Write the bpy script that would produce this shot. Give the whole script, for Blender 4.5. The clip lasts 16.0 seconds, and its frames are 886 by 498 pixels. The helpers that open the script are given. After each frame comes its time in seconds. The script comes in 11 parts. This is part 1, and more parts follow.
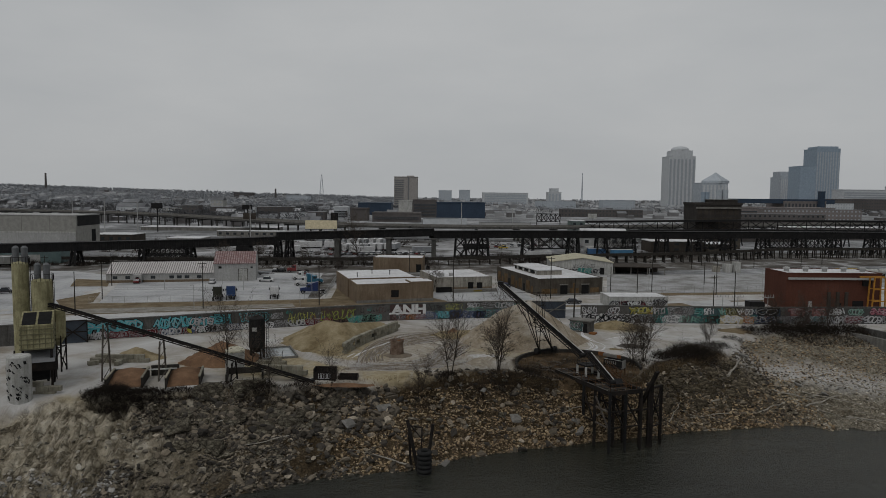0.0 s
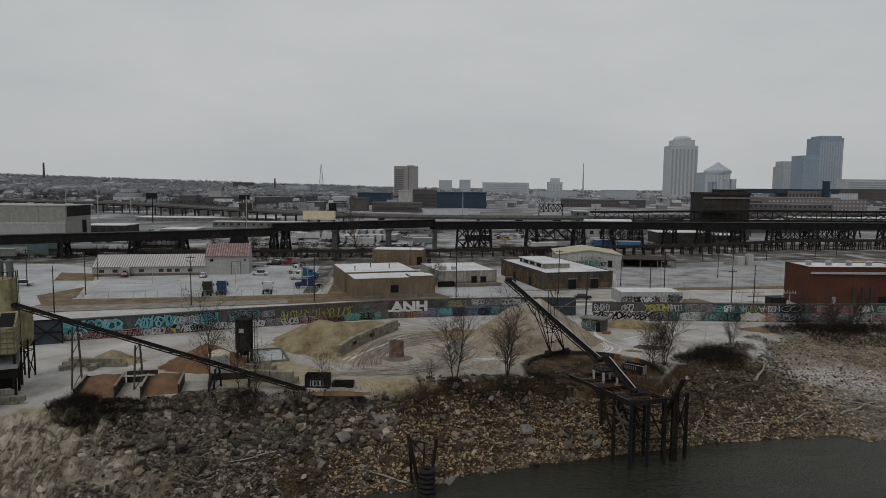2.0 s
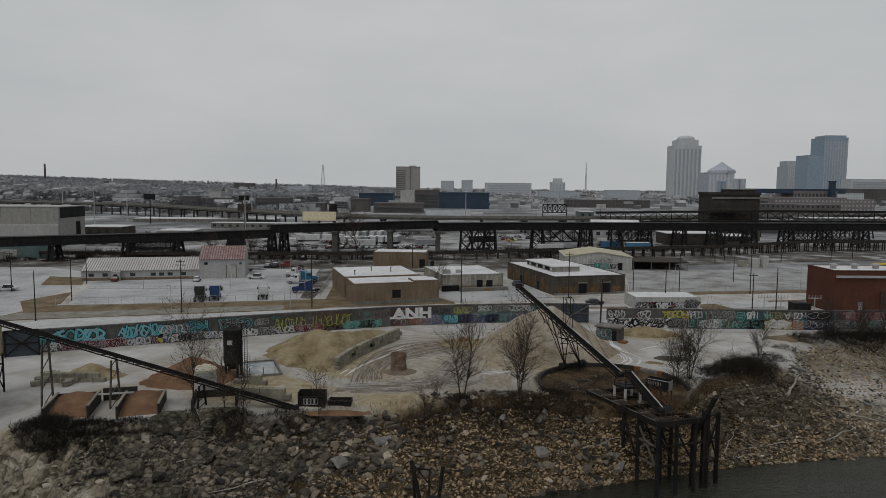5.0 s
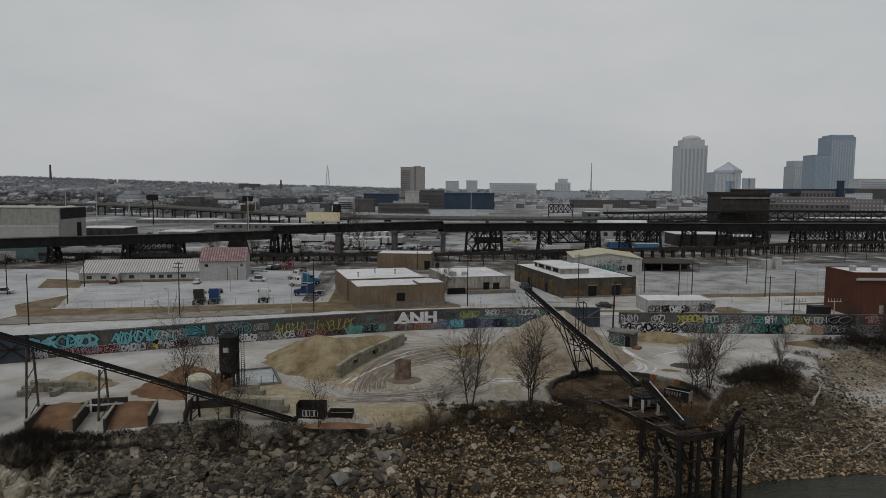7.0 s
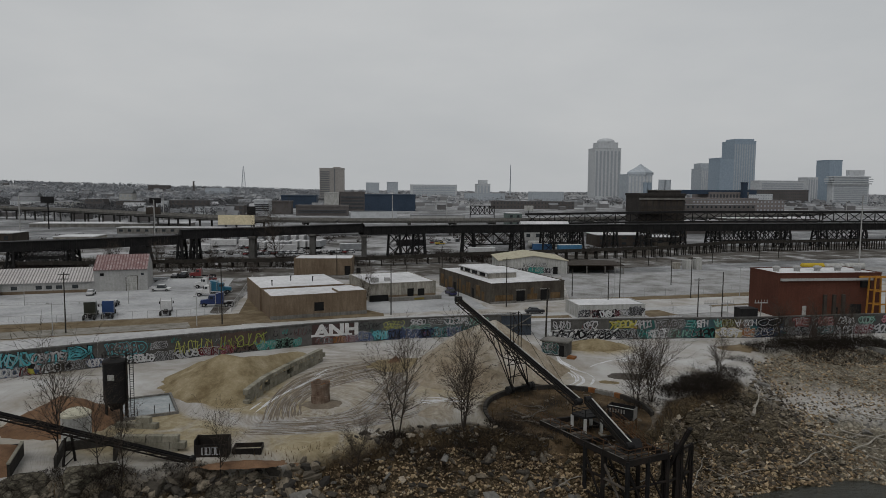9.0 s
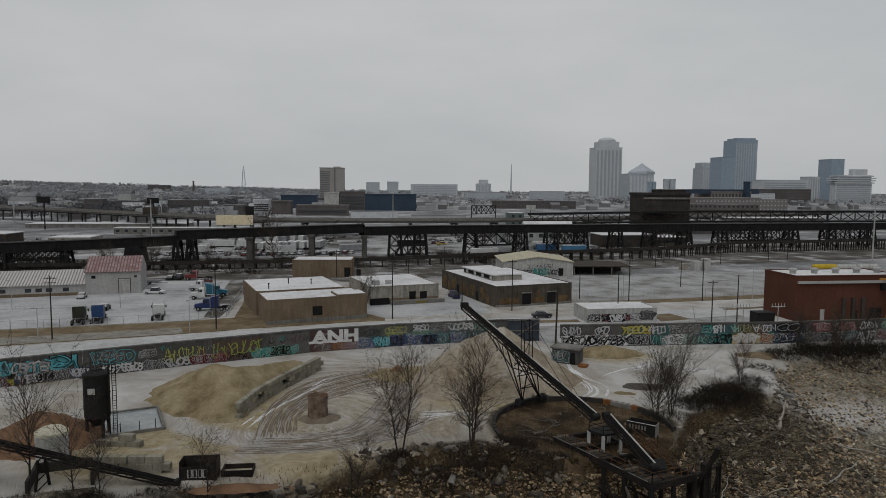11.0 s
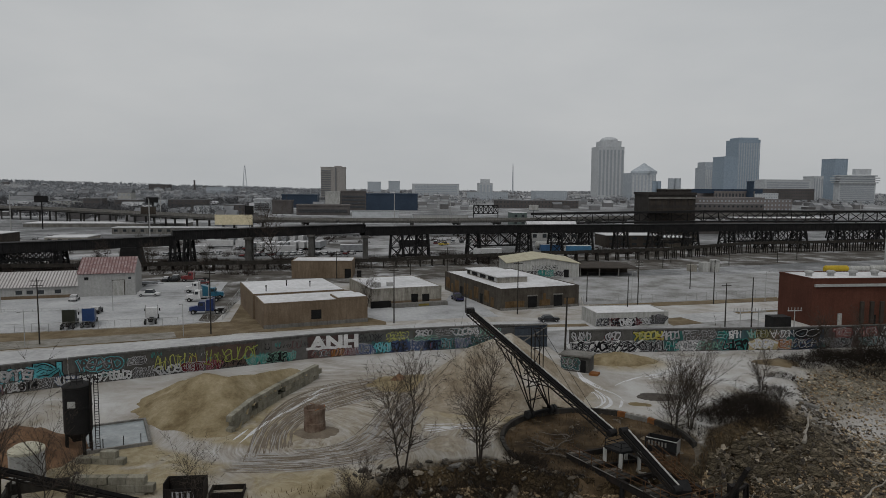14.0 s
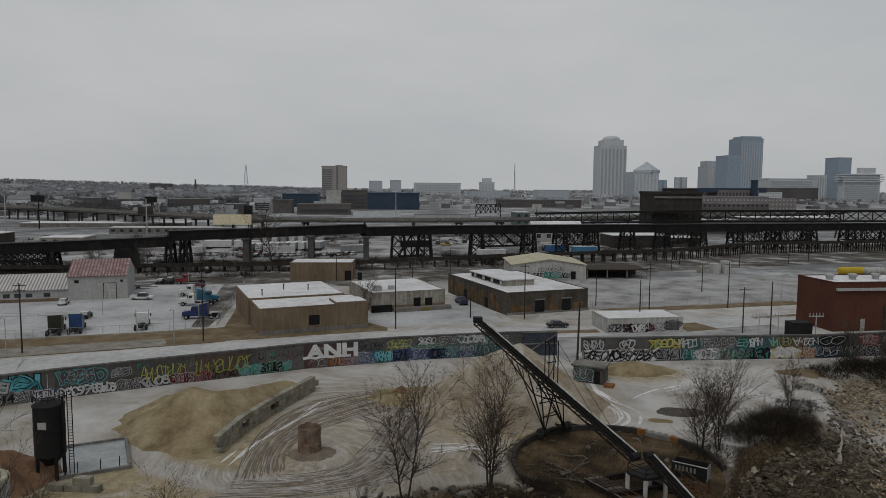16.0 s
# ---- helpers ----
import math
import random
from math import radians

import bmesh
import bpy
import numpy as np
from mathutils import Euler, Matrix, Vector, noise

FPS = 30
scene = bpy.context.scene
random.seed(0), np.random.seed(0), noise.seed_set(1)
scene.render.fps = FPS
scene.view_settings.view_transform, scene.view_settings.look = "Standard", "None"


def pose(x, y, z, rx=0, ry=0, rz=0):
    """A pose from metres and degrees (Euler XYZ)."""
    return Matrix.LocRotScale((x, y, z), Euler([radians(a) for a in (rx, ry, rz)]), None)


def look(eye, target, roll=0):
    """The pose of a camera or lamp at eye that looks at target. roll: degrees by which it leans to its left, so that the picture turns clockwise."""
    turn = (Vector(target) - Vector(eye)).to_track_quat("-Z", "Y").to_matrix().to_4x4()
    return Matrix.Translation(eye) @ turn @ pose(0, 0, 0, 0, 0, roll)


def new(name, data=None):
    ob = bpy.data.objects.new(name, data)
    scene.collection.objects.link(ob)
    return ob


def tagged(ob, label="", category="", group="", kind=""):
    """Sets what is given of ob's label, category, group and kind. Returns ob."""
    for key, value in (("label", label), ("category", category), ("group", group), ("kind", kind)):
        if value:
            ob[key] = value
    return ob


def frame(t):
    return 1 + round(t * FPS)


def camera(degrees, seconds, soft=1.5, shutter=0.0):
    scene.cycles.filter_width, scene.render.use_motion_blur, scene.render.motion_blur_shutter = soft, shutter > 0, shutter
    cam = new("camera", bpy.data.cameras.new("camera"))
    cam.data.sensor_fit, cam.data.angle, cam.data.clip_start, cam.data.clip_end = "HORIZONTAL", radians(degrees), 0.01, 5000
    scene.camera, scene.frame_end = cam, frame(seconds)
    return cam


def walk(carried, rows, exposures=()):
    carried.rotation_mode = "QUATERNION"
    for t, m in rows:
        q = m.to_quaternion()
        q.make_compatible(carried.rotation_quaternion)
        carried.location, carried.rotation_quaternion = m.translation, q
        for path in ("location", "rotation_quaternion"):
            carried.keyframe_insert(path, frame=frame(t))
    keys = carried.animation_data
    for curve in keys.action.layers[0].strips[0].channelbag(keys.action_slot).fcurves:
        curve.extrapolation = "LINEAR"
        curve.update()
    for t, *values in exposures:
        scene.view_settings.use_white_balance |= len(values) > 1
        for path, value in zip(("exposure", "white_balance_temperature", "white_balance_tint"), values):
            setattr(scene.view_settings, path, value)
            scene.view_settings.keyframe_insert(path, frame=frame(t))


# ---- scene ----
cam = camera(65.5, 16.0, soft=0.5)
# seconds, eye x y z, yaw to the left, pitch, lean
ROWS = [
    (0.0, 1.39, -8.41, 30.73, -0.36, -4.52, 0.59),
    (0.1, 1.36, -7.94, 30.72, -0.38, -5.23, 0.58),
    (0.2, 1.33, -7.46, 30.71, -0.33, -5.30, 0.57),
    (0.3, 1.30, -6.99, 30.71, -0.33, -5.32, 0.56),
    (0.5, 1.25, -6.04, 30.70, -0.36, -5.35, 0.54),
    (1.0, 1.11, -3.56, 30.66, -0.35, -5.35, 0.56),
    (1.5, 0.98, -0.91, 30.63, -0.36, -5.34, 0.59),
    (2.0, 0.85, 2.12, 30.59, -0.36, -5.35, 0.59),
    (2.5, 0.74, 5.23, 30.54, -0.35, -5.30, 0.56),
    (2.6, 0.72, 5.81, 30.54, -0.32, -5.12, 0.56),
    (2.7, 0.70, 6.39, 30.53, -0.32, -5.00, 0.56),
    (2.8, 0.68, 6.98, 30.52, -0.36, -4.90, 0.56),
    (3.0, 0.63, 8.14, 30.50, -0.37, -4.95, 0.56),
    (3.5, 0.54, 9.68, 30.46, -0.40, -4.97, 0.56),
    (4.0, 0.45, 10.16, 30.41, -0.37, -5.19, 0.50),
    (6.5, 0.11, 15.00, 30.18, 0.12, -5.34, 0.50),
    (7.0, 0.06, 16.65, 30.14, 0.20, -5.27, 0.41),
    (7.5, 0.03, 18.83, 30.10, 0.30, -5.23, 0.42),
    (8.0, -0.01, 20.95, 30.05, 0.38, -5.16, 0.33),
    (8.5, -0.03, 23.80, 30.02, 0.43, -5.13, 0.35),
    (8.6, -0.03, 24.40, 30.01, -0.51, -5.08, 0.36),
    (8.7, -0.04, 25.01, 30.00, -3.68, -5.11, 0.37),
    (8.8, -0.04, 25.61, 29.99, -6.23, -5.12, 0.38),
    (8.9, -0.05, 26.21, 29.99, -6.39, -5.10, 0.39),
    (9.0, -0.05, 26.82, 29.98, -6.38, -5.10, 0.40),
    (9.1, -0.05, 27.12, 29.97, -6.38, -4.91, 0.40),
    (9.2, -0.05, 27.41, 29.97, -6.37, -4.75, 0.39),
    (11.5, -0.05, 34.26, 29.84, -6.37, -5.29, 0.34),
    (11.7, -0.04, 34.58, 29.83, -6.39, -5.33, 0.34),
    (11.8, -0.04, 34.75, 29.83, -6.38, -5.28, 0.34),
    (11.9, -0.03, 34.91, 29.82, -6.36, -5.13, 0.35),
    (12.0, -0.03, 35.07, 29.82, -6.36, -4.85, 0.35),
    (12.1, -0.02, 35.14, 29.82, -6.34, -4.97, 0.35),
    (12.2, -0.02, 35.20, 29.82, -6.33, -5.04, 0.35),
    (12.3, -0.01, 35.26, 29.81, -6.32, -5.18, 0.35),
    (12.4, -0.01, 35.33, 29.81, -6.31, -5.30, 0.35),
    (12.5, -0.00, 35.39, 29.81, -6.33, -5.29, 0.35),
    (13.0, 0.03, 36.10, 29.80, -6.28, -5.25, 0.38),
    (13.5, 0.06, 37.24, 29.80, -6.28, -5.16, 0.37),
    (14.0, 0.10, 38.70, 29.80, -6.24, -5.17, 0.39),
    (14.5, 0.15, 40.29, 29.81, -6.19, -5.18, 0.39),
    (15.0, 0.20, 41.91, 29.83, -6.16, -5.18, 0.37),
    (15.5, 0.26, 43.74, 29.85, -6.14, -5.21, 0.35),
    (16.0, 0.32, 45.49, 29.88, -6.12, -5.25, 0.37),
]
walk(cam, [(t, look((x, y, z), (x - math.sin(radians(yaw)) * math.cos(radians(pitch)), y + math.cos(radians(yaw)) * math.cos(radians(pitch)), z + math.sin(radians(pitch))), roll)) for t, x, y, z, yaw, pitch, roll in ROWS], exposures=[(0.0, -0.2), (0.3, -0.03), (0.6, 0.02), (1.2, 0.02), (12.0, 0.01), (16.0, -0.04)])

# ---- light: an even grey overcast ----
SUN_EL, SUN_AZ = 38.0, 200.0
world = bpy.data.worlds.new("overcast_sky")
scene.world = world
world.use_nodes = True
wt = world.node_tree
wt.nodes.clear()
w_out = wt.nodes.new("ShaderNodeOutputWorld")
w_bg = wt.nodes.new("ShaderNodeBackground")
w_sky = wt.nodes.new("ShaderNodeTexSky")
w_sky.sky_type = "NISHITA"
w_sky.sun_disc = False
w_sky.sun_elevation, w_sky.sun_rotation = radians(SUN_EL), radians(SUN_AZ)
w_sky.dust_density = 6.0
w_hue = wt.nodes.new("ShaderNodeHueSaturation")
w_hue.inputs["Saturation"].default_value = 0.10
w_hue.inputs["Value"].default_value = 1.0
w_cloud = wt.nodes.new("ShaderNodeTexNoise")
w_cloud.inputs["Scale"].default_value = 2.2
w_cloud.inputs["Detail"].default_value = 6.0
w_cloud.inputs["Roughness"].default_value = 0.55
w_map = wt.nodes.new("ShaderNodeMapping")
w_map.inputs["Scale"].default_value = (1.0, 1.0, 3.0)
w_co = wt.nodes.new("ShaderNodeTexCoord")
w_ramp = wt.nodes.new("ShaderNodeValToRGB")
w_ramp.color_ramp.elements[0].position, w_ramp.color_ramp.elements[0].color = 0.3, (0.86, 0.875, 0.89, 1)
w_ramp.color_ramp.elements[1].position, w_ramp.color_ramp.elements[1].color = 0.7, (1.0, 1.0, 1.0, 1)
w_mix = wt.nodes.new("ShaderNodeMix")
w_mix.data_type, w_mix.blend_type = "RGBA", "MIX"
w_mix.inputs["Factor"].default_value = 0.88
w_mul = wt.nodes.new("ShaderNodeMix")
w_mul.data_type, w_mul.blend_type = "RGBA", "MULTIPLY"
w_mul.inputs["Factor"].default_value = 1.0
wt.links.new(w_co.outputs["Generated"], w_map.inputs["Vector"])
wt.links.new(w_map.outputs["Vector"], w_cloud.inputs["Vector"])
wt.links.new(w_cloud.outputs["Fac"], w_ramp.inputs["Fac"])
wt.links.new(w_sky.outputs["Color"], w_hue.inputs["Color"])
wt.links.new(w_hue.outputs["Color"], w_mix.inputs["A"])
w_mix.inputs["B"].default_value = (5.45, 5.56, 5.62, 1)
wt.links.new(w_mix.outputs["Result"], w_mul.inputs["A"])
wt.links.new(w_ramp.outputs["Color"], w_mul.inputs["B"])
wt.links.new(w_mul.outputs["Result"], w_bg.inputs["Color"])
w_bg.inputs["Strength"].default_value = 0.10
wt.links.new(w_bg.outputs["Background"], w_out.inputs["Surface"])

sun = new("sun", bpy.data.lights.new("sun", "SUN"))
sun.data.energy, sun.data.angle, sun.data.color = 0.78, radians(25), (1.0, 0.98, 0.96)
sun.matrix_world = look((0, 0, 200), (60, 90, 0))

# ---- building helpers ----
MESHES = {}


def quad_box(bm, x0, y0, z0, x1, y1, z1):
    v = [bm.verts.new(p) for p in ((x0, y0, z0), (x1, y0, z0), (x1, y1, z0), (x0, y1, z0), (x0, y0, z1), (x1, y0, z1), (x1, y1, z1), (x0, y1, z1))]
    for f in ((3, 2, 1, 0), (4, 5, 6, 7), (0, 1, 5, 4), (1, 2, 6, 5), (2, 3, 7, 6), (3, 0, 4, 7)):
        bm.faces.new([v[i] for i in f])
    return v


def beam(bm, a, b, w, h=None):
    """A square bar from a to b."""
    a, b = Vector(a), Vector(b)
    h = h or w
    d = (b - a).normalized()
    side = d.cross(Vector((0, 0, 1)))
    side = side.normalized() if side.length > 1e-4 else Vector((1, 0, 0))
    up = side.cross(d)
    v = []
    for p in (a, b):
        for sx, sz in ((-1, -1), (1, -1), (1, 1), (-1, 1)):
            v.append(bm.verts.new(p + side * (sx * w / 2) + up * (sz * h / 2)))
    for f in ((3, 2, 1, 0), (4, 5, 6, 7), (0, 1, 5, 4), (1, 2, 6, 5), (2, 3, 7, 6), (3, 0, 4, 7)):
        bm.faces.new([v[i] for i in f])


def tube(bm, a, b, r0, r1=None, n=10, caps=True):
    a, b = Vector(a), Vector(b)
    r1 = r0 if r1 is None else r1
    d = (b - a).normalized()
    side = d.orthogonal().normalized()
    up = d.cross(side)
    rings = []
    for p, r in ((a, r0), (b, r1)):
        rings.append([bm.verts.new(p + (side * math.cos(t) + up * math.sin(t)) * r) for t in (2 * math.pi * i / n for i in range(n))])
    for i in range(n):
        bm.faces.new((rings[0][i], rings[0][(i + 1) % n], rings[1][(i + 1) % n], rings[1][i]))
    if caps:
        bm.faces.new(rings[0][::-1])
        bm.faces.new(rings[1])


def lathe(bm, profile, n=24, centre=(0, 0)):
    """A round body from (radius, height) pairs."""
    rings = []
    for r, z in profile:
        if r < 1e-4:
            rings.append([bm.verts.new((centre[0], centre[1], z))])
        else:
            rings.append([bm.verts.new((centre[0] + r * math.cos(2 * math.pi * i / n), centre[1] + r * math.sin(2 * math.pi * i / n), z)) for i in range(n)])
    for lo, hi in zip(rings, rings[1:]):
        for i in range(n):
            j = (i + 1) % n
            if len(lo) == 1 and len(hi) > 1:
                bm.faces.new((lo[0], hi[j], hi[i]))
            elif len(hi) == 1 and len(lo) > 1:
                bm.faces.new((lo[i], lo[j], hi[0]))
            elif len(lo) > 1:
                bm.faces.new((lo[i], lo[j], hi[j], hi[i]))
    if len(rings[0]) > 1:
        bm.faces.new(rings[0][::-1])
    if len(rings[-1]) > 1:
        bm.faces.new(rings[-1])


def prism(bm, outline, z0, z1):
    """An upright block over an outline; z0 and z1 may be numbers or one height a corner."""
    n = len(outline)
    lo = [bm.verts.new((x, y, z0 if not hasattr(z0, "__len__") else z0[i])) for i, (x, y) in enumerate(outline)]
    hi = [bm.verts.new((x, y, z1 if not hasattr(z1, "__len__") else z1[i])) for i, (x, y) in enumerate(outline)]
    bm.faces.new(lo[::-1])
    bm.faces.new(hi)
    for i in range(n):
        bm.faces.new((lo[i], lo[(i + 1) % n], hi[(i + 1) % n], hi[i]))


def part(name, bm, material, parent=None, label="", smooth=False):
    """One mesh object from a bmesh, under a thing or under a part."""
    bmesh.ops.recalc_face_normals(bm, faces=bm.faces)
    me = bpy.data.meshes.new(name)
    bm.to_mesh(me)
    bm.free()
    me.materials.append(material)
    if smooth:
        me.polygons.foreach_set("use_smooth", [True] * len(me.polygons))
    ob = new(name, me)
    if parent is not None:
        ob.parent = parent
    if label:
        ob["label"] = label
    return ob


def thing(name, at, label, category, group="", rz=0.0, kind=""):
    ob = new(name)
    ob.empty_display_size = 0.5
    ob.matrix_basis = pose(*at, 0, 0, rz)
    return tagged(ob, label, category, group, kind)


def raw_mesh(name, verts, faces, material, parent=None, smooth=False):
    me = bpy.data.meshes.new(name)
    me.from_pydata(verts, [], faces)
    me.materials.append(material)
    if smooth:
        me.polygons.foreach_set("use_smooth", [True] * len(me.polygons))
    me.update()
    ob = new(name, me)
    if parent is not None:
        ob.parent = parent
    return ob


def boxes(name, specs, material, parent, label=""):
    """One part joined from boxes (x0, y0, z0, x1, y1, z1)."""
    bm = bmesh.new()
    for s in specs:
        quad_box(bm, *s)
    return part(name, bm, material, parent, label)


def box_part(name, x0, y0, z0, x1, y1, z1, material, parent, label="", bevel=0.0):
    bm = bmesh.new()
    quad_box(bm, x0, y0, z0, x1, y1, z1)
    if bevel:
        bmesh.ops.bevel(bm, geom=bm.edges[:], offset=bevel, segments=2, affect="EDGES", profile=0.6)
    return part(name, bm, material, parent, label)

# ---- materials ----
def shader(name):
    m = bpy.data.materials.new(name)
    m.use_nodes = True
    nt = m.node_tree
    return m, nt, nt.nodes["Principled BSDF"]


def rgb(c):
    return (c[0], c[1], c[2], 1.0)


def noise_at(nt, scale, detail=5.0, rough=0.6, vec=None, dist=0.0):
    n = nt.nodes.new("ShaderNodeTexNoise")
    n.inputs["Scale"].default_value, n.inputs["Detail"].default_value = scale, detail
    n.inputs["Roughness"].default_value, n.inputs["Distortion"].default_value = rough, dist
    if vec is not None:
        nt.links.new(vec, n.inputs["Vector"])
    return n.outputs["Fac"]


def place(nt, scale=(1, 1, 1), shift=(0, 0, 0), turn=0.0):
    g = nt.nodes.new("ShaderNodeNewGeometry")
    mp = nt.nodes.new("ShaderNodeMapping")
    mp.inputs["Scale"].default_value, mp.inputs["Location"].default_value = scale, shift
    mp.inputs["Rotation"].default_value = (0, 0, turn)
    nt.links.new(g.outputs["Position"], mp.inputs["Vector"])
    return mp.outputs["Vector"]


def ramp(nt, fac, stops):
    r = nt.nodes.new("ShaderNodeValToRGB")
    el = r.color_ramp.elements
    while len(el) < len(stops):
        el.new(0.5)
    for e, (p, c) in zip(el, stops):
        e.position, e.color = p, rgb(c)
    nt.links.new(fac, r.inputs["Fac"])
    return r.outputs["Color"]


def mixc(nt, fac, a, b, mode="MIX"):
    m = nt.nodes.new("ShaderNodeMix")
    m.data_type, m.blend_type = "RGBA", mode
    for key, v in (("Factor", fac), ("A", a), ("B", b)):
        if isinstance(v, (int, float)):
            m.inputs[key].default_value = v
        elif isinstance(v, tuple):
            m.inputs[key].default_value = rgb(v)
        else:
            nt.links.new(v, m.inputs[key])
    return m.outputs["Result"]


def math_node(nt, op, a, b=0.0, c=None, clamp=False):
    m = nt.nodes.new("ShaderNodeMath")
    m.operation, m.use_clamp = op, clamp
    for i, v in enumerate((a, b) if c is None else (a, b, c)):
        if isinstance(v, (int, float)):
            m.inputs[i].default_value = v
        else:
            nt.links.new(v, m.inputs[i])
    return m.outputs[0]


def bump(nt, bsdf, height, strength=0.4, distance=0.1):
    b = nt.nodes.new("ShaderNodeBump")
    b.inputs["Strength"].default_value, b.inputs["Distance"].default_value = strength, distance
    nt.links.new(height, b.inputs["Height"])
    nt.links.new(b.outputs["Normal"], bsdf.inputs["Normal"])


def mottled(name, stops, scale=0.4, fine=6.0, rough=0.85, metal=0.0, relief=0.3, dist=0.05, streak=0.0, vary=0.0, spec=0.12):
    """Colour stops over coarse noise, with finer grain laid over it; streak: upright run marks; vary: difference from piece to piece."""
    m, nt, b = shader(name)
    vec = place(nt)
    col = ramp(nt, noise_at(nt, scale, 6, 0.65, vec), stops)
    grain = noise_at(nt, fine, 4, 0.7, vec)
    col = mixc(nt, 0.5, col, ramp(nt, grain, [(0.25, (0.55, 0.55, 0.55)), (0.7, (1.2, 1.2, 1.2))]), "MULTIPLY")
    if streak:
        run = noise_at(nt, 1.6, 5, 0.7, place(nt, (1.0, 1.0, 0.12)))
        col = mixc(nt, streak, col, ramp(nt, run, [(0.35, (0.45, 0.43, 0.4)), (0.6, (1.1, 1.1, 1.1))]), "MULTIPLY")
    if vary:
        info = nt.nodes.new("ShaderNodeObjectInfo")
        col = mixc(nt, vary, col, ramp(nt, info.outputs["Random"], [(0.0, (0.5, 0.48, 0.46)), (0.5, (0.95, 0.95, 0.93)), (1.0, (1.35, 1.3, 1.22))]), "MULTIPLY")
    nt.links.new(col, b.inputs["Base Color"])
    b.inputs["Roughness"].default_value, b.inputs["Metallic"].default_value = rough, metal
    b.inputs["Specular IOR Level"].default_value = spec if rough > 0.4 else 0.5
    if relief:
        bump(nt, b, grain, relief, dist)
    return m


SNOW = mottled("snowy_surface", [(0.3, (0.1, 0.097, 0.088)), (0.4, (0.18, 0.178, 0.17)), (0.52, (0.265, 0.265, 0.265)), (0.75, (0.37, 0.37, 0.377))], 0.12, 1.5, 0.8, relief=0.15)
ROOF_SNOW = mottled("snow_on_roof", [(0.28, (0.357, 0.357, 0.357)), (0.5, (0.527, 0.527, 0.5355)), (0.8, (0.629, 0.629, 0.6375))], 0.09, 1.0, 0.8, relief=0.1)
LOT_SNOW = mottled("thin_snow_on_asphalt", [(0.3, (0.17, 0.17, 0.17)), (0.43, (0.29, 0.294, 0.298)), (0.56, (0.36, 0.364, 0.368)), (0.75, (0.42, 0.424, 0.428))], 0.07, 1.2, 0.75, relief=0.1)
ROAD = mottled("salted_wet_road", [(0.3, (0.27, 0.27, 0.27)), (0.5, (0.36, 0.36, 0.36)), (0.75, (0.44, 0.44, 0.44))], 0.10, 0.8, 0.6, relief=0.1)
CONCRETE = mottled("old_concrete", [(0.3, (0.114, 0.108, 0.099)), (0.55, (0.174, 0.168, 0.156)), (0.8, (0.222, 0.216, 0.204))], 0.35, 5, 0.9, streak=0.5)
WALLCON = mottled("flood_wall_concrete", [(0.3, (0.056, 0.0544, 0.0512)), (0.55, (0.088, 0.0856, 0.0816)), (0.8, (0.12, 0.116, 0.1096))], 0.25, 4, 0.9, streak=0.6)
BLOCKCON = mottled("stacked_block_concrete", [(0.3, (0.15, 0.14, 0.108)), (0.55, (0.24, 0.228, 0.185)), (0.8, (0.32, 0.31, 0.27))], 0.6, 6, 0.9, streak=0.45, vary=0.4)
RUST = mottled("dark_rusty_steel", [(0.3, (0.0108, 0.0096, 0.009)), (0.55, (0.021, 0.018, 0.0162)), (0.8, (0.045, 0.03, 0.0228))], 0.5, 6, 0.75, 0.2)
BLACKSTEEL = mottled("black_painted_steel", [(0.3, (0.0084, 0.0084, 0.0091)), (0.6, (0.0182, 0.0175, 0.0175)), (0.85, (0.0315, 0.0266, 0.0238))], 0.4, 5, 0.65, 0.1)
ORANGE_RUST = mottled("orange_rusty_steel", [(0.3, (0.12, 0.045, 0.018)), (0.55, (0.20, 0.085, 0.03)), (0.8, (0.10, 0.06, 0.04))], 0.7, 6, 0.8, 0.1)
TIMBER = mottled("weathered_timber", [(0.3, (0.05, 0.043, 0.036)), (0.6, (0.115, 0.10, 0.085)), (0.85, (0.21, 0.195, 0.17))], 0.8, 7, 0.9, streak=0.4)
DARKWOOD = mottled("tarred_timber", [(0.3, (0.018, 0.016, 0.014)), (0.6, (0.04, 0.036, 0.031)), (0.85, (0.08, 0.072, 0.062))], 0.8, 7, 0.85)
TANBRICK = mottled("tan_brick", [(0.3, (0.12, 0.088, 0.06)), (0.55, (0.165, 0.125, 0.088)), (0.8, (0.205, 0.158, 0.115))], 0.2, 4, 0.9, streak=0.4)
DIRTYWALL = mottled("stained_pale_wall", [(0.3, (0.168, 0.1596, 0.1344)), (0.5, (0.2772, 0.2604, 0.2268)), (0.8, (0.3696, 0.3528, 0.3192))], 0.35, 4, 0.9, streak=0.7)
GREYBRICK = mottled("grey_brown_brick", [(0.3, (0.045, 0.039, 0.032)), (0.5, (0.07, 0.061, 0.05)), (0.8, (0.11, 0.097, 0.08))], 0.3, 4, 0.9, streak=0.5)
REDBRICK = mottled("red_painted_brick", [(0.3, (0.066, 0.026, 0.018)), (0.55, (0.085, 0.034, 0.023)), (0.8, (0.102, 0.044, 0.031))], 0.12, 3, 0.85, streak=0.2)
DARKBRICK = mottled("sooty_brick", [(0.3, (0.035, 0.0294, 0.0252)), (0.55, (0.0525, 0.0441, 0.0371)), (0.8, (0.0735, 0.063, 0.0532))], 0.2, 3, 0.9, streak=0.4)
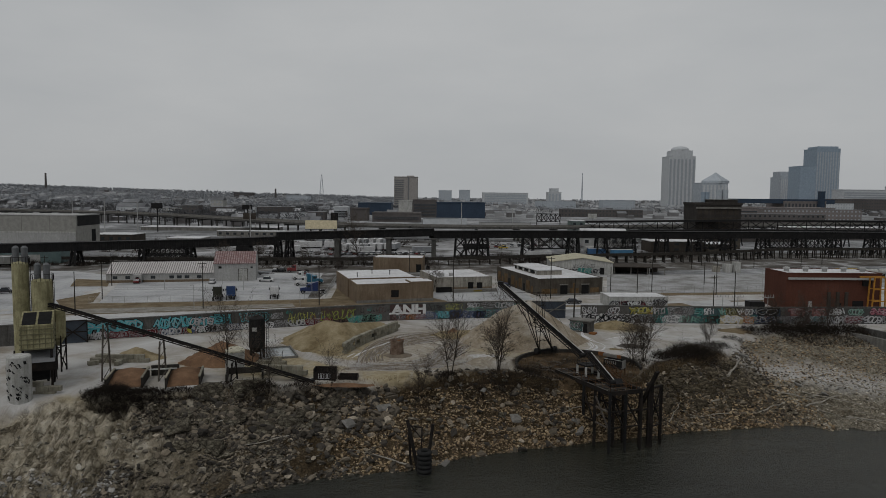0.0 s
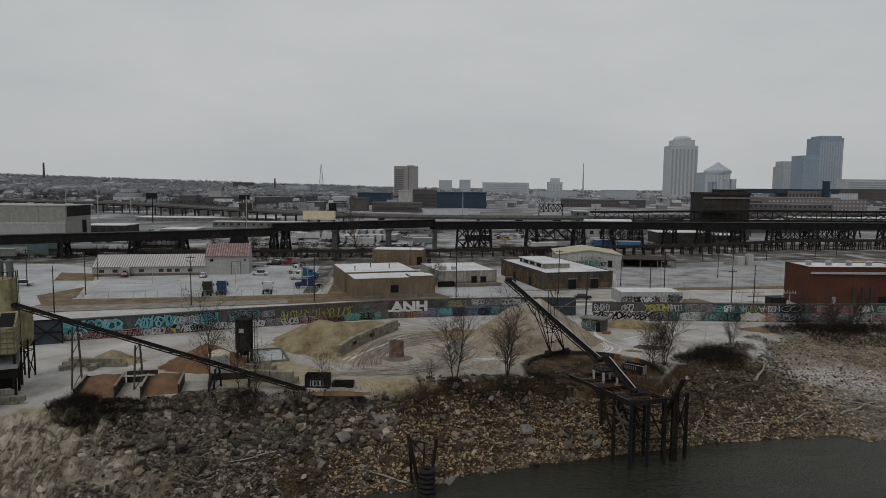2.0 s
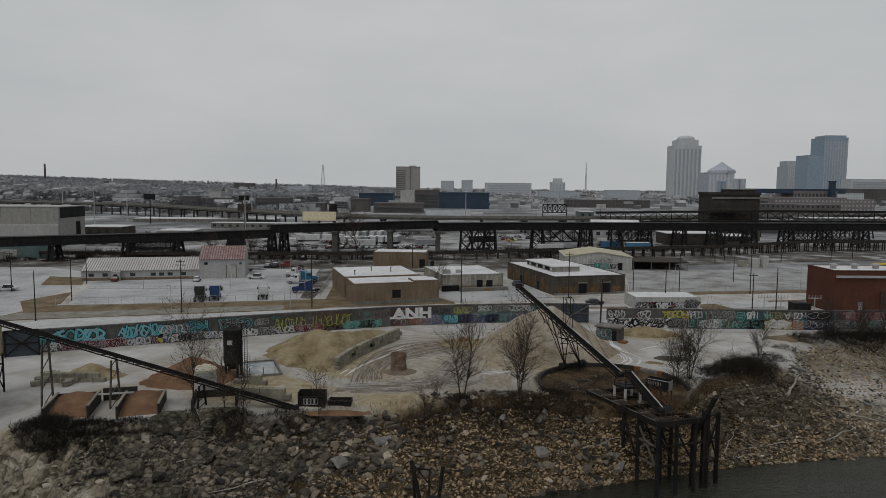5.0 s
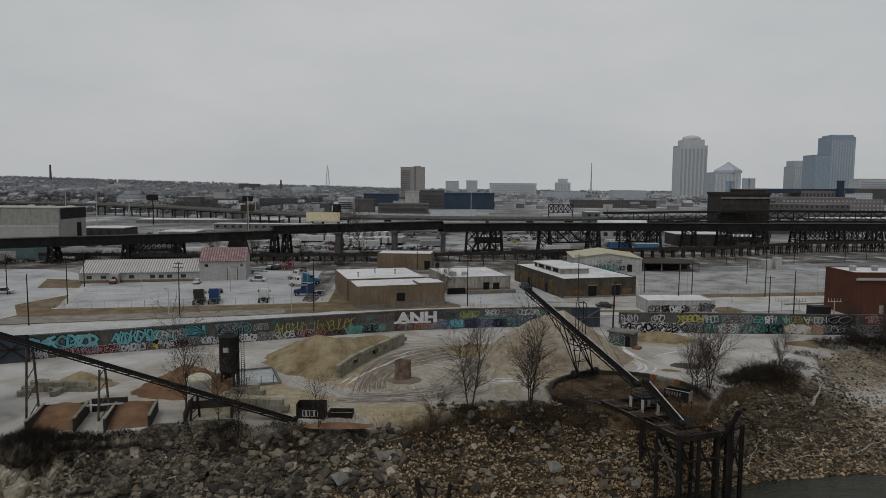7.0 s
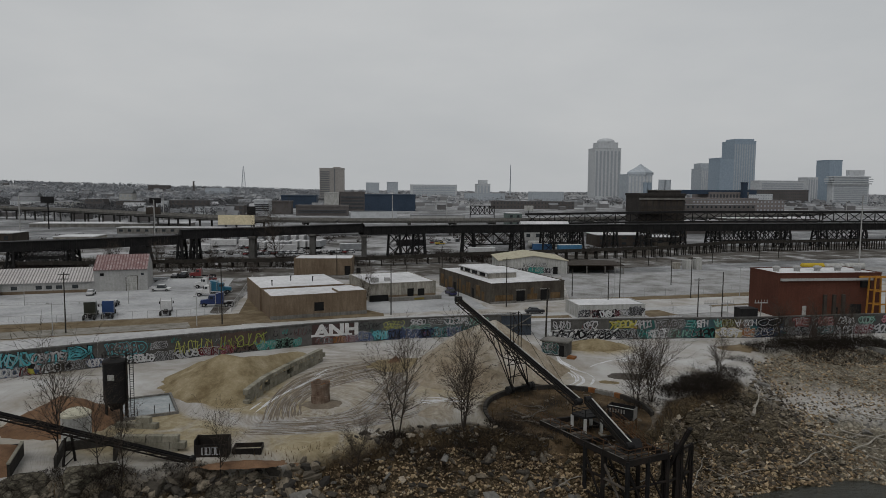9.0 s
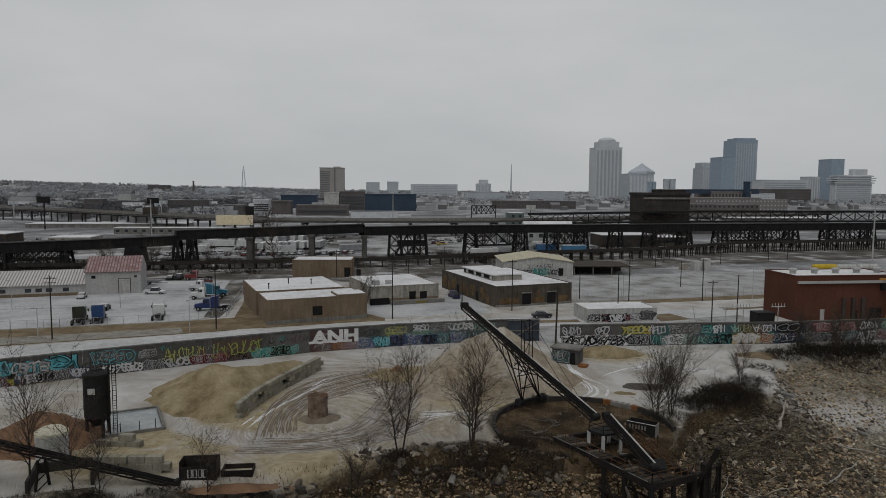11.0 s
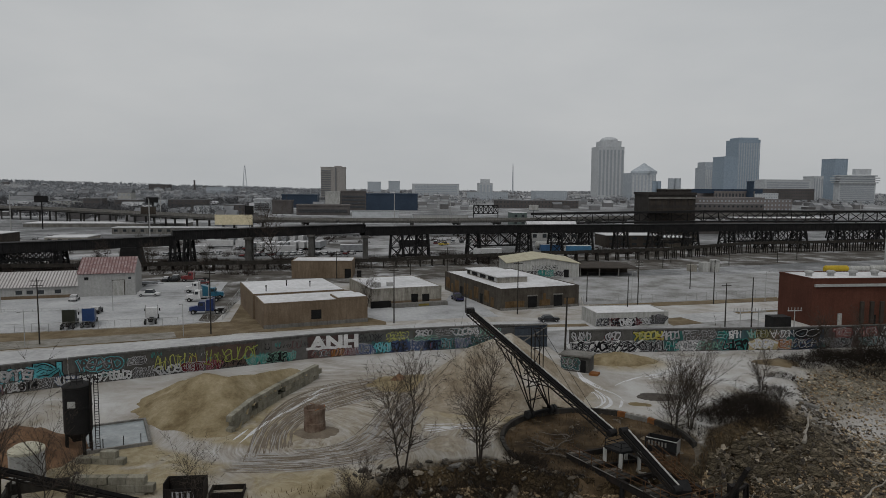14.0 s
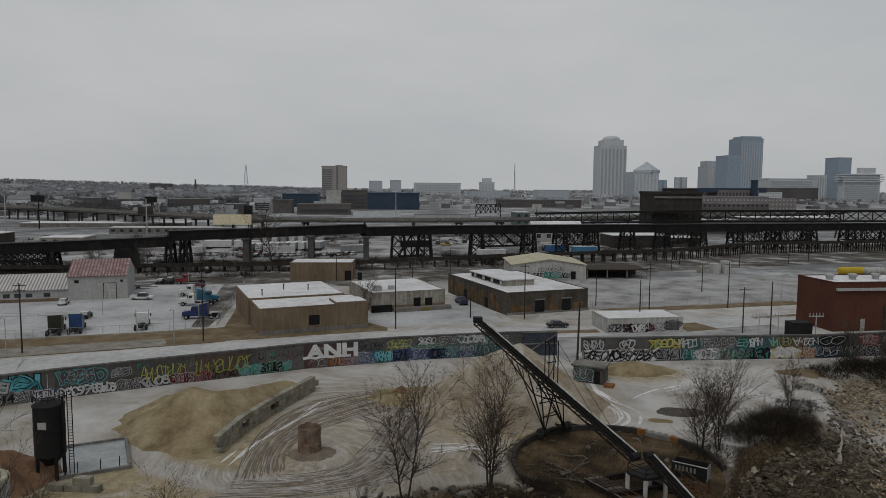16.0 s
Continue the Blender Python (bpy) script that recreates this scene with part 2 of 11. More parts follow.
METALWALL = mottled("pale_metal_siding", [(0.3, (0.2772, 0.2772, 0.273)), (0.6, (0.336, 0.336, 0.3276)), (0.85, (0.378, 0.378, 0.3696))], 0.1, 2, 0.6, streak=0.2)
WHITEWALL = mottled("white_render", [(0.3, (0.304, 0.304, 0.288)), (0.6, (0.4, 0.4, 0.384)), (0.85, (0.464, 0.464, 0.448))], 0.25, 3, 0.85, streak=0.5)
# Near-black for dark doors and panels, and for painted shade in openings.
DARKHOLE = mottled("black_panel_and_shade", [(0.3, (0.008, 0.008, 0.008)), (0.8, (0.02, 0.02, 0.02))], 0.5, 3, 0.9, relief=0)
CREAM = mottled("cream_painted_steel", [(0.3, (0.16, 0.145, 0.08)), (0.55, (0.30, 0.28, 0.165)), (0.8, (0.38, 0.36, 0.235))], 0.5, 5, 0.7, streak=0.7)
SAND = mottled("damp_sand", [(0.32, (0.12, 0.09, 0.048)), (0.5, (0.205, 0.165, 0.098)), (0.68, (0.285, 0.24, 0.16))], 0.28, 3, 0.95, relief=0.4, dist=0.15)
GRAVEL_RED = mottled("reddish_gravel", [(0.3, (0.095, 0.055, 0.033)), (0.6, (0.165, 0.098, 0.058)), (0.85, (0.225, 0.145, 0.092))], 0.5, 8, 0.95)
BARK = mottled("grey_bark", [(0.3, (0.021, 0.0175, 0.0147)), (0.6, (0.042, 0.035, 0.0294)), (0.85, (0.07, 0.0595, 0.049))], 1.2, 9, 0.95)
TWIG = mottled("bare_twigs", [(0.3, (0.022, 0.017, 0.0145)), (0.6, (0.042, 0.033, 0.028)), (0.85, (0.07, 0.055, 0.045))], 1.0, 9, 0.95, relief=0)
DRYGRASS = mottled("dry_winter_grass", [(0.3, (0.08, 0.058, 0.034)), (0.5, (0.135, 0.103, 0.063)), (0.65, (0.18, 0.146, 0.098)), (0.84, (0.26, 0.24, 0.205))], 0.25, 5, 0.95, relief=0.5)
STONE = mottled("river_bank_stone", [(0.3, (0.045, 0.04, 0.033)), (0.5, (0.13, 0.115, 0.094)), (0.65, (0.22, 0.20, 0.168)), (0.82, (0.34, 0.32, 0.28))], 1.1, 8, 0.9, relief=0.7, vary=0.6)
BELT = mottled("black_belt", [(0.3, (0.006, 0.006, 0.006)), (0.8, (0.014, 0.013, 0.013))], 2, 9, 0.95, spec=0.03)
RUSTRAIL = mottled("brown_rusty_pipe", [(0.3, (0.04, 0.022, 0.012)), (0.6, (0.09, 0.05, 0.026)), (0.85, (0.14, 0.09, 0.055))], 0.9, 6, 0.8)
RUBBER = mottled("worn_rubber", [(0.3, (0.012, 0.012, 0.012)), (0.8, (0.03, 0.03, 0.03))], 2, 9, 0.8)
GLASSY = mottled("dark_window_glass", [(0.3, (0.02, 0.024, 0.028)), (0.8, (0.04, 0.045, 0.05))], 0.3, 2, 0.25, relief=0)


def plain(name, c, rough=0.5, metal=0.0):
    d = (c[0] * 0.72, c[1] * 0.72, c[2] * 0.72)
    return mottled(name, [(0.3, d), (0.6, c), (0.85, (min(c[0] * 1.12, 0.9), min(c[1] * 1.12, 0.9), min(c[2] * 1.12, 0.9)))], 0.6, 4, rough, metal, relief=0.05)

# ---- ground, river and bank ----
TOP_X = [-400, -140, -85, -61, -49, -32, -13, 6, 13, 18, 27, 36, 42, 50, 57, 63, 70, 85, 110, 160, 400]
TOP_Y = [20, 66, 82, 89, 94.5, 98, 103, 108.5, 109.5, 107, 105.5, 108, 116, 120, 126, 132, 143, 149, 151, 153, 160]
TOE_X = [-400, -140, -60, -27, -15, -3, 6.5, 22, 41, 59, 79, 110, 160, 400]
TOE_Y = [-20, 42, 69, 81, 86.8, 90, 95.5, 101, 107, 111, 108.5, 104, 100, 95]
PIT = (27.0, 115.4, 11.2)
WATER = -10.0


def fractal(x, y, scale, octaves=4):
    out = 0.0
    amp = 1.0
    for _ in range(octaves):
        out += amp * noise.noise((x * scale, y * scale, 3.7))
        amp, scale = amp * 0.5, scale * 2.1
    return out


def bank_share(x, y):
    """0 on the yard, 1 at the water's edge."""
    top, toe = np.interp(x, TOP_X, TOP_Y), np.interp(x, TOE_X, TOE_Y)
    return (top - y) / (top - toe)


def height(x, y):
    s = bank_share(x, y)
    if s <= 0:
        z = 0.06 * fractal(x, y, 0.12) if y < 260 else 0.0
        lip = max(0.0, 1 + s * 6)
        z += -0.5 * lip * lip + 0.25 * lip * fractal(x, y, 0.35)
    else:
        k = 0.8 if x < 45 else 1.0
        z = -0.5 - 9.8 * min(s, 1.0) ** k - max(0.0, s - 1.0) * 7.0
        rough = 1.0 if s < 1 else 0.4
        if x < -30:
            ribs = min(1.0, (-30 - x) / 12) * min(1.0, s * 5)
            fan = x + 0.35 * (y - 85) * (1 if x > -58 else -1)
            z += ribs * 1.7 * (0.5 - abs(fractal(fan * 1.0, y * 0.22, 0.42, 3)) * 1.7)
            z += ribs * 0.8 * (0.4 - abs(fractal(fan * 1.0 + 20, y * 0.5, 1.1, 2)))
        z += rough * (0.55 * fractal(x, y, 0.22, 5) + 0.45 * (0.4 - abs(fractal(x + 50, y, 0.45, 4))))
        shelf = 1.1 + 0.3 * fractal(x, y, 0.07, 2)
        step = z / shelf + 0.25 * fractal(x + 9, y, 0.3, 3)
        ledge = (math.floor(step) + max(0.0, (step % 1.0) * 2.2 - 1.2)) * shelf
        z += rough * max(0.0, min(0.75, 0.35 + 0.9 * fractal(x + 77, y, 0.06, 2))) * (ledge - z)
        z = max(z, -16.0)
    d = math.hypot(x - PIT[0], y - PIT[1])
    if d < PIT[2] + 0.3 and s < 0.35:
        z = min(z, -0.45 - 0.3 * (1 - d / PIT[2]) + 0.18 * fractal(x, y, 0.5))
    r = math.hypot(x, y)
    if r > 1200:
        q = x / max(y, 1.0) if y > 0 else 0.0
        hill = 12 * min(1.0, max(0.0, (0.1 - q) / 0.3)) + 32 * min(1.0, max(0.0, (-0.2 - q) / 0.4))
        swell = min(1.0, (r - 1200) / 2200)
        z += swell * (3 + hill + 7 * fractal(x, y, 0.0011, 3))
    return z


def spread(lo, hi, step, reach, grow):
    """Grid lines that are close together between lo and hi and open out beyond."""
    mid = list(np.arange(lo, hi + step * 0.5, step))
    out, d, p = [], step, hi
    while p < reach[1]:
        d *= grow
        p += d
        out.append(p)
    back, d, p = [], step, lo
    while p > reach[0]:
        d *= grow
        p -= d
        back.append(p)
    return back[::-1] + mid + out


GX = spread(-85, 100, 0.62, (-4300, 4300), 1.09)
GY = spread(70, 156, 0.56, (-2500, 4600), 1.07)
g_verts = [(x, y, height(x, y)) for y in GY for x in GX]
nx = len(GX)
g_faces = [(j * nx + i, j * nx + i + 1, (j + 1) * nx + i + 1, (j + 1) * nx + i) for j in range(len(GY) - 1) for i in range(nx - 1)]


def sheet_ground():
    m, nt, b = shader("river_yard_ground")
    vec = place(nt)
    at = nt.nodes.new("ShaderNodeAttribute")
    at.attribute_name = "zones"
    sep = nt.nodes.new("ShaderNodeSeparateColor")
    nt.links.new(at.outputs["Color"], sep.inputs["Color"])
    # far town: snow patches, dark scrub and roofs, lightened partly for haze
    far = ramp(nt, noise_at(nt, 0.018, 8, 0.75, vec), [(0.36, (0.08, 0.08, 0.08)), (0.48, (0.15, 0.153, 0.156)), (0.57, (0.28, 0.284, 0.29)), (0.72, (0.5, 0.504, 0.51))])
    # yard: slush, mud, wheel tracks
    slush = ramp(nt, noise_at(nt, 0.10, 7, 0.65, vec, 0.6), [(0.32, (0.21, 0.185, 0.15)), (0.42, (0.295, 0.277, 0.25)), (0.54, (0.37, 0.361, 0.347)), (0.68, (0.44, 0.436, 0.427)), (0.8, (0.58, 0.58, 0.58))])
    swirl = nt.nodes.new("ShaderNodeTexNoise")
    swirl.inputs["Scale"].default_value, swirl.inputs["Detail"].default_value, swirl.inputs["Roughness"].default_value = 1.0, 7.0, 0.62
    polar = nt.nodes.new("ShaderNodeVectorMath")
    polar.operation = "LENGTH"
    about = place(nt, (1, 0.8, 0), (6.6, -95.4, 0))
    nt.links.new(about, polar.inputs[0])
    flat = nt.nodes.new("ShaderNodeSeparateXYZ")
    nt.links.new(about, flat.inputs["Vector"])
    bent = math_node(nt, "MULTIPLY_ADD", noise_at(nt, 0.05, 3, 0.5, vec), 12.0, polar.outputs["Value"])
    comb = nt.nodes.new("ShaderNodeCombineXYZ")
    nt.links.new(math_node(nt, "MULTIPLY", bent, 1.15), comb.inputs["X"])
    nt.links.new(math_node(nt, "MULTIPLY", math_node(nt, "ARCTAN2", flat.outputs["Y"], flat.outputs["X"]), 1.9), comb.inputs["Y"])
    nt.links.new(comb.outputs["Vector"], swirl.inputs["Vector"])
    fine = nt.nodes.new("ShaderNodeVectorMath")
    fine.operation = "MULTIPLY"
    nt.links.new(comb.outputs["Vector"], fine.inputs[0])
    fine.inputs[1].default_value = (3.6, 1.9, 1.0)
    rut = math_node(nt, "MULTIPLY_ADD", noise_at(nt, 1.0, 4, 0.65, fine.outputs["Vector"]), 0.5, math_node(nt, "MULTIPLY", swirl.outputs["Fac"], 0.5))
    tracks = ramp(nt, rut, [(0.36, (0.12, 0.10, 0.077)), (0.44, (0.205, 0.178, 0.145)), (0.51, (0.28, 0.258, 0.228)), (0.58, (0.36, 0.347, 0.33)), (0.66, (0.52, 0.515, 0.51))])
    mud = ramp(nt, noise_at(nt, 0.09, 5, 0.6, vec, 1.2), [(0.36, (0.12, 0.12, 0.12)), (0.5, (0.95, 0.95, 0.95))])
    yard = mixc(nt, sep.outputs["Green"], slush, mixc(nt, mud, slush, tracks))
    sandy = ramp(nt, noise_at(nt, 0.5, 7, 0.7, vec, 0.8), [(0.3, (0.165, 0.131, 0.075)), (0.5, (0.255, 0.212, 0.133)), (0.7, (0.345, 0.305, 0.215))])
    patchy = ramp(nt, noise_at(nt, 0.25, 6, 0.65, vec, 0.6), [(0.34, (0.4, 0.4, 0.4)), (0.5, (1.0, 1.0, 1.0))])
    yard = mixc(nt, math_node(nt, "MULTIPLY", at.outputs["Alpha"], patchy), yard, sandy)
    # bank: earth and stone
    earth = ramp(nt, noise_at(nt, 0.35, 8, 0.7, vec, 0.4), [(0.32, (0.012, 0.01, 0.007)), (0.47, (0.04, 0.034, 0.025)), (0.6, (0.1, 0.088, 0.066)), (0.76, (0.20, 0.185, 0.15))])
    pebbles = nt.nodes.new("ShaderNodeTexVoronoi")
    pebbles.inputs["Scale"].default_value = 2.6
    nt.links.new(vec, pebbles.inputs["Vector"])
    peb = ramp(nt, pebbles.outputs["Distance"], [(0.05, (1.25, 1.2, 1.1)), (0.45, (0.45, 0.43, 0.4))])
    earth = mixc(nt, 0.7, earth, peb, "MULTIPLY")
    col = mixc(nt, sep.outputs["Blue"], yard, far)
    ochre = ramp(nt, noise_at(nt, 0.5, 6, 0.7, vec), [(0.3, (0.05, 0.034, 0.018)), (0.5, (0.12, 0.085, 0.046)), (0.7, (0.2, 0.15, 0.088)), (0.85, (0.29, 0.24, 0.165))])
    clay = ramp(nt, noise_at(nt, 0.3, 8, 0.7, vec, 0.5), [(0.3, (0.1, 0.088, 0.066)), (0.43, (0.2, 0.182, 0.145)), (0.56, (0.3, 0.28, 0.235)), (0.75, (0.42, 0.405, 0.37))])
    where = nt.nodes.new("ShaderNodeSeparateXYZ")
    nt.links.new(place(nt), where.inputs["Vector"])
    clay_share = math_node(nt, "MULTIPLY_ADD", math_node(nt, "MULTIPLY_ADD", where.outputs["X"], -0.045, -1.3), 1.0, math_node(nt, "MULTIPLY", noise_at(nt, 0.15, 4, 0.6, vec), 0.6), True)
    ochre_share = math_node(nt, "MULTIPLY", noise_at(nt, 0.12, 5, 0.65, vec), 1.15, None, True)
    earth = mixc(nt, ochre_share, earth, mixc(nt, 0.6, ochre, peb, "MULTIPLY"))
    earth = mixc(nt, clay_share, earth, clay)
    scree = ramp(nt, noise_at(nt, 0.8, 7, 0.7, vec), [(0.3, (0.1, 0.086, 0.063)), (0.5, (0.2, 0.18, 0.142)), (0.7, (0.33, 0.31, 0.262))])
    scree_share = math_node(nt, "MULTIPLY", math_node(nt, "MULTIPLY_ADD", where.outputs["X"], 0.07, -4.0, True), math_node(nt, "MULTIPLY_ADD", noise_at(nt, 0.1, 4, 0.6, vec), 2.4, -0.2, True))
    earth = mixc(nt, scree_share, earth, scree)
    warp = nt.nodes.new("ShaderNodeTexNoise")
    warp.inputs["Scale"].default_value, warp.inputs["Detail"].default_value = 0.6, 4.0
    nt.links.new(vec, warp.inputs["Vector"])
    bent_at = nt.nodes.new("ShaderNodeVectorMath")
    bent_at.operation = "MULTIPLY_ADD"
    nt.links.new(warp.outputs["Color"], bent_at.inputs[0])
    bent_at.inputs[1].default_value = (2.2, 2.2, 2.2)
    nt.links.new(vec, bent_at.inputs[2])
    crack = []
    for scale_ in (0.42, 1.5):
        cell = nt.nodes.new("ShaderNodeTexVoronoi")
        cell.feature = "DISTANCE_TO_EDGE"
        cell.inputs["Scale"].default_value = scale_
        nt.links.new(bent_at.outputs["Vector"], cell.inputs["Vector"])
        crack.append(cell.outputs["Distance"])
    rocky = math_node(nt, "SUBTRACT", 1.0, clay_share)
    # cracks and gouges that also drive the relief are darkened in the base colour
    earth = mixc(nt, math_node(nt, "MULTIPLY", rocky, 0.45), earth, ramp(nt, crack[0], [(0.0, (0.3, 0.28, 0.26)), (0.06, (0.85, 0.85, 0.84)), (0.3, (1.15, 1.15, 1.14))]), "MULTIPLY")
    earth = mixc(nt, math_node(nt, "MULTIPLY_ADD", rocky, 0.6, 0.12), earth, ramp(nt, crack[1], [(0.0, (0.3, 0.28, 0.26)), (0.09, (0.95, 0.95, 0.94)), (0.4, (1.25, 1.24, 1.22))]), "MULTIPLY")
    ridged = nt.nodes.new("ShaderNodeTexNoise")
    ridged.inputs["Scale"].default_value, ridged.inputs["Detail"].default_value = 0.7, 12.0
    ridged.inputs["Roughness"].default_value, ridged.inputs["Lacunarity"].default_value = 0.62, 2.2
    nt.links.new(place(nt, (1.0, 0.6, 0.6), turn=0.3), ridged.inputs["Vector"])
    gouge = ridged.outputs["Fac"]
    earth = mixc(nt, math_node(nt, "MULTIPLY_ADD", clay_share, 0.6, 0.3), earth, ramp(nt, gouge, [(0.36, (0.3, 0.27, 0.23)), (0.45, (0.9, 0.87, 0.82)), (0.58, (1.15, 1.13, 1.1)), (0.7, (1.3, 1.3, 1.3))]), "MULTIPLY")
    # narrow rills that run down the clay face, darkened in colour as well as relief
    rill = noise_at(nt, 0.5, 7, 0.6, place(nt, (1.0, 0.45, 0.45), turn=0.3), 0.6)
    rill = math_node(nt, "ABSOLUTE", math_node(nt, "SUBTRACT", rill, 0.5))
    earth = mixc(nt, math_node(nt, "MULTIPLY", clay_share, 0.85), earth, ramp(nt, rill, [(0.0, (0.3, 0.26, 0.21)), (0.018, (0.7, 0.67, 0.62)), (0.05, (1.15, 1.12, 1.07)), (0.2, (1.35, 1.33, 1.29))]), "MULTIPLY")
    relief = math_node(nt, "ADD", math_node(nt, "MINIMUM", crack[0], 0.25), math_node(nt, "MINIMUM", crack[1], 0.2))
    relief = math_node(nt, "MULTIPLY_ADD", gouge, 0.9, math_node(nt, "MULTIPLY", relief, rocky))
    relief = math_node(nt, "MULTIPLY_ADD", math_node(nt, "MINIMUM", rill, 0.12), math_node(nt, "MULTIPLY", clay_share, 3.0), relief)
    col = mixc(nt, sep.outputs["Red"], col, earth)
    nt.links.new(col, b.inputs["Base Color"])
    b.inputs["Roughness"].default_value, b.inputs["Specular IOR Level"].default_value = 0.9, 0.12
    bump(nt, b, mixc(nt, sep.outputs["Red"], math_node(nt, "MULTIPLY", rut, 0.5), relief), 0.9, 0.9)
    return m


GROUND = sheet_ground()
ground = tagged(raw_mesh("ground", g_verts, g_faces, GROUND, smooth=True), "snow-dusted river yard, stony bank and town ground", "ground", kind="structure")
rugged = [not (0.05 < bank_share(g_verts[f[0]][0], g_verts[f[0]][1]) < 1.2 and -90 < g_verts[f[0]][0] < 110) for f in g_faces]
ground.data.polygons.foreach_set("use_smooth", rugged)
HAUL = [Vector(p) for p in ((-52, 135), (-43, 137), (-36, 134.5), (-28, 127), (-22, 119), (-15, 114.5), (-6, 113))]


def from_haul(x, y):
    """Distance from the pale haul track."""
    p, best = Vector((x, y)), 99.0
    for a, e in zip(HAUL, HAUL[1:]):
        f = max(0.0, min(1.0, (p - a).dot(e - a) / (e - a).length_squared))
        best = min(best, (p - a.lerp(e, f)).length)
    return best


zones = ground.data.color_attributes.new("zones", "FLOAT_COLOR", "POINT")
z_data = np.zeros((len(g_verts), 4), dtype=np.float32)
for i, (x, y, z) in enumerate(g_verts):
    s = bank_share(x, y)
    wob = 0.12 * fractal(x, y, 0.3, 3)
    in_pit = 1.0 if math.hypot(x - PIT[0], y - PIT[1]) < PIT[2] + 0.9 else 0.0
    snowy_shelf = min(1.0, 1.5 * max(0.0, 1 - abs(y - np.interp(x, [57, 62, 67, 79, 90, 120], [135, 131.5, 131, 129, 124, 118])) / (6.0 + 0.05 * (x - 57)) + wob)) if 56 < x < 140 else 0.0
    flats = max(0.22 * max(0.0, min(1.0, 1.6 - math.hypot((x + 2) / 2.0, y - 118) / 18)), 1.9 - math.hypot((x + 26) * 0.62, (y - 114.5) * 0.7) / 5.0, 1.5 - math.hypot((x + 17) * 0.5, y - 121) / 4.5, 1.3 - math.hypot((x + 6) / 2.6, y - 107) / 3.5, 1.25 - math.hypot(x - 18, y - 133) / 15, 1.2 - math.hypot(x + 19, y - 128) / 12, 1.2 - math.hypot(x - 44, (y - 150) * 1.5) / 8, 0.9 - math.hypot(x + 40, y - 115) / 8, 1.1 - math.hypot((x + 52) / 2, y - 92) / 3.0)
    if -54 < x < -4 and 108 < y < 142:
        flats *= min(1.0, max(0.0, (from_haul(x, y) - 1.4 + 4 * wob) / 1.6))
    z_data[i] = (max(in_pit * 0.8, min(1.0, max(0.0, (s + float(np.interp(x, [-60, -52, -44, -26, -18, -8, 0, 4, 10, 18, 24, 33, 36, 54, 60], [0.0, 0.1, 0.12, 0.12, 0.05, 0.0, 0.08, 0.16, 0.24, 0.3, 0.2, 0.06, 0.3, 0.3, 0.06])) + wob * 0.6) * 9))) * (1 - 0.85 * snowy_shelf),
                 min(1.0, max(0.0, 1.7 - math.hypot(x - 1, (y - 127) * 0.95) / 21)),
                 min(1.0, max(0.0, (y - 240) / 25)), min(1.0, max(0.4 * in_pit, flats * 1.5 + wob, 0.0)))
zones.data.foreach_set("color", z_data.ravel())


def water_material():
    m, nt, b = shader("murky_river_water")
    vec = place(nt, (1, 2.2, 1), turn=0.25)
    col = ramp(nt, noise_at(nt, 0.03, 3, 0.5, vec), [(0.3, (0.018, 0.019, 0.015)), (0.7, (0.028, 0.029, 0.023))])
    nt.links.new(col, b.inputs["Base Color"])
    b.inputs["Roughness"].default_value, b.inputs["IOR"].default_value = 0.16, 1.33
    b.inputs["Specular IOR Level"].default_value = 0.45
    swell = math_node(nt, "MULTIPLY_ADD", noise_at(nt, 0.16, 3, 0.5, place(nt, (1, 1.6, 1), turn=-0.4)), 1.6, noise_at(nt, 0.9, 5, 0.6, vec))
    bump(nt, b, swell, 0.6, 0.4)
    return m


bm = bmesh.new()
bmesh.ops.create_grid(bm, x_segments=8, y_segments=8, size=1)
for v in bm.verts:
    v.co = Vector((v.co.x * 2400, -1150 + v.co.y * 1300, WATER))
tagged(part("water", bm, water_material()), "dark murky river water with small ripples", "water", kind="structure")


def strip(name, near, far, z, material, label, category="pavement"):
    """A thin slab between two edges."""
    bm = bmesh.new()
    prism(bm, near + far[::-1], -0.3, z)
    bmesh.ops.triangulate(bm, faces=bm.faces)
    return tagged(part(name, bm, material), label, category, kind="structure")


RAILSNOW = mottled("trodden_snow_and_scrub", [(0.34, (0.05, 0.046, 0.042)), (0.43, (0.12, 0.117, 0.113)), (0.52, (0.25, 0.25, 0.252)), (0.68, (0.40, 0.40, 0.405))], 0.045, 0.9, 0.9, relief=0.2)
ROAD_FAR = [(-190, 128), (-100, 155), (-66, 166), (-30, 176.2), (-5, 182), (16, 187), (47, 187.5), (103, 199), (240, 222)]
ROAD_NEAR = [(-190, 117), (-100, 144), (-66, 155), (-30, 165), (-5, 171), (16, 175.5), (47, 177.5), (103, 189), (240, 212)]
strip("road", ROAD_NEAR, ROAD_FAR, 0.06, ROAD, "grey salted road running behind the flood wall", "road")
strip("pavement", [(-92, 179.6), (-64, 184.6), (-40, 189.2), (-33.5, 194)], [(-107.5, 227), (-75, 256), (-50, 258), (-36, 252)], 0.045, LOT_SNOW, "truck lot asphalt under thin snow", "parking lot")
strip("pavement", [(-2, 188), (20, 192), (30, 193.5)], [(1, 212), (20, 215), (26, 240)], 0.05, LOT_SNOW, "snow-dusted loading yard asphalt", "pavement")
strip("pavement", [(55, 208), (84, 211), (112, 216), (190, 240)], [(68, 262), (95, 262), (125, 266), (200, 275)], 0.05, SNOW, "wide empty lot under snow", "parking lot")
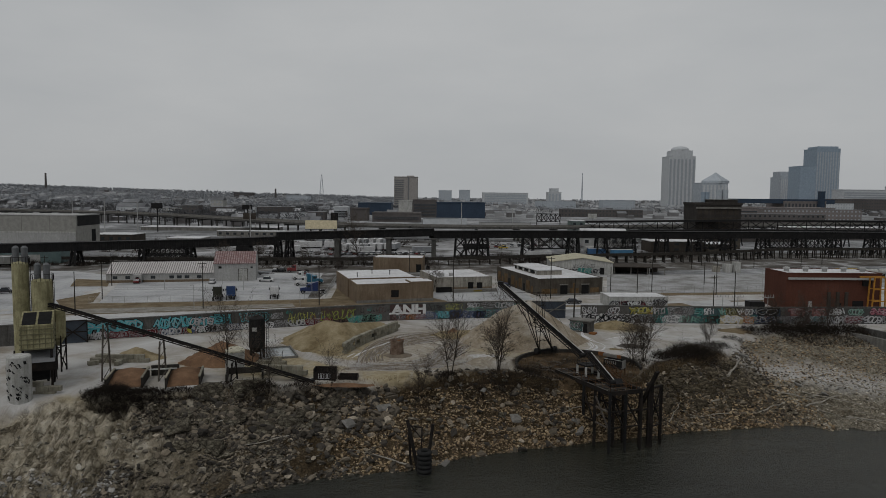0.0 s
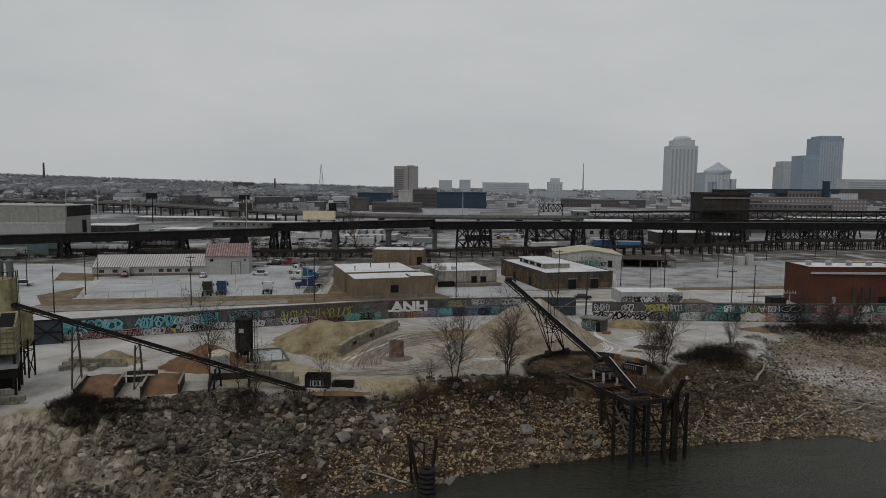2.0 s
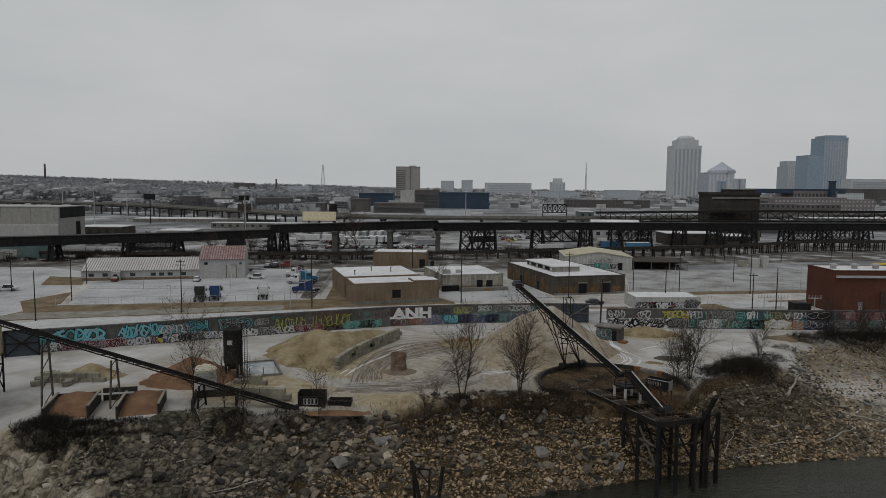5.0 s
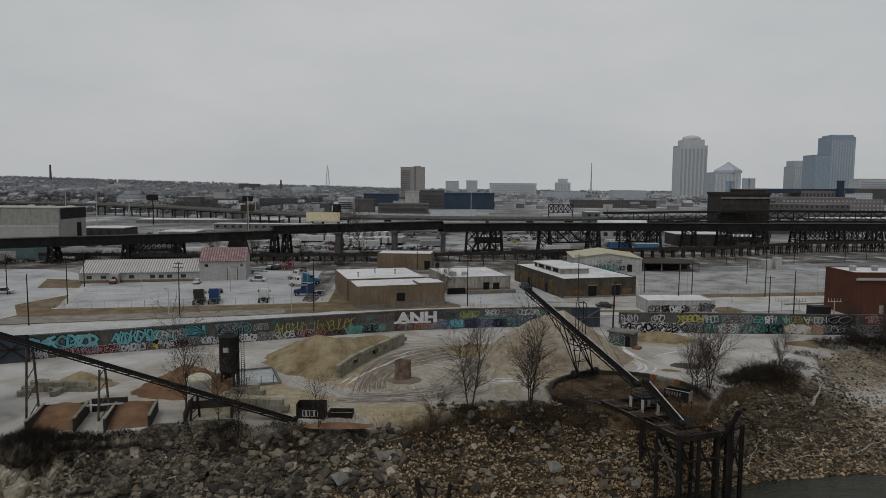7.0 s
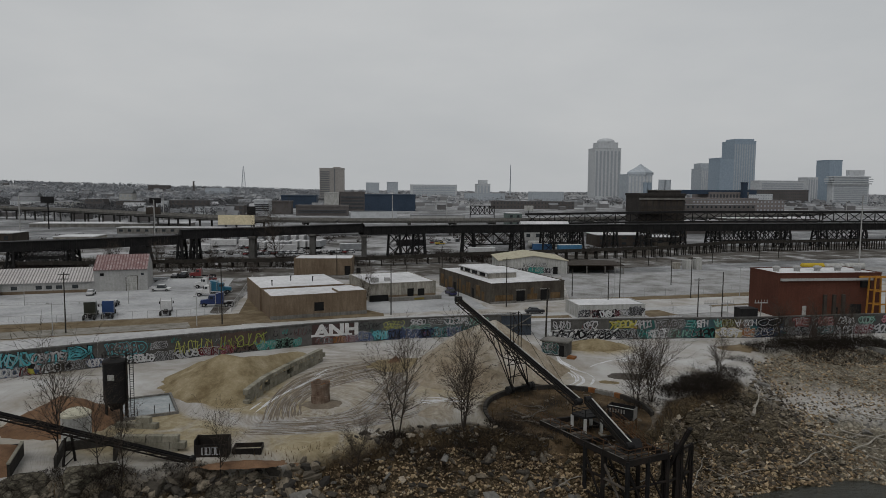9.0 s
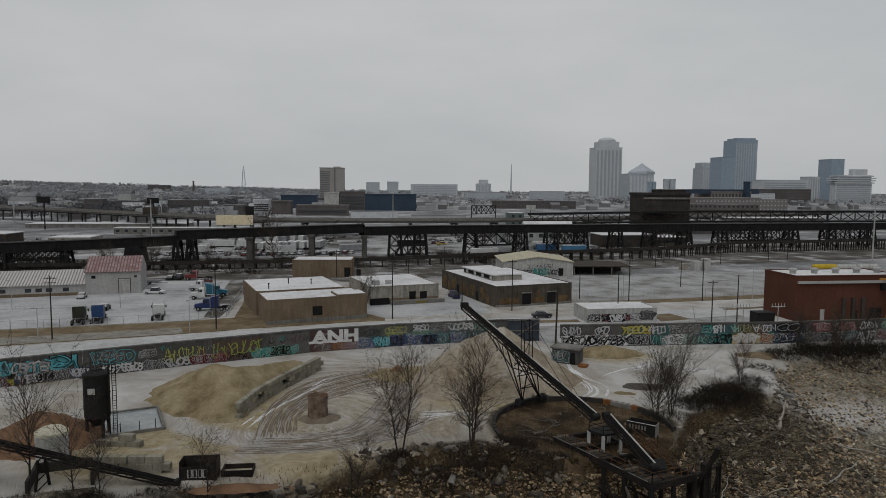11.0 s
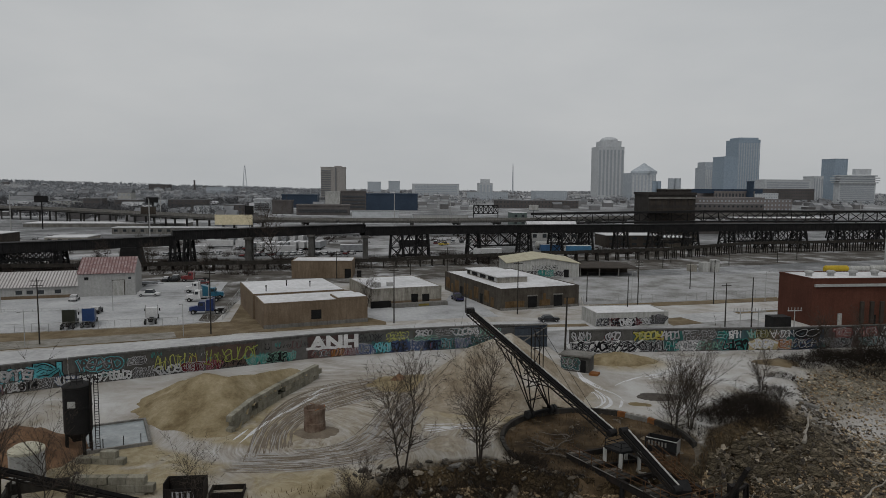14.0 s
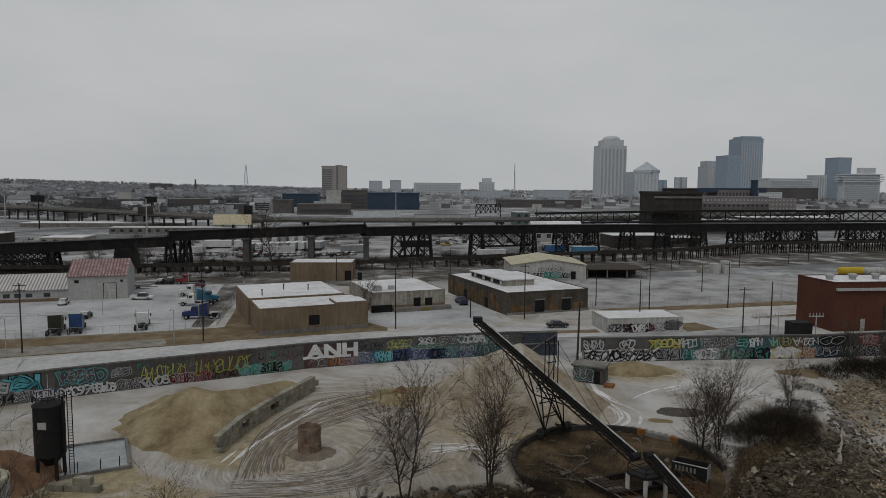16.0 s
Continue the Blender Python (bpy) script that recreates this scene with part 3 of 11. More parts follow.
strip("pavement", [(34, 158.4), (36, 158.4), (60, 166), (88, 178)], [(33, 176.5), (45, 178), (60, 181), (88, 187)], 0.05, SNOW, "snowy apron behind the flood wall opening", "pavement")
strip("pavement", [(-270, 140), (-125, 156), (-99, 164)], [(-290, 330), (-150, 262), (-111, 238)], 0.03, LOT_SNOW, "snow-dusted asphalt yard", "pavement")
strip("pavement", [(-240, 345), (-80, 332), (20, 340), (60, 350)], [(-260, 420), (-80, 440), (30, 470), (80, 500)], 0.045, RAILSNOW, "snowy trailer yard beyond the viaduct", "parking lot")
strip("verge", [(-100, 158.5), (-66, 167.5), (-37, 175.2), (-27, 178.5)], [(-95.5, 178.4), (-64, 184.0), (-40, 188.6), (-29, 192)], 0.1, DRYGRASS, "dry tan winter grass strip along the road", "verge")
strip("verge", [(-29, 178.5), (-5, 184), (4, 186)], [(-33, 232), (-28, 232), (4, 189)], 0.08, DRYGRASS, "dry brown grass beside the tan building", "verge")
strip("verge", [(-106, 184), (-96.6, 169.8)], [(-101.3, 200), (-94.4, 181.6)], 0.08, DRYGRASS, "tan grass under thin snow beside the truck lot", "verge")

strip("verge", [(-117, 212), (-105.5, 213)], [(-125, 231), (-111.8, 228.2)], 0.08, DRYGRASS, "tan winter grass beside the workshop", "verge")
strip("verge", [(-110.5, 221), (-77.5, 228.4)], [(-111.8, 225), (-77.6, 230.9)], 0.09, DRYGRASS, "narrow grass strip before the workshop", "verge")
strip("verge", [(-100, 158.8), (-66, 167.8), (-37, 175.5)], [(-97, 168), (-65, 175.2), (-39, 181.2)], 0.13, mottled("grey_road_gravel", [(0.3, (0.12, 0.11, 0.09)), (0.5, (0.19, 0.178, 0.155)), (0.7, (0.26, 0.25, 0.23))], 0.4, 4, 0.95, relief=0.6), "grey gravel shoulder along the road", "verge")
BALLAST = mottled("dark_rail_scrub", [(0.3, (0.028, 0.023, 0.019)), (0.46, (0.065, 0.058, 0.05)), (0.55, (0.13, 0.125, 0.118)), (0.64, (0.33, 0.33, 0.335))], 0.08, 1.5, 0.95, relief=0.5)
strip("rail_bed", [(-260, 250), (-110, 257), (-40, 256), (0, 250), (40, 268), (90, 276), (180, 300), (420, 350)], [(-260, 300), (-110, 325), (-40, 325), (0, 330), (40, 342), (90, 352), (180, 372), (420, 410)], 0.06, BALLAST, "dark scrubby railway ground with patches of snow", "rail bed")
strip("verge", [(-37, 193), (-33.5, 192)], [(-43, 256), (-33, 256)], 0.09, BALLAST, "dark scrub strip beside the tan building", "verge")
strip("verge", [(57, 202), (84, 206), (112, 210)], [(56, 207.2), (84, 210.6), (112, 215.6)], 0.09, DRYGRASS, "brown grass strip between road and snowy lot", "verge")
strip("verge", [(66, 180), (74, 182)], [(66, 187.5), (72, 189.2)], 0.08, DRYGRASS, "small patch of brown grass by the road", "verge")
strip("verge", [(88, 192.5), (112, 197)], [(88, 194.5), (112, 199.5)], 0.08, DRYGRASS, "brown grass edge along the road", "verge")
strip("verge", [(36.5, 180.4), (47.5, 180.6)], [(36.5, 183.0), (47.5, 183.6)], 0.09, DRYGRASS, "brown dirt strip behind the flood wall", "verge")
strip("verge", [(-74, 150.5), (-50, 157.5), (-30, 163)], [(-74, 151.8), (-50, 159.6), (-30, 164.4)], 0.1, DRYGRASS, "brown weeds along the road edge", "verge")

# ---- flood wall ----
WALL_H = 4.2


def wall_run(name, line, thick, top, label):
    """A wall along a line, in lengths between joints."""
    root = thing(name, (0, 0, 0), label, "wall", kind="structure")
    for (ax, ay), (bx, by) in zip(line, line[1:]):
        d = math.hypot(bx - ax, by - ay)
        count = max(1, round(d / 9.0))
        ux, uy = (bx - ax) / d, (by - ay) / d
        for k in range(count):
            a, e = d * k / count + 0.02, d * (k + 1) / count - 0.02
            bm = bmesh.new()
            quad_box(bm, a, 0, -0.6, e, thick, top - 0.22)
            quad_box(bm, a, -0.08, top - 0.22, e, thick + 0.08, top)
            ob = part("panel", bm, WALLCON, root)
            ob.matrix_basis = pose(ax, ay, 0, 0, 0, math.degrees(math.atan2(uy, ux)))
    return root


LEFT_WALL = [(-150, 96), (-110, 114), (-74.6, 130.2), (-55.5, 138.4), (-44, 143.8), (-30, 149.6), (-10, 157.3), (5, 160.8), (20.8, 163.2), (33.6, 163.6)]
RIGHT_WALL = [(36.2, 157.6), (63, 157.4), (80, 157.0), (112, 159.2), (160, 163), (240, 170)]
wall_west = wall_run("wall_west", LEFT_WALL, 0.6, WALL_H, "grey concrete flood wall covered in graffiti")
wall_east = wall_run("wall_east", RIGHT_WALL, 0.6, WALL_H, "grey concrete flood wall covered in graffiti")

# ---- low buildings behind the wall ----
def flat_building(name, at, rz, w, d, h, wall, label, roof=None, parapet=0.35, group="", base=None):
    """A flat-roofed block: corner at the thing's origin, w along the front, d back."""
    root = thing(name, at, label, "building", group, rz)
    bm = bmesh.new()
    quad_box(bm, 0, 0, -0.5, w, d, h)
    part("wall", bm, wall, root)
    boxes("roof", [(0.25, 0.25, h - 0.05, w - 0.25, d - 0.25, h + 0.04)], roof or ROOF_SNOW, root, "flat roof under snow")
    p = parapet
    if p:
        boxes("parapet", [(-0.06, -0.06, h - 0.02, w + 0.06, 0.2, h + p * 0.5), (-0.06, 0.2, h - 0.02, 0.2, d + 0.06, h + p * 0.5), (w - 0.2, 0.2, h - 0.02, w + 0.06, d + 0.06, h + p * 0.5), (0.2, d - 0.2, h - 0.02, w - 0.2, d + 0.06, h + p * 0.5)], wall, root)
    if base:
        boxes("plinth", [(-0.05, -0.05, -0.5, w + 0.05, 0.1, base)], CONCRETE, root)
    return root


# tan brick block with a stepped roof
tan = flat_building("brick_building", (-21.4, 182.6, 0), 17.5, 22.4, 12.0, 5.3, TANBRICK, "low tan brick building with a snowy flat roof", base=0.9)
boxes("wall", [(-0.4, 12.0, -0.5, 20.5, 33.0, 5.7)], TANBRICK, tan)
boxes("roof", [(-0.2, 12.2, 5.65, 20.3, 32.8, 5.75)], ROOF_SNOW, tan, "flat roof under snow")
boxes("window", [(9.9, -0.06, 1.5, 12.1, 0.05, 3.5)], DARKHOLE, tan, "dark boarded window")
boxes("wall", [(15.6, 0.05, 5.2, 22.35, 6.0, 5.75)], TANBRICK, tan)
boxes("roof", [(15.8, 0.25, 5.74, 22.15, 5.8, 5.82)], ROOF_SNOW, tan, "raised roof corner under snow")
for vx, vy in ((3, 15), (9, 22), (14, 19)):
    bm = bmesh.new()
    tube(bm, (vx, vy, 5.7), (vx, vy, 6.9), 0.12, n=8)
    tube(bm, (vx, vy, 6.9), (vx, vy, 7.1), 0.2, n=8)
    part("vent_pipe", bm, RUST, tan)
# pale loading building beside it
pale = flat_building("loading_building", (0.9, 206.2, 0), 15.5, 18.4, 22.0, 4.6, DIRTYWALL, "stained pale loading building with two bay doors")
# black panels stand in for the shaded bays, arched top included
for x0, wd in ((10.3, 1.75), (13.2, 1.9)):
    d_ = boxes("bay_door", [(x0, -0.08, 1.0, x0 + wd, 0.1, 2.9)], DARKHOLE, pale, "black panel standing in for a shaded open bay")
    if x0 < 12:
        bm = bmesh.new()
        prism(bm, [(x0 - 0.1, -0.1), (x0 + wd + 0.1, -0.1), (x0 + wd + 0.1, 0.05), (x0 - 0.1, 0.05)], 2.9, 3.05)
        for v in bm.verts:
            v.co.z += 0.35 * (1 - abs(v.co.x - x0 - wd / 2) / (wd / 2 + 0.1))
        part("lintel", bm, DARKHOLE, d_)
# solid black block drawn in place of the shaded gap
boxes("undercroft", [(-0.2, -0.5, 0.0, 4.8, 0.05, 1.7)], DARKHOLE, pale, "black block standing in for shaded space below the dock")
boxes("brick_band", [(5.0, -0.05, 1.0, 18.3, 0.02, 1.5)], TANBRICK, pale)
boxes("dock", [(4.9, -1.8, 0, 19.4, -0.06, 1.0)], CONCRETE, pale)
boxes("dock_mark", [(11.6, -1.84, 0.25, 14.4, -1.8, 0.75)], plain("faded_yellow_paint", (0.2, 0.16, 0.04), 0.8), pale)
boxes("rooftop_unit", [(1.5, 3, 4.6, 3.3, 5, 5.8)], METALWALL, pale)
boxes("rooftop_unit", [(5.5, 4, 4.6, 6.8, 5.5, 5.6)], METALWALL, pale)
# small building behind
back = flat_building("storage_building", (-24.4, 262.8, 0), -3, 19.5, 12.0, 5.6, TANBRICK, "small tan brick storage building with a flat roof")
boxes("door", [(17, -0.07, 0, 19, 0.1, 3.2)], DARKHOLE, back)
boxes("door", [(21, -0.07, 0, 22.4, 0.1, 2.6)], DARKHOLE, back)
# grey warehouse
BOARDING = mottled("orange_brown_boarding", [(0.3, (0.07, 0.045, 0.022)), (0.55, (0.12, 0.078, 0.04)), (0.8, (0.16, 0.115, 0.07))], 0.5, 5, 0.9, streak=0.5)
wh = flat_building("warehouse", (31.9, 200.5, 0), 15.0, 21.8, 37.0, 5.2, GREYBRICK, "grey-brown brick warehouse with a snowy roof", base=0.6)
boxes("clerestory", [(4.0, 10, 5.2, 12.5, 30, 6.7)], DIRTYWALL, wh, "pale clerestory with a white roof")
for k in range(11):
    boxes("window_pane", [(3.86, 10.6 + 1.75 * k, 5.55, 3.92, 12.0 + 1.75 * k, 6.45)], DARKHOLE if k % 3 else WHITEWALL, wh)
boxes("clerestory_roof", [(3.6, 9.6, 6.7, 12.9, 30.4, 6.95)], ROOF_SNOW, wh)
boxes("clerestory_glazing", [(3.93, 10.4, 5.6, 3.99, 29.6, 6.4)], GLASSY, wh)
# the two front bays are black panels painted as shade
for x0 in (7.4, 14.6):
    boxes("bay_door", [(x0, -0.1, 0.4, x0 + 2.4, 0.1, 3.2)], DARKHOLE, wh, "black panel standing in for a shaded open bay")
    boxes("lintel", [(x0 - 0.2, -0.14, 3.2, x0 + 2.6, 0.05, 3.5)], CONCRETE, wh)
for k in range(5):
    boxes("side_door", [(-0.08, 4 + 6.6 * k, 0.2, 0.1, 5.6 + 6.6 * k, 2.6)], DARKHOLE if k % 2 else BOARDING, wh)
    boxes("boarding", [(-0.07, 6.6 + 6.6 * k, 0.9, 0.05, 9.4 + 6.6 * k, 3.9)], BOARDING, wh, "orange-brown boarded window")
for x0, x1, z0 in ((1.2, 6.4, 0.7), (10.6, 13.6, 0.7), (17.6, 20.6, 0.7), (11.6, 12.4, 2.0)):
    boxes("boarding", [(x0, -0.07, z0, x1, 0.05, z0 + (1.5 if z0 < 1 else 1.8))], BOARDING, wh, "brown boarded panel")
# white building with a shallow gable and a dark open shed
gw = thing("gabled_building", (46.0, 262, 0), "pale building with a cream gable roof and graffiti", "building", rz=-4)
bm = bmesh.new()
prism(bm, [(0, 0), (24, 0), (24, 22), (0, 22)], -0.5, 4.6)
part("wall", bm, WHITEWALL, gw)
bm = bmesh.new()
for a, b_ in (((-0.4, -0.4), (12, -0.4)), ((12, -0.4), (24.4, -0.4))):
    z0 = 4.6 if a[0] < 5 else 6.4
    z1 = 6.4 if a[0] < 5 else 4.6
    v = [bm.verts.new(p) for p in ((a[0], -0.4, z0), (b_[0], -0.4, z1), (b_[0], 22.4, z1), (a[0], 22.4, z0), (a[0], -0.4, z0 + 0.2), (b_[0], -0.4, z1 + 0.2), (b_[0], 22.4, z1 + 0.2), (a[0], 22.4, z0 + 0.2))]
    for f in ((3, 2, 1, 0), (4, 5, 6, 7), (0, 1, 5, 4), (1, 2, 6, 5), (2, 3, 7, 6), (3, 0, 4, 7)):
        bm.faces.new([v[i] for i in f])
part("roof", bm, plain("cream_roofing", (0.42, 0.39, 0.29), 0.8), gw, "cream sheet roof")
bm = bmesh.new()
v = [bm.verts.new(p) for p in ((0, -0.02, 4.6), (24, -0.02, 4.6), (12, -0.02, 6.35))]
bm.faces.new(v)
r = bmesh.ops.extrude_face_region(bm, geom=bm.faces[:])
bmesh.ops.translate(bm, verts=[e for e in r["geom"] if isinstance(e, bmesh.types.BMVert)], vec=(0, 0.3, 0))
part("gable", bm, WHITEWALL, gw)
boxes("door", [(19, -0.08, 0, 20.6, 0.1, 2.6)], DARKHOLE, gw)
shed = thing("open_shed", (70.5, 262, 0), "low dark open-fronted shed", "shed", rz=-4)
boxes("roof", [(0, -1, 2.9, 20, 12, 3.2)], DARKBRICK, shed)
boxes("wall", [(0, 11.5, 0, 20, 12, 2.9)], DARKBRICK, shed)
for k in range(4):
    boxes("post", [(0.1 + k * 6.5, -0.8, 0, 0.4 + k * 6.5, -0.5, 2.9)], CONCRETE, shed)
# small graffiti building by the road
sg = flat_building("roadside_building", (48.6, 179.6, 0), 2.5, 16.4, 9.0, 3.0, WHITEWALL, "small white flat-roofed building with graffiti", parapet=0.3)
# red building with a lean block
red = thing("red_building", (96.5, 178.0, 0), "large red brick plant building with a pale roof", "building", rz=1.0)
boxes("wall", [(0, 0, -0.5, 26.5, 12.0, 10.2)], REDBRICK, red)
boxes("parapet", [(-0.1, -0.1, 10.2, 26.6, 0.25, 10.45), (-0.1, 0.25, 10.2, 0.25, 12.1, 10.45), (26.25, 0.25, 10.2, 26.6, 12.1, 10.45), (0.25, 11.85, 10.2, 26.25, 12.1, 10.45)], REDBRICK, red)
boxes("roof", [(0.25, 0.25, 10.2, 26.25, 11.85, 10.28)], ROOF_SNOW, red, "pale roof under snow")
boxes("ledge", [(0.4, -0.55, 8.6, 24.0, 0.05, 9.15)], METALWALL, red, "pale sheet ledge")
for k in range(5):
    bm = bmesh.new()
    lathe(bm, [(0.7, 10.2), (0.7, 10.9), (0.95, 11.0), (0.95, 11.4), (0.5, 11.6), (0, 11.6)], 12, (2.5 + 5.4 * k, 5))
    part("roof_vent", bm, METALWALL, red)
boxes("door", [(6.3, -0.1, 0, 7.3, 0.1, 2.6)], WHITEWALL, red, "pale steel door")
for k in range(3):
    boxes("duct", [(11.5 + 2.4 * k, -0.5, 0.4, 12.3 + 2.4 * k, 0.02, 5.2)], DARKBRICK, red)
boxes("louvre", [(18.6, -0.12, 0.4, 21.6, 0.02, 2.8)], DARKHOLE, red)
boxes("wall_unit", [(21.0, -0.8, 6.9, 23.2, 0.02, 8.4)], BLACKSTEEL, red)
boxes("door", [(15.0, -0.1, 0, 15.5, 0.1, 2.2)], DARKHOLE, red)
yf = thing("gantry_frame", (118.4, 175.0, 0), "yellow-orange steel access frame", "frame")
YELLOW = plain("yellow_paint", (0.36, 0.17, 0.03), 0.6)
bm = bmesh.new()
for px_, py_ in ((0, 0), (3.6, 0), (0, 2.0), (3.6, 2.0)):
    beam(bm, (px_, py_, 0), (px_ * 0.8 + 0.4, py_, 9.6), 0.3)
for z in (3.2, 6.4, 9.6):
    beam(bm, (0.2, 0, z), (3.4, 0, z), 0.25)
    beam(bm, (0.2, 2, z), (3.4, 2, z), 0.25)
beam(bm, (-3.0, 1, 9.7), (3.6, 1, 9.7), 0.4)
part("steelwork", bm, YELLOW, yf)
# metal shop: long low wing and a taller hall with red-striped roofing
METALROOF = mottled("ribbed_pale_roofing", [(0.3, (0.36, 0.34, 0.33)), (0.6, (0.45, 0.43, 0.42)), (0.85, (0.52, 0.50, 0.49))], 0.1, 2, 0.5)
REDROOF = mottled("faded_red_roofing", [(0.3, (0.15, 0.07, 0.068)), (0.48, (0.24, 0.16, 0.155)), (0.7, (0.38, 0.34, 0.34))], 0.8, 2, 0.5, streak=0.3)
RIB_RED, RIB_GREY = plain("dark_red_roof_rib", (0.15, 0.085, 0.083), 0.5), plain("grey_roof_rib", (0.22, 0.205, 0.2), 0.5)
shop = thing("metal_workshop", (-62.6, 231.6, 0), "pale metal workshop with a ribbed gable roof", "building", rz=191.5)
for (x0, x1, dep, ev, rg, ro, nm) in ((0, 14.0, 15.5, 6.3, 9.7, REDROOF, "hall"), (14.0, 48.6, 15.5, 3.2, 6.2, METALROOF, "wing")):
    y_front, y_back = 0.0, -dep
    bm = bmesh.new()
    prism(bm, [(x0, y_front), (x0, y_back), (x1, y_back), (x1, y_front)], -0.5, ev)
    prism(bm, [(x0 + 0.01, y_front - dep / 2 - 0.2), (x0 + 0.01, y_front - dep / 2 + 0.2), (x1 - 0.01, y_front - dep / 2 + 0.2), (x1 - 0.01, y_front - dep / 2 - 0.2)], ev, rg - 0.2)
    for gx in (x0 + 0.02, x1 - 0.22):
        v = [bm.verts.new(p) for p in ((gx, y_front, ev), (gx, y_back, ev), (gx, y_front - dep / 2, rg), (gx + 0.2, y_front, ev), (gx + 0.2, y_back, ev), (gx + 0.2, y_front - dep / 2, rg))]
        for f in ((0, 1, 2), (5, 4, 3), (0, 2, 5, 3), (1, 4, 5, 2)):
            bm.faces.new([v[i] for i in f])
    body = part("wall", bm, METALWALL, shop)
    bm, ribs = bmesh.new(), bmesh.new()
    count = int((x1 - x0) / 0.75)
    for k in range(count):
        a, e = x0 + (x1 - x0) * k / count, x0 + (x1 - x0) * (k + 1) / count - 0.12
        for s_y, e_y in ((0.5, -dep / 2), (-dep - 0.5, -dep / 2)):
            lift = 0.0
            beam(bm, ((a + e) / 2, s_y, ev - 0.2 + lift), ((a + e) / 2, e_y, rg + lift), e - a, 0.16)
            beam(ribs, (e + 0.06, s_y, ev - 0.14 + lift), (e + 0.06, e_y, rg + 0.06 + lift), 0.3, 0.14)
    sheets = part("roof", bm, ro, shop, "ribbed sheet roof dusted with snow")
    part("roof_ribs", ribs, RIB_RED if nm == "hall" else RIB_GREY, sheets, "darker raised roof ribs")
for z in range(8):
    boxes("door_panel", [(2.8, 0.03, 0.52 * z, 5.6, 0.10, 0.52 * z + 0.49)], WHITEWALL, shop, "white sectional door panel" if z == 0 else "")
boxes("door_frame", [(2.6, 0.0, 0, 5.8, 0.03, 4.3)], GREYBRICK, shop)
boxes("sign", [(11.4, 0, 4.4, 12.4, 0.06, 5.2)], DARKHOLE, shop)
boxes("window", [(1.0, 0, 4.4, 1.7, 0.06, 5.0)], GLASSY, shop)
boxes("base_band", [(14.1, 0, 0, 48.5, 0.05, 0.8)], TANBRICK, shop, "tan brick base band")
for x0 in (18, 22, 24.5, 27, 33, 41, 45):
    boxes("window", [(x0, 0, 1.2, x0 + 1.5, 0.06, 2.2)], GLASSY, shop)
boxes("porch", [(37, 0, 0, 39.6, 2.2, 2.9)], METALWALL, shop)
boxes("door", [(37.8, 2.2, 0, 38.8, 2.26, 2.1)], DARKHOLE, shop)
# big pale warehouse far to the side
bigw = thing("distribution_warehouse", (-219.2, 335, 0), "large pale metal warehouse with a black end panel", "building")
boxes("wall", [(-90, 0, -0.5, 40, 24, 18.3)], plain("cream_wall_panels", (0.27, 0.265, 0.245), 0.7), bigw)
boxes("lower_wall", [(-90, -0.3, -0.5, 39.9, -0.02, 9.6)], METALWALL, bigw)
for k in range(9):
    boxes("joint", [(-85 + 14 * k, -0.06, 10.4, -84.8 + 14 * k, -0.02, 18.2)], CONCRETE, bigw)
boxes("roof", [(-90.2, -0.2, 18.3, 40.2, 24.2, 18.7)], METALWALL, bigw)
boxes("end_panel", [(40.0, 1.5, 13.2, 40.12, 24.1, 18.2)], BLACKSTEEL, bigw, "black panel at the corner")
boxes("band", [(-90, -0.4, 9.6, 40.05, -0.02, 10.4)], WHITEWALL, bigw)
boxes("door", [(40.0, 15.5, 0, 40.1, 19.5, 11)], DARKHOLE, bigw)
tealshed = thing("metal_shed", (-158.5, 283, 0), "teal-edged metal shed with a snowy roof", "shed", rz=12)
boxes("wall", [(-40, 0, -0.3, 0, 12, 5.8)], plain("teal_siding", (0.12, 0.17, 0.17), 0.6), tealshed)
boxes("roof", [(-40.3, -0.3, 5.8, 0.3, 12.3, 6.1)], ROOF_SNOW, tealshed)
boxes("door", [(-26, -0.05, 0, -8, 0.05, 3.8)], WHITEWALL, tealshed)

# ---- black steel rail viaduct and its trestles ----
DECK = [(-330, 190, 8.6), (-200, 247, 9.1), (-145, 277, 9.4), (-105, 293, 9.8), (-71.6, 302.5, 10.7), (-71.4, 302.6, 12.7), (-45, 307.5, 13.3), (-2.2, 320, 14.2), (-2.0, 320.1, 13.0), (26, 331, 12.9), (73, 343, 12.6), (130, 352, 12.4), (200, 362, 12.3), (300, 372, 12.2), (420, 380, 12.2)]


def along(line, x):
    xs = [p[0] for p in line]
    return (np.interp(x, xs, [p[1] for p in line]), np.interp(x, xs, [p[2] for p in line]))


def lattice(bm, a, b, z0, z1, n, w=0.3):
    """X-bracing in the upright plane between two plan points."""
    for k in range(n):
        p = [(a[0] + (b[0] - a[0]) * t, a[1] + (b[1] - a[1]) * t) for t in (k / n, (k + 1) / n)]
        beam(bm, (*p[0], z0), (*p[1], z1), w)
        beam(bm, (*p[0], z1), (*p[1], z0), w)
        beam(bm, (*p[1], z0), (*p[1], z1), w)
    beam(bm, (*a, z0), (*b, z0), w * 1.3)
    beam(bm, (*a, z1), (*b, z1), w * 1.3)


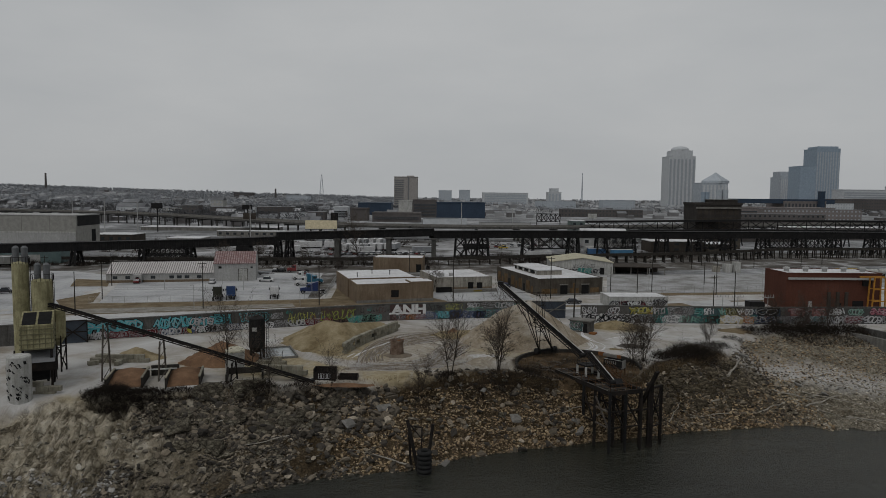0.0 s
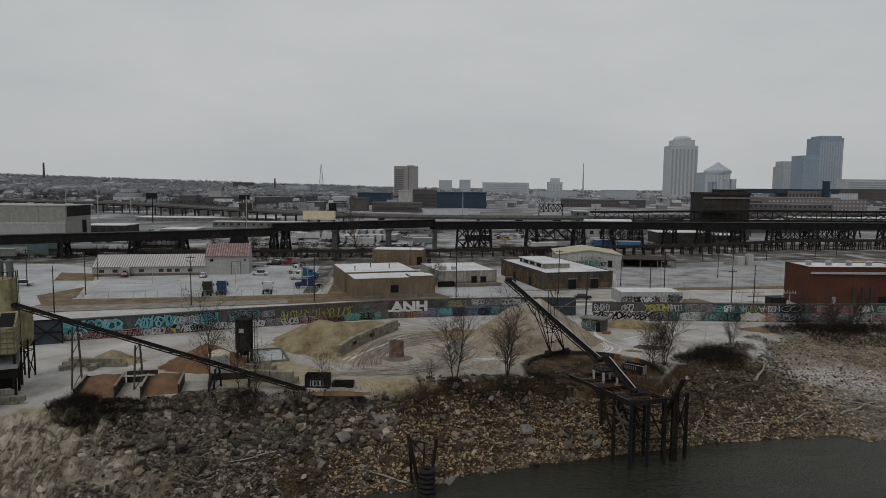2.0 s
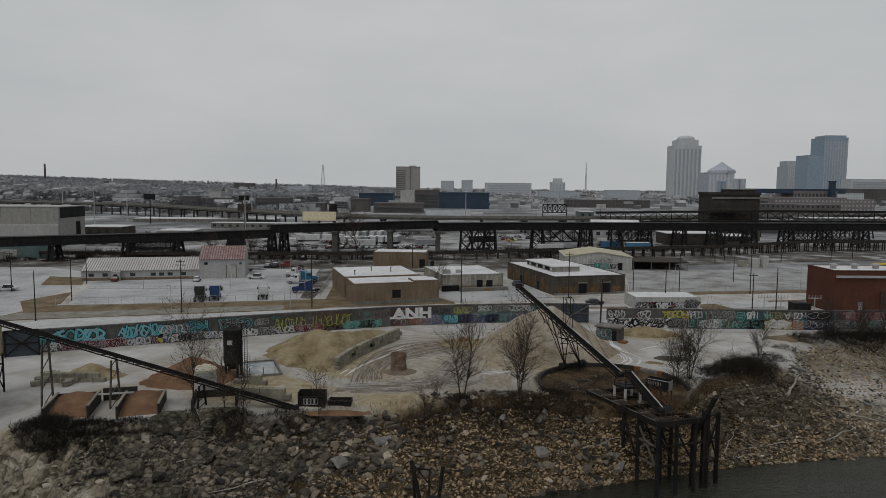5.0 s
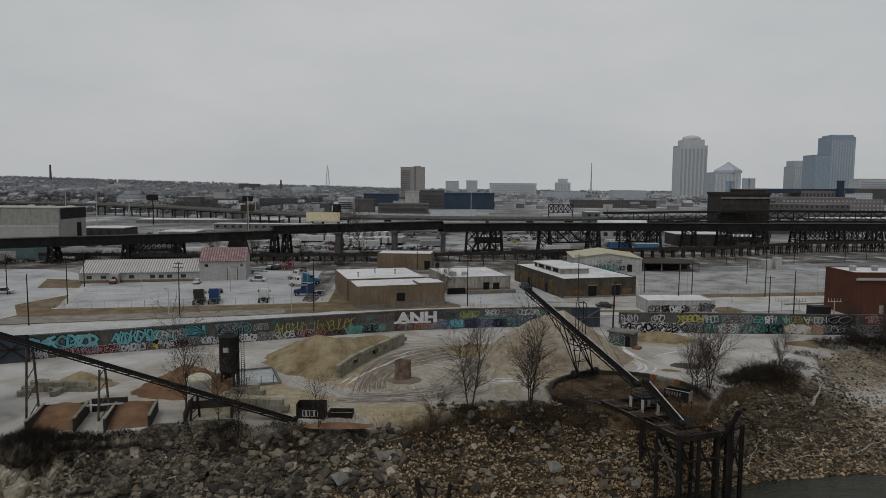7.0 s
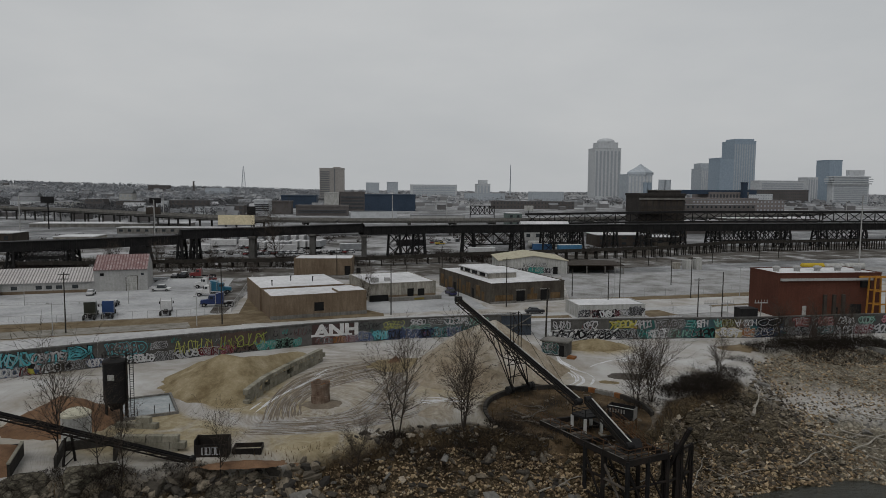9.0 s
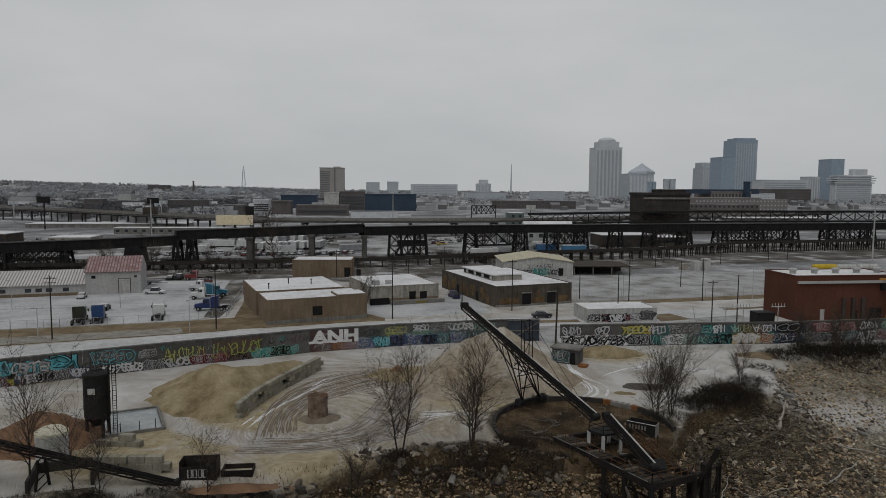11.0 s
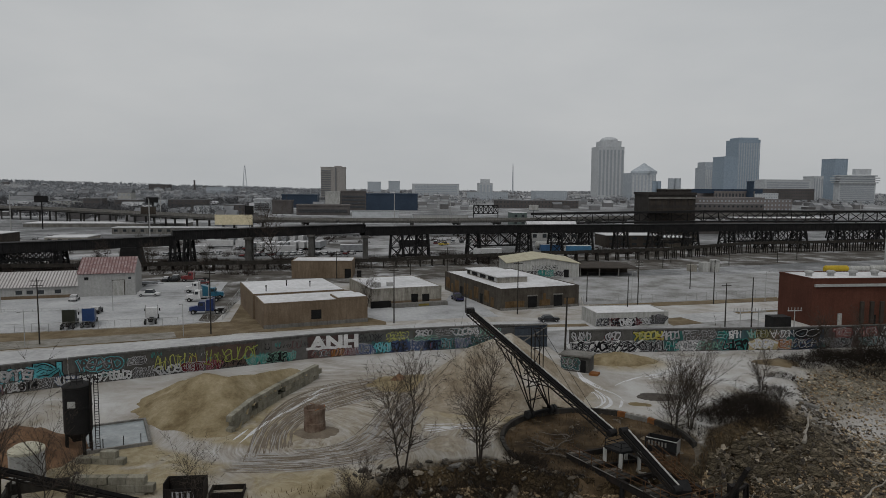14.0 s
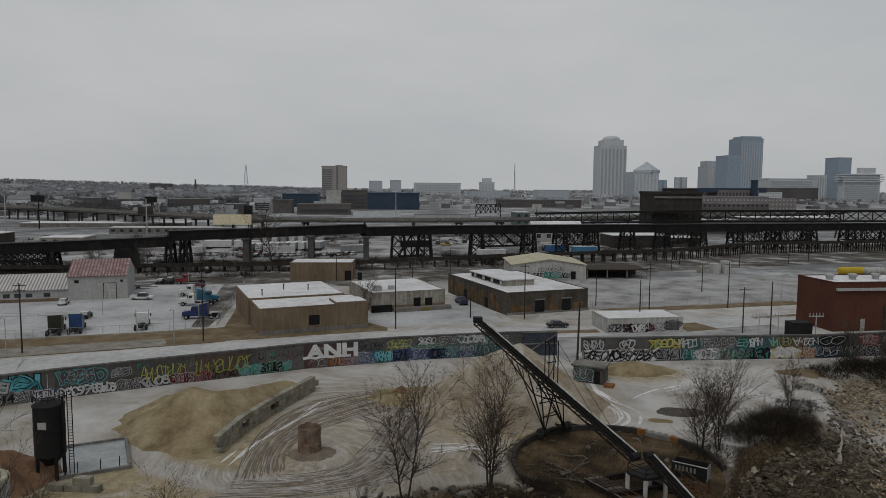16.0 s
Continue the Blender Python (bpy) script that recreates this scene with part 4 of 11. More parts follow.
viaduct = thing("rail_viaduct", (0, 0, 0), "long black steel railway viaduct on braced towers", "viaduct", kind="structure")
for (ax, ay, az), (bx, by, bz) in zip(DECK, DECK[1:]):
    d = Vector((bx - ax, by - ay, 0)).normalized()
    s = Vector((-d.y, d.x, 0))
    bm = bmesh.new()
    depth = 3.1
    for off in (-2.2, 2.2):
        o = s * off
        beam(bm, (ax + o.x, ay + o.y, az - depth / 2), (bx + o.x, by + o.y, bz - depth / 2), 0.5, depth)
        beam(bm, (ax + o.x, ay + o.y, az - depth), (bx + o.x, by + o.y, bz - depth), 0.9, 0.18)
        beam(bm, (ax + o.x, ay + o.y, az), (bx + o.x, by + o.y, bz), 0.9, 0.18)
    n = max(2, int(math.hypot(bx - ax, by - ay) / 2.2))
    for k in range(n):
        t = (k + 0.5) / n
        x, y, z = ax + (bx - ax) * t, ay + (by - ay) * t, az + (bz - az) * t
        for off in (-2.5, 2.5):
            beam(bm, (x + s.x * off, y + s.y * off, z - depth + 0.1), (x + s.x * off, y + s.y * off, z - 0.1), 0.22)
    part("girder", bm, BLACKSTEEL, viaduct)
    bm = bmesh.new()
    beam(bm, (ax, ay, az + 0.25), (bx, by, bz + 0.25), 5.6, 0.3)
    part("deck", bm, BLACKSTEEL, viaduct)


def concrete_pier(x, y, z):
    bm = bmesh.new()
    for off in (-2.4, 2.4):
        prism(bm, [(x - 1.1, y + off - 0.9), (x + 1.1, y + off - 0.9), (x + 1.1, y + off + 0.9), (x - 1.1, y + off + 0.9)], -0.5, z - 4.0)
    prism(bm, [(x - 1.5, y - 3.8), (x + 1.5, y - 3.8), (x + 1.5, y + 3.8), (x - 1.5, y + 3.8)], z - 4.0, z - 3.05)
    bmesh.ops.bevel(bm, geom=bm.edges[:], offset=0.12, segments=1, affect="EDGES")
    part("pier", bm, WALLCON, viaduct)


def steel_tower(x, y, z, w=5.0, legs=4):
    bm = bmesh.new()
    zt = z - 3.1
    base = [(x - w / 2 - 0.6, y - 3.6), (x + w / 2 + 0.6, y - 3.6), (x + w / 2 + 0.6, y + 3.6), (x - w / 2 - 0.6, y + 3.6)]
    head = [(x - w / 2, y - 2.2), (x + w / 2, y - 2.2), (x + w / 2, y + 2.2), (x - w / 2, y + 2.2)]
    for b_, h_ in zip(base, head):
        beam(bm, (*b_, -0.4), (*h_, zt), 0.7)
    for k in range(4):
        a, b_ = base[k], base[(k + 1) % 4]
        c, d = head[k], head[(k + 1) % 4]
        for t0, t1 in ((0.0, 0.5), (0.5, 1.0)):
            p0 = (a[0] + (c[0] - a[0]) * t0, a[1] + (c[1] - a[1]) * t0, -0.4 + (zt + 0.4) * t0)
            p1 = (b_[0] + (d[0] - b_[0]) * t1, b_[1] + (d[1] - b_[1]) * t1, -0.4 + (zt + 0.4) * t1)
            q0 = (b_[0] + (d[0] - b_[0]) * t0, b_[1] + (d[1] - b_[1]) * t0, p0[2])
            q1 = (a[0] + (c[0] - a[0]) * t1, a[1] + (c[1] - a[1]) * t1, p1[2])
            beam(bm, p0, p1, 0.28)
            beam(bm, q0, q1, 0.28)
            beam(bm, p1, q1, 0.3)
    part("tower", bm, BLACKSTEEL, viaduct)


for x in (-45, -22, -1):
    y, z = along(DECK, x)
    concrete_pier(x, y, z)
for x, w in ((-148, 1.2), (-124.3, 1.6), (-107.0, 1.6), (-85.2, 4.6), (-71.2, 1.2), (-66.3, 1.8)):
    y, z = along(DECK, x)
    steel_tower(x, y, z, w)
y, z = along(DECK, -85.2)
bm = bmesh.new()
prism(bm, [(-87.9, y - 3.5), (-82.5, y - 3.5), (-82.5, y + 3.5), (-87.9, y + 3.5)], 1.6, z - 3.0)
for v in bm.verts:
    if v.co.z < 2:
        v.co.x += 1.1 * (1 if v.co.x > -85 else -1)
part("plate_pier", bm, BLACKSTEEL, viaduct, "black plated steel pier")
(ya, za), (yb, zb) = along(DECK, -124.3), along(DECK, -107.0)
for off in (-2.2, 2.2):
    bm = bmesh.new()
    lattice(bm, (-124.3, ya + off), (-107.0, yb + off), 1.0, za - 6.0, 7, 0.3)
    lattice(bm, (-124.3, ya + off), (-107.0, yb + off), za - 5.6, za - 3.2, 10, 0.26)
    part("bracing", bm, BLACKSTEEL, viaduct)
for x in (12, 23, 46, 70, 85, 100, 118, 136, 155, 175, 196, 216, 238, 262, 290, 320):
    y, z = along(DECK, x)
    steel_tower(x, y, z, 4.6)
for x0, x1 in ((12, 23), (46, 70), (85, 100), (136, 155), (175, 196), (196, 216), (238, 262)):
    bm = bmesh.new()
    for off in (-2.2, 2.2):
        (ya, za), (yb, zb) = along(DECK, x0), along(DECK, x1)
        lattice(bm, (x0, ya + off), (x1, yb + off), 4.0 if x1 - x0 > 12 else 1.0, za - 3.2, 4 if x1 - x0 > 12 else 2, 0.3)
    part("bracing", bm, BLACKSTEEL, viaduct)

# low timber trestle in front of it
TRESTLE = [(-210, 285, 2.4), (-100, 285, 2.6), (0, 290, 3.2), (48, 303, 3.8), (125, 316, 4.6), (172, 340, 5.0), (258, 352, 5.2), (420, 375, 5.4)]
low = thing("timber_trestle", (0, 0, 0), "low dark timber rail trestle on many posts", "trestle", kind="structure")
for (ax, ay, az), (bx, by, bz) in zip(TRESTLE, TRESTLE[1:]):
    bm = bmesh.new()
    beam(bm, (ax, ay, az - 0.45), (bx, by, bz - 0.45), 3.4, 0.9)
    beam(bm, (ax, ay - 1.6, az + 0.2), (bx, by - 1.6, bz + 0.2), 0.25, 0.4)
    part("deck", bm, DARKWOOD, low)
for k in range(110):
    x = -100 + 4.6 * k
    y, z = along(TRESTLE, x)
    bm = bmesh.new()
    for off in (-1.5, 0, 1.5):
        beam(bm, (x, y + off * 1.25, -0.4), (x, y + off, z - 0.8), 0.4)
    beam(bm, (x, y - 1.9, z - 0.95), (x, y + 1.9, z - 0.95), 0.4)
    part("bent", bm, DARKWOOD, low)

# second truss viaduct behind, on the town side
UPPER = [(100, 455, 13.5), (200, 432, 16.2), (320, 430, 16.4), (470, 440, 16.4)]
upper = thing("truss_viaduct", (0, 0, 0), "dark truss railway viaduct behind the first one", "viaduct", kind="structure")
for (ax, ay, az), (bx, by, bz) in zip(UPPER, UPPER[1:]):
    bm = bmesh.new()
    n = int(math.hypot(bx - ax, by - ay) / 9)
    for k in range(n):
        t0, t1 = k / n, (k + 1) / n
        p = (ax + (bx - ax) * t0, ay + (by - ay) * t0, az + (bz - az) * t0)
        q = (ax + (bx - ax) * t1, ay + (by - ay) * t1, az + (bz - az) * t1)
        lo0, lo1 = (p[0], p[1], p[2] - 6.0), (q[0], q[1], q[2] - 6.0)
        beam(bm, lo0, q, 0.4)
        beam(bm, p, lo1, 0.4)
        beam(bm, q, lo1, 0.45)
    beam(bm, (ax, ay, az), (bx, by, bz), 4.5, 1.3)
    beam(bm, (ax, ay, az - 6), (bx, by, bz - 6), 4.5, 1.0)
    part("truss", bm, BLACKSTEEL, upper)
for x in range(110, 460, 17):
    y, z = along(UPPER, x)
    bm = bmesh.new()
    for off in (-2, 2):
        beam(bm, (x + off, y, -0.4), (x, y, z - 6.3), 0.6)
    beam(bm, (x - 1.6, y, 3), (x + 1.6, y, 3), 0.3)
    part("bent", bm, BLACKSTEEL, upper)

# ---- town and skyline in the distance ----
# Stone, glass, cladding, window and brick colours below carry painted distance haze.
HAZY_STONE = mottled("haze_pale_stone", [(0.3, (0.40, 0.415, 0.43)), (0.6, (0.44, 0.455, 0.47)), (0.85, (0.47, 0.485, 0.50))], 0.01, 0.2, 0.9, relief=0)
HAZY_GLASS = mottled("haze_blue_glass", [(0.3, (0.235, 0.29, 0.345)), (0.6, (0.255, 0.31, 0.365)), (0.85, (0.275, 0.33, 0.385))], 0.01, 0.2, 0.6, relief=0)
HAZY_SLATE = mottled("haze_grey_cladding", [(0.3, (0.32, 0.35, 0.38)), (0.6, (0.35, 0.38, 0.41)), (0.85, (0.38, 0.405, 0.435))], 0.01, 0.2, 0.8, relief=0)
HAZY_DARK = mottled("haze_pale_glazing", [(0.3, (0.28, 0.30, 0.32)), (0.8, (0.31, 0.33, 0.35))], 0.02, 0.3, 0.5, relief=0)
HAZY_BRICK = mottled("haze_grey_brick", [(0.3, (0.075, 0.068, 0.066)), (0.6, (0.105, 0.096, 0.093)), (0.85, (0.14, 0.13, 0.127))], 0.03, 0.3, 0.9, relief=0)
HAZY_SHADE = mottled("hazed_far_windows", [(0.3, (0.05, 0.053, 0.058)), (0.8, (0.075, 0.079, 0.085))], 0.02, 0.3, 0.5, relief=0)
HAZY_WINDOW = mottled("hazed_tower_windows", [(0.3, (0.13, 0.135, 0.14)), (0.8, (0.17, 0.175, 0.18))], 0.02, 0.3, 0.5, relief=0)
STADIUM_BRICK = mottled("hazed_stadium_brick", [(0.3, (0.15, 0.135, 0.13)), (0.6, (0.18, 0.16, 0.155)), (0.85, (0.2, 0.18, 0.175))], 0.03, 0.3, 0.9, relief=0)
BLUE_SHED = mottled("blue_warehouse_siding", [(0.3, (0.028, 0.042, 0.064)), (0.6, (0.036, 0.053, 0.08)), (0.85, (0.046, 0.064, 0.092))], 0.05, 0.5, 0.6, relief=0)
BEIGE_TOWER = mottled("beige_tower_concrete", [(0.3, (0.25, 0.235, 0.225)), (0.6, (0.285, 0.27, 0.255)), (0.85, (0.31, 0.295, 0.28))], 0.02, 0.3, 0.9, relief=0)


def tower(name, x0, x1, y, h, deep, wall, glass, label, storeys=20, bays=8, style="strips", cat="tower"):
    """An upright block with storeys told apart by bands or upright strips."""
    k = (y + deep - 35) / (y - 35)
    if x0 > 0:
        x0 = min(x0 * k, x1 - (x1 - x0) * 0.4)
    elif x1 < 0:
        x1 = max(x1 * k, x0 + (x1 - x0) * 0.4)
    root = thing(name, ((x0 + x1) / 2, y, -2), label, cat)
    w = x1 - x0
    bm = bmesh.new()
    quad_box(bm, -w / 2, 0, 0, w / 2, deep, h + 2)
    part("wall", bm, wall, root)
    if style == "strips":
        for k in range(bays):
            a = -w / 2 + w * (k + 0.25) / bays
            boxes("window_strip", [(a, -0.6, h * 0.08, a + w * 0.5 / bays, 0.1, h * 0.96)], glass, root)
    elif style == "bands":
        for k in range(storeys):
            z = 4 + (h - 6) * k / storeys
            boxes("window_band", [(-w / 2 + w * 0.04, -0.6, z + 1, w / 2 - w * 0.04, 0.1, z + (h - 6) / storeys * 0.55 + 1)], glass, root)
    boxes("parapet", [(-w / 2 - 0.5, -0.5, h + 1.5, w / 2 + 0.5, deep + 0.5, h + 3)], wall, root)
    return root


court = tower("court_tower", 614, 708, 1900, 142, 60, HAZY_STONE, HAZY_DARK, "pale courthouse tower with a round crown", bays=7)
boxes("shoulder", [(-26, 5, 143, 30, 55, 161)], HAZY_STONE, court)
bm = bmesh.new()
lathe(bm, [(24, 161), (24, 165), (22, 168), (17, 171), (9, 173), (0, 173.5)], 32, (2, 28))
part("crown", bm, HAZY_STONE, court, "round domed crown")
tower("office_tower", 1031, 1136, 1950, 171, 70, HAZY_GLASS, HAZY_SLATE, "tall blue-grey office tower with a chamfered top", bays=9)
boxes("crown", [(-28, 5, 173, 30, 60, 180)], HAZY_GLASS, bpy.data.objects["office_tower"])
tower("office_tower", 889, 959, 1750, 112, 60, HAZY_GLASS, HAZY_GLASS, "dark blue glass office tower", bays=6)
st = tower("stepped_tower", 916, 976, 1900, 88, 60, HAZY_SLATE, HAZY_STONE, "grey stepped office tower", bays=6)
boxes("setback", [(-14, 8, 88, 30, 50, 106)], HAZY_SLATE, st)
py = tower("hotel_tower", 630, 716, 1700, 66, 60, HAZY_SLATE, HAZY_STONE, "grey office block with a pyramid roof", bays=7)
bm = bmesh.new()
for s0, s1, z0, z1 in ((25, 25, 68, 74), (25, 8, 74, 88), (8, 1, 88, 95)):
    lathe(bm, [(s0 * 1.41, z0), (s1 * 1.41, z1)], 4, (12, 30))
part("pyramid_roof", bm, HAZY_SLATE, py)
tower("hospital_block", 861, 993, 1500, 50, 40, HAZY_STONE, HAZY_DARK, "long pale slab block with window bands", 9, style="bands", cat="building")
tower("slab_tower", 1041, 1093, 1600, 60, 40, HAZY_STONE, HAZY_DARK, "pale slab tower with dark window strips", bays=4)
tower("office_tower", 1121, 1191, 1650, 105, 50, HAZY_GLASS, HAZY_GLASS, "dark blue flat-topped office tower", bays=7)
ht = tower("round_hotel", 905, 994, 1300, 44, 16, HAZY_STONE, HAZY_DARK, "pale hotel with banded balconies", 10, style="bands", cat="hotel")
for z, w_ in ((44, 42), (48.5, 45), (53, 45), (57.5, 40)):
    boxes("balcony_band", [(-w_, -3, z, w_, 19, z + 2.2)], HAZY_STONE, ht)
boxes("crown", [(-37, 0, 44, 37, 16, 60)], HAZY_SLATE, ht)
boxes("penthouse", [(-2, 3, 61, 30, 14, 72)], HAZY_STONE, ht)
tower("stadium", 527, 625, 1100, 25, 60, STADIUM_BRICK, HAZY_SHADE, "brick stadium with blue steel upper deck", bays=12, cat="stadium")
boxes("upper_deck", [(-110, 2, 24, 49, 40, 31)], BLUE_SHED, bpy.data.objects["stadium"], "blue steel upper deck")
tower("stadium_wing", 413, 582, 1000, 16, 60, STADIUM_BRICK, HAZY_SHADE, "long low brick stadium wing", 3, style="bands", cat="building")
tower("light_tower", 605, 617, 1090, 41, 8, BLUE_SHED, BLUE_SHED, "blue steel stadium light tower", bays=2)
tower("apartment_tower", -84, -39, 1300, 63, 40, BEIGE_TOWER, HAZY_DARK, "beige apartment tower with small windows", 16, style="none")
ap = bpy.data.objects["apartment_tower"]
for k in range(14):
    boxes("window_band", [(-21, -0.8, 6 + 4 * k, -4, 0.1, 8 + 4 * k)], HAZY_WINDOW, ap)
boxes("stair_shaft", [(4, -1.2, 0, 6, 0.1, 65)], HAZY_WINDOW, ap)
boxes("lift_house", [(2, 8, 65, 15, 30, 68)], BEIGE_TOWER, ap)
tower("white_block", -52, -33, 900, 22, 20, WHITEWALL, HAZY_DARK, "white block with a painted wall", style="none", cat="building")
tower("brick_loft", -33, -2, 900, 23, 20, HAZY_BRICK, HAZY_SHADE, "brown brick loft with rows of windows", 4, style="bands", cat="building")
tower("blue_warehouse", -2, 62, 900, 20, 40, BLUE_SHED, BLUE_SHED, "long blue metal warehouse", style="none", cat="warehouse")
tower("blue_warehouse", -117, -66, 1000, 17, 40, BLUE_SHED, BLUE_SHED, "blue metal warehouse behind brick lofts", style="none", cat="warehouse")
tower("brick_warehouse", -72, -18, 750, 9.7, 30, HAZY_BRICK, HAZY_SHADE, "low dark brick warehouse with a snowy edge", 2, style="bands", cat="warehouse")
tower("white_loft", -122, -103, 800, 14.5, 20, HAZY_STONE, HAZY_SHADE, "pale concrete-framed loft with large windows", 4, style="bands", cat="building")
tower("brick_loft", -100, -78, 780, 13.5, 20, HAZY_BRICK, HAZY_DARK, "brown brick loft building", style="none", cat="building")
tower("hospital_block", 138, 286, 2200, 38, 60, HAZY_STONE, HAZY_SLATE, "far grey institutional block in haze", 6, style="bands", cat="building")
tower("stone_tower", 312, 357, 2000, 40, 40, HAZY_STONE, HAZY_SLATE, "far stone tower with a stepped top", bays=4)
boxes("setback", [(-12, 5, 40, 12, 30, 54)], HAZY_STONE, bpy.data.objects["stone_tower"])
tower("far_block", -1, 52, 2800, 47, 40, HAZY_SLATE, HAZY_SLATE, "far grey tower block in haze", style="none")
tower("far_block", 82, 127, 2800, 50, 40, HAZY_SLATE, HAZY_SLATE, "far grey tower block in haze", style="none")
POWERBRICK = mottled("brown_sooty_brick", [(0.3, (0.03, 0.027, 0.025)), (0.55, (0.043, 0.039, 0.036)), (0.8, (0.06, 0.054, 0.05))], 0.2, 1, 0.9, streak=0.3)
# old dark brick power house on the viaduct side
tower("brick_powerhouse", 160, 198.5, 440, 26.3, 22, POWERBRICK, DARKBRICK, "tall sooty brick powerhouse with roof tanks", style="none")
for k in range(7):
    for j in range(4):
        boxes("window", [(-13.6 + 4.0 * k, -0.15, 3.5 + 6.0 * j, -10.8 + 4.0 * k, 0.1, 7.6 + 6.0 * j)], DARKBRICK, bpy.data.objects["brick_powerhouse"])
ph = bpy.data.objects["brick_powerhouse"]
boxes("penthouse", [(-2, 3, 28, 13.5, 18, 31.0)], POWERBRICK, ph)
boxes("penthouse_roof", [(-2.3, 2.7, 31.0, 13.8, 18.3, 31.4)], CONCRETE, ph)
boxes("cornice", [(-14.9, -0.9, 25.3, 14.9, 0.2, 26.4)], CONCRETE, ph)
for dx in (-3.2, -0.6):
    bm = bmesh.new()
    tube(bm, (dx, 19, 28), (dx, 19, 36.2), 1.5, n=16)
    part("roof_tank", bm, HAZY_GLASS, ph)
for dx in (5.5, 9.5):
    bm = bmesh.new()
    tube(bm, (dx, 14, 31), (dx, 14, 38.0), 2.0, n=16)
    part("roof_tank", bm, HAZY_SLATE, ph)


def lattice_mast(name, x, y, h, w, label):
    root = thing(name, (x, y, 0), label, "mast")
    bm = bmesh.new()
    for sx in (-1, 1):
        for sy in (-1, 1):
            beam(bm, (sx * w, sy * w, 0), (sx * w * 0.12, sy * w * 0.12, h), 0.9)
    for k in range(10):
        z0, z1 = h * k / 10, h * (k + 1) / 10
        r0, r1 = w * (1 - 0.088 * k), w * (1 - 0.088 * (k + 1))
        beam(bm, (-r0, -r0, z0), (r1, -r1, z1), 0.6)
        beam(bm, (r0, -r0, z0), (-r1, -r1, z1), 0.6)
    part("lattice", bm, HAZY_SLATE, root)


lattice_mast("radio_mast", -510, 3000, 112, 10, "tall steel lattice radio mast in haze")
lattice_mast("radio_mast", 458, 2200, 104, 2.0, "thin steel radio mast in haze")
for x, y, h, r, lab in ((-1421, 2500, 92, 5, "tall brick chimney stack on the hill"), (-521, 2200, 42, 4, "brick chimney stack among houses")):
    ch = thing("chimney_stack", (x, y, 0), lab, "chimney")
    bm = bmesh.new()
    lathe(bm, [(r, 0), (r * 0.6, h), (r * 0.7, h), (r * 0.7, h + 2), (0, h + 2)], 12)
    part("shaft", bm, HAZY_BRICK, ch)

# ---- aggregate yard ----
def heap(name, at, foot, h, material, label, seed=0, cat="pile", sharp=1.0, ridge=None):
    """A loose heap over an oval foot (rx, ry) or along a ridge, with slumps and gullies."""
    root = tagged(new(name), label, cat)
    bpy.data.objects.remove(root)
    n = 46
    rx, ry = foot
    verts, faces = [], []
    for j in range(n + 1):
        for i in range(n + 1):
            u, v = i / n * 2 - 1, j / n * 2 - 1
            x, y = u * rx * 1.15, v * ry * 1.15
            if ridge:
                (ax, ay), (bx, by) = ridge
                t = max(0, min(1, ((x - ax) * (bx - ax) + (y - ay) * (by - ay)) / ((bx - ax) ** 2 + (by - ay) ** 2)))
                d = math.hypot((x - ax - (bx - ax) * t) / rx * 1.6, (y - ay - (by - ay) * t) / ry * 1.6)
            else:
                d = math.hypot(x / rx, y / ry)
            wob = 0.22 * fractal(x + seed * 31, y, 0.16, 3) + 0.05 * fractal(x + seed * 31, y, 0.9, 3)
            ang = math.atan2(y, x)
            gully = 0.018 * math.sin(ang * 17 + 3 * fractal(x, y + seed * 9, 0.2, 2)) * min(1, d * 1.6)
            q = max(0.0, 1 - (d + wob + gully))
            z = h * (q ** sharp) * (1 - 0.12 * q * q) - 0.25
            verts.append((x, y, z + 0.08 * fractal(x * 1.3 + seed, y, 0.8, 3)))
    for j in range(n):
        for i in range(n):
            a = j * (n + 1) + i
            quad = (a, a + 1, a + n + 2, a + n + 1)
            near_pit = any(math.hypot(verts[k][0] + at[0] - PIT[0], verts[k][1] + at[1] - PIT[1]) < PIT[2] + 0.3 for k in quad)
            if max(verts[k][2] for k in quad) > -0.2 and not near_pit:
                faces.append(quad)
    ob = raw_mesh(name, verts, faces, material, smooth=True)
    ob.matrix_basis = pose(*at)
    return tagged(ob, label, cat)


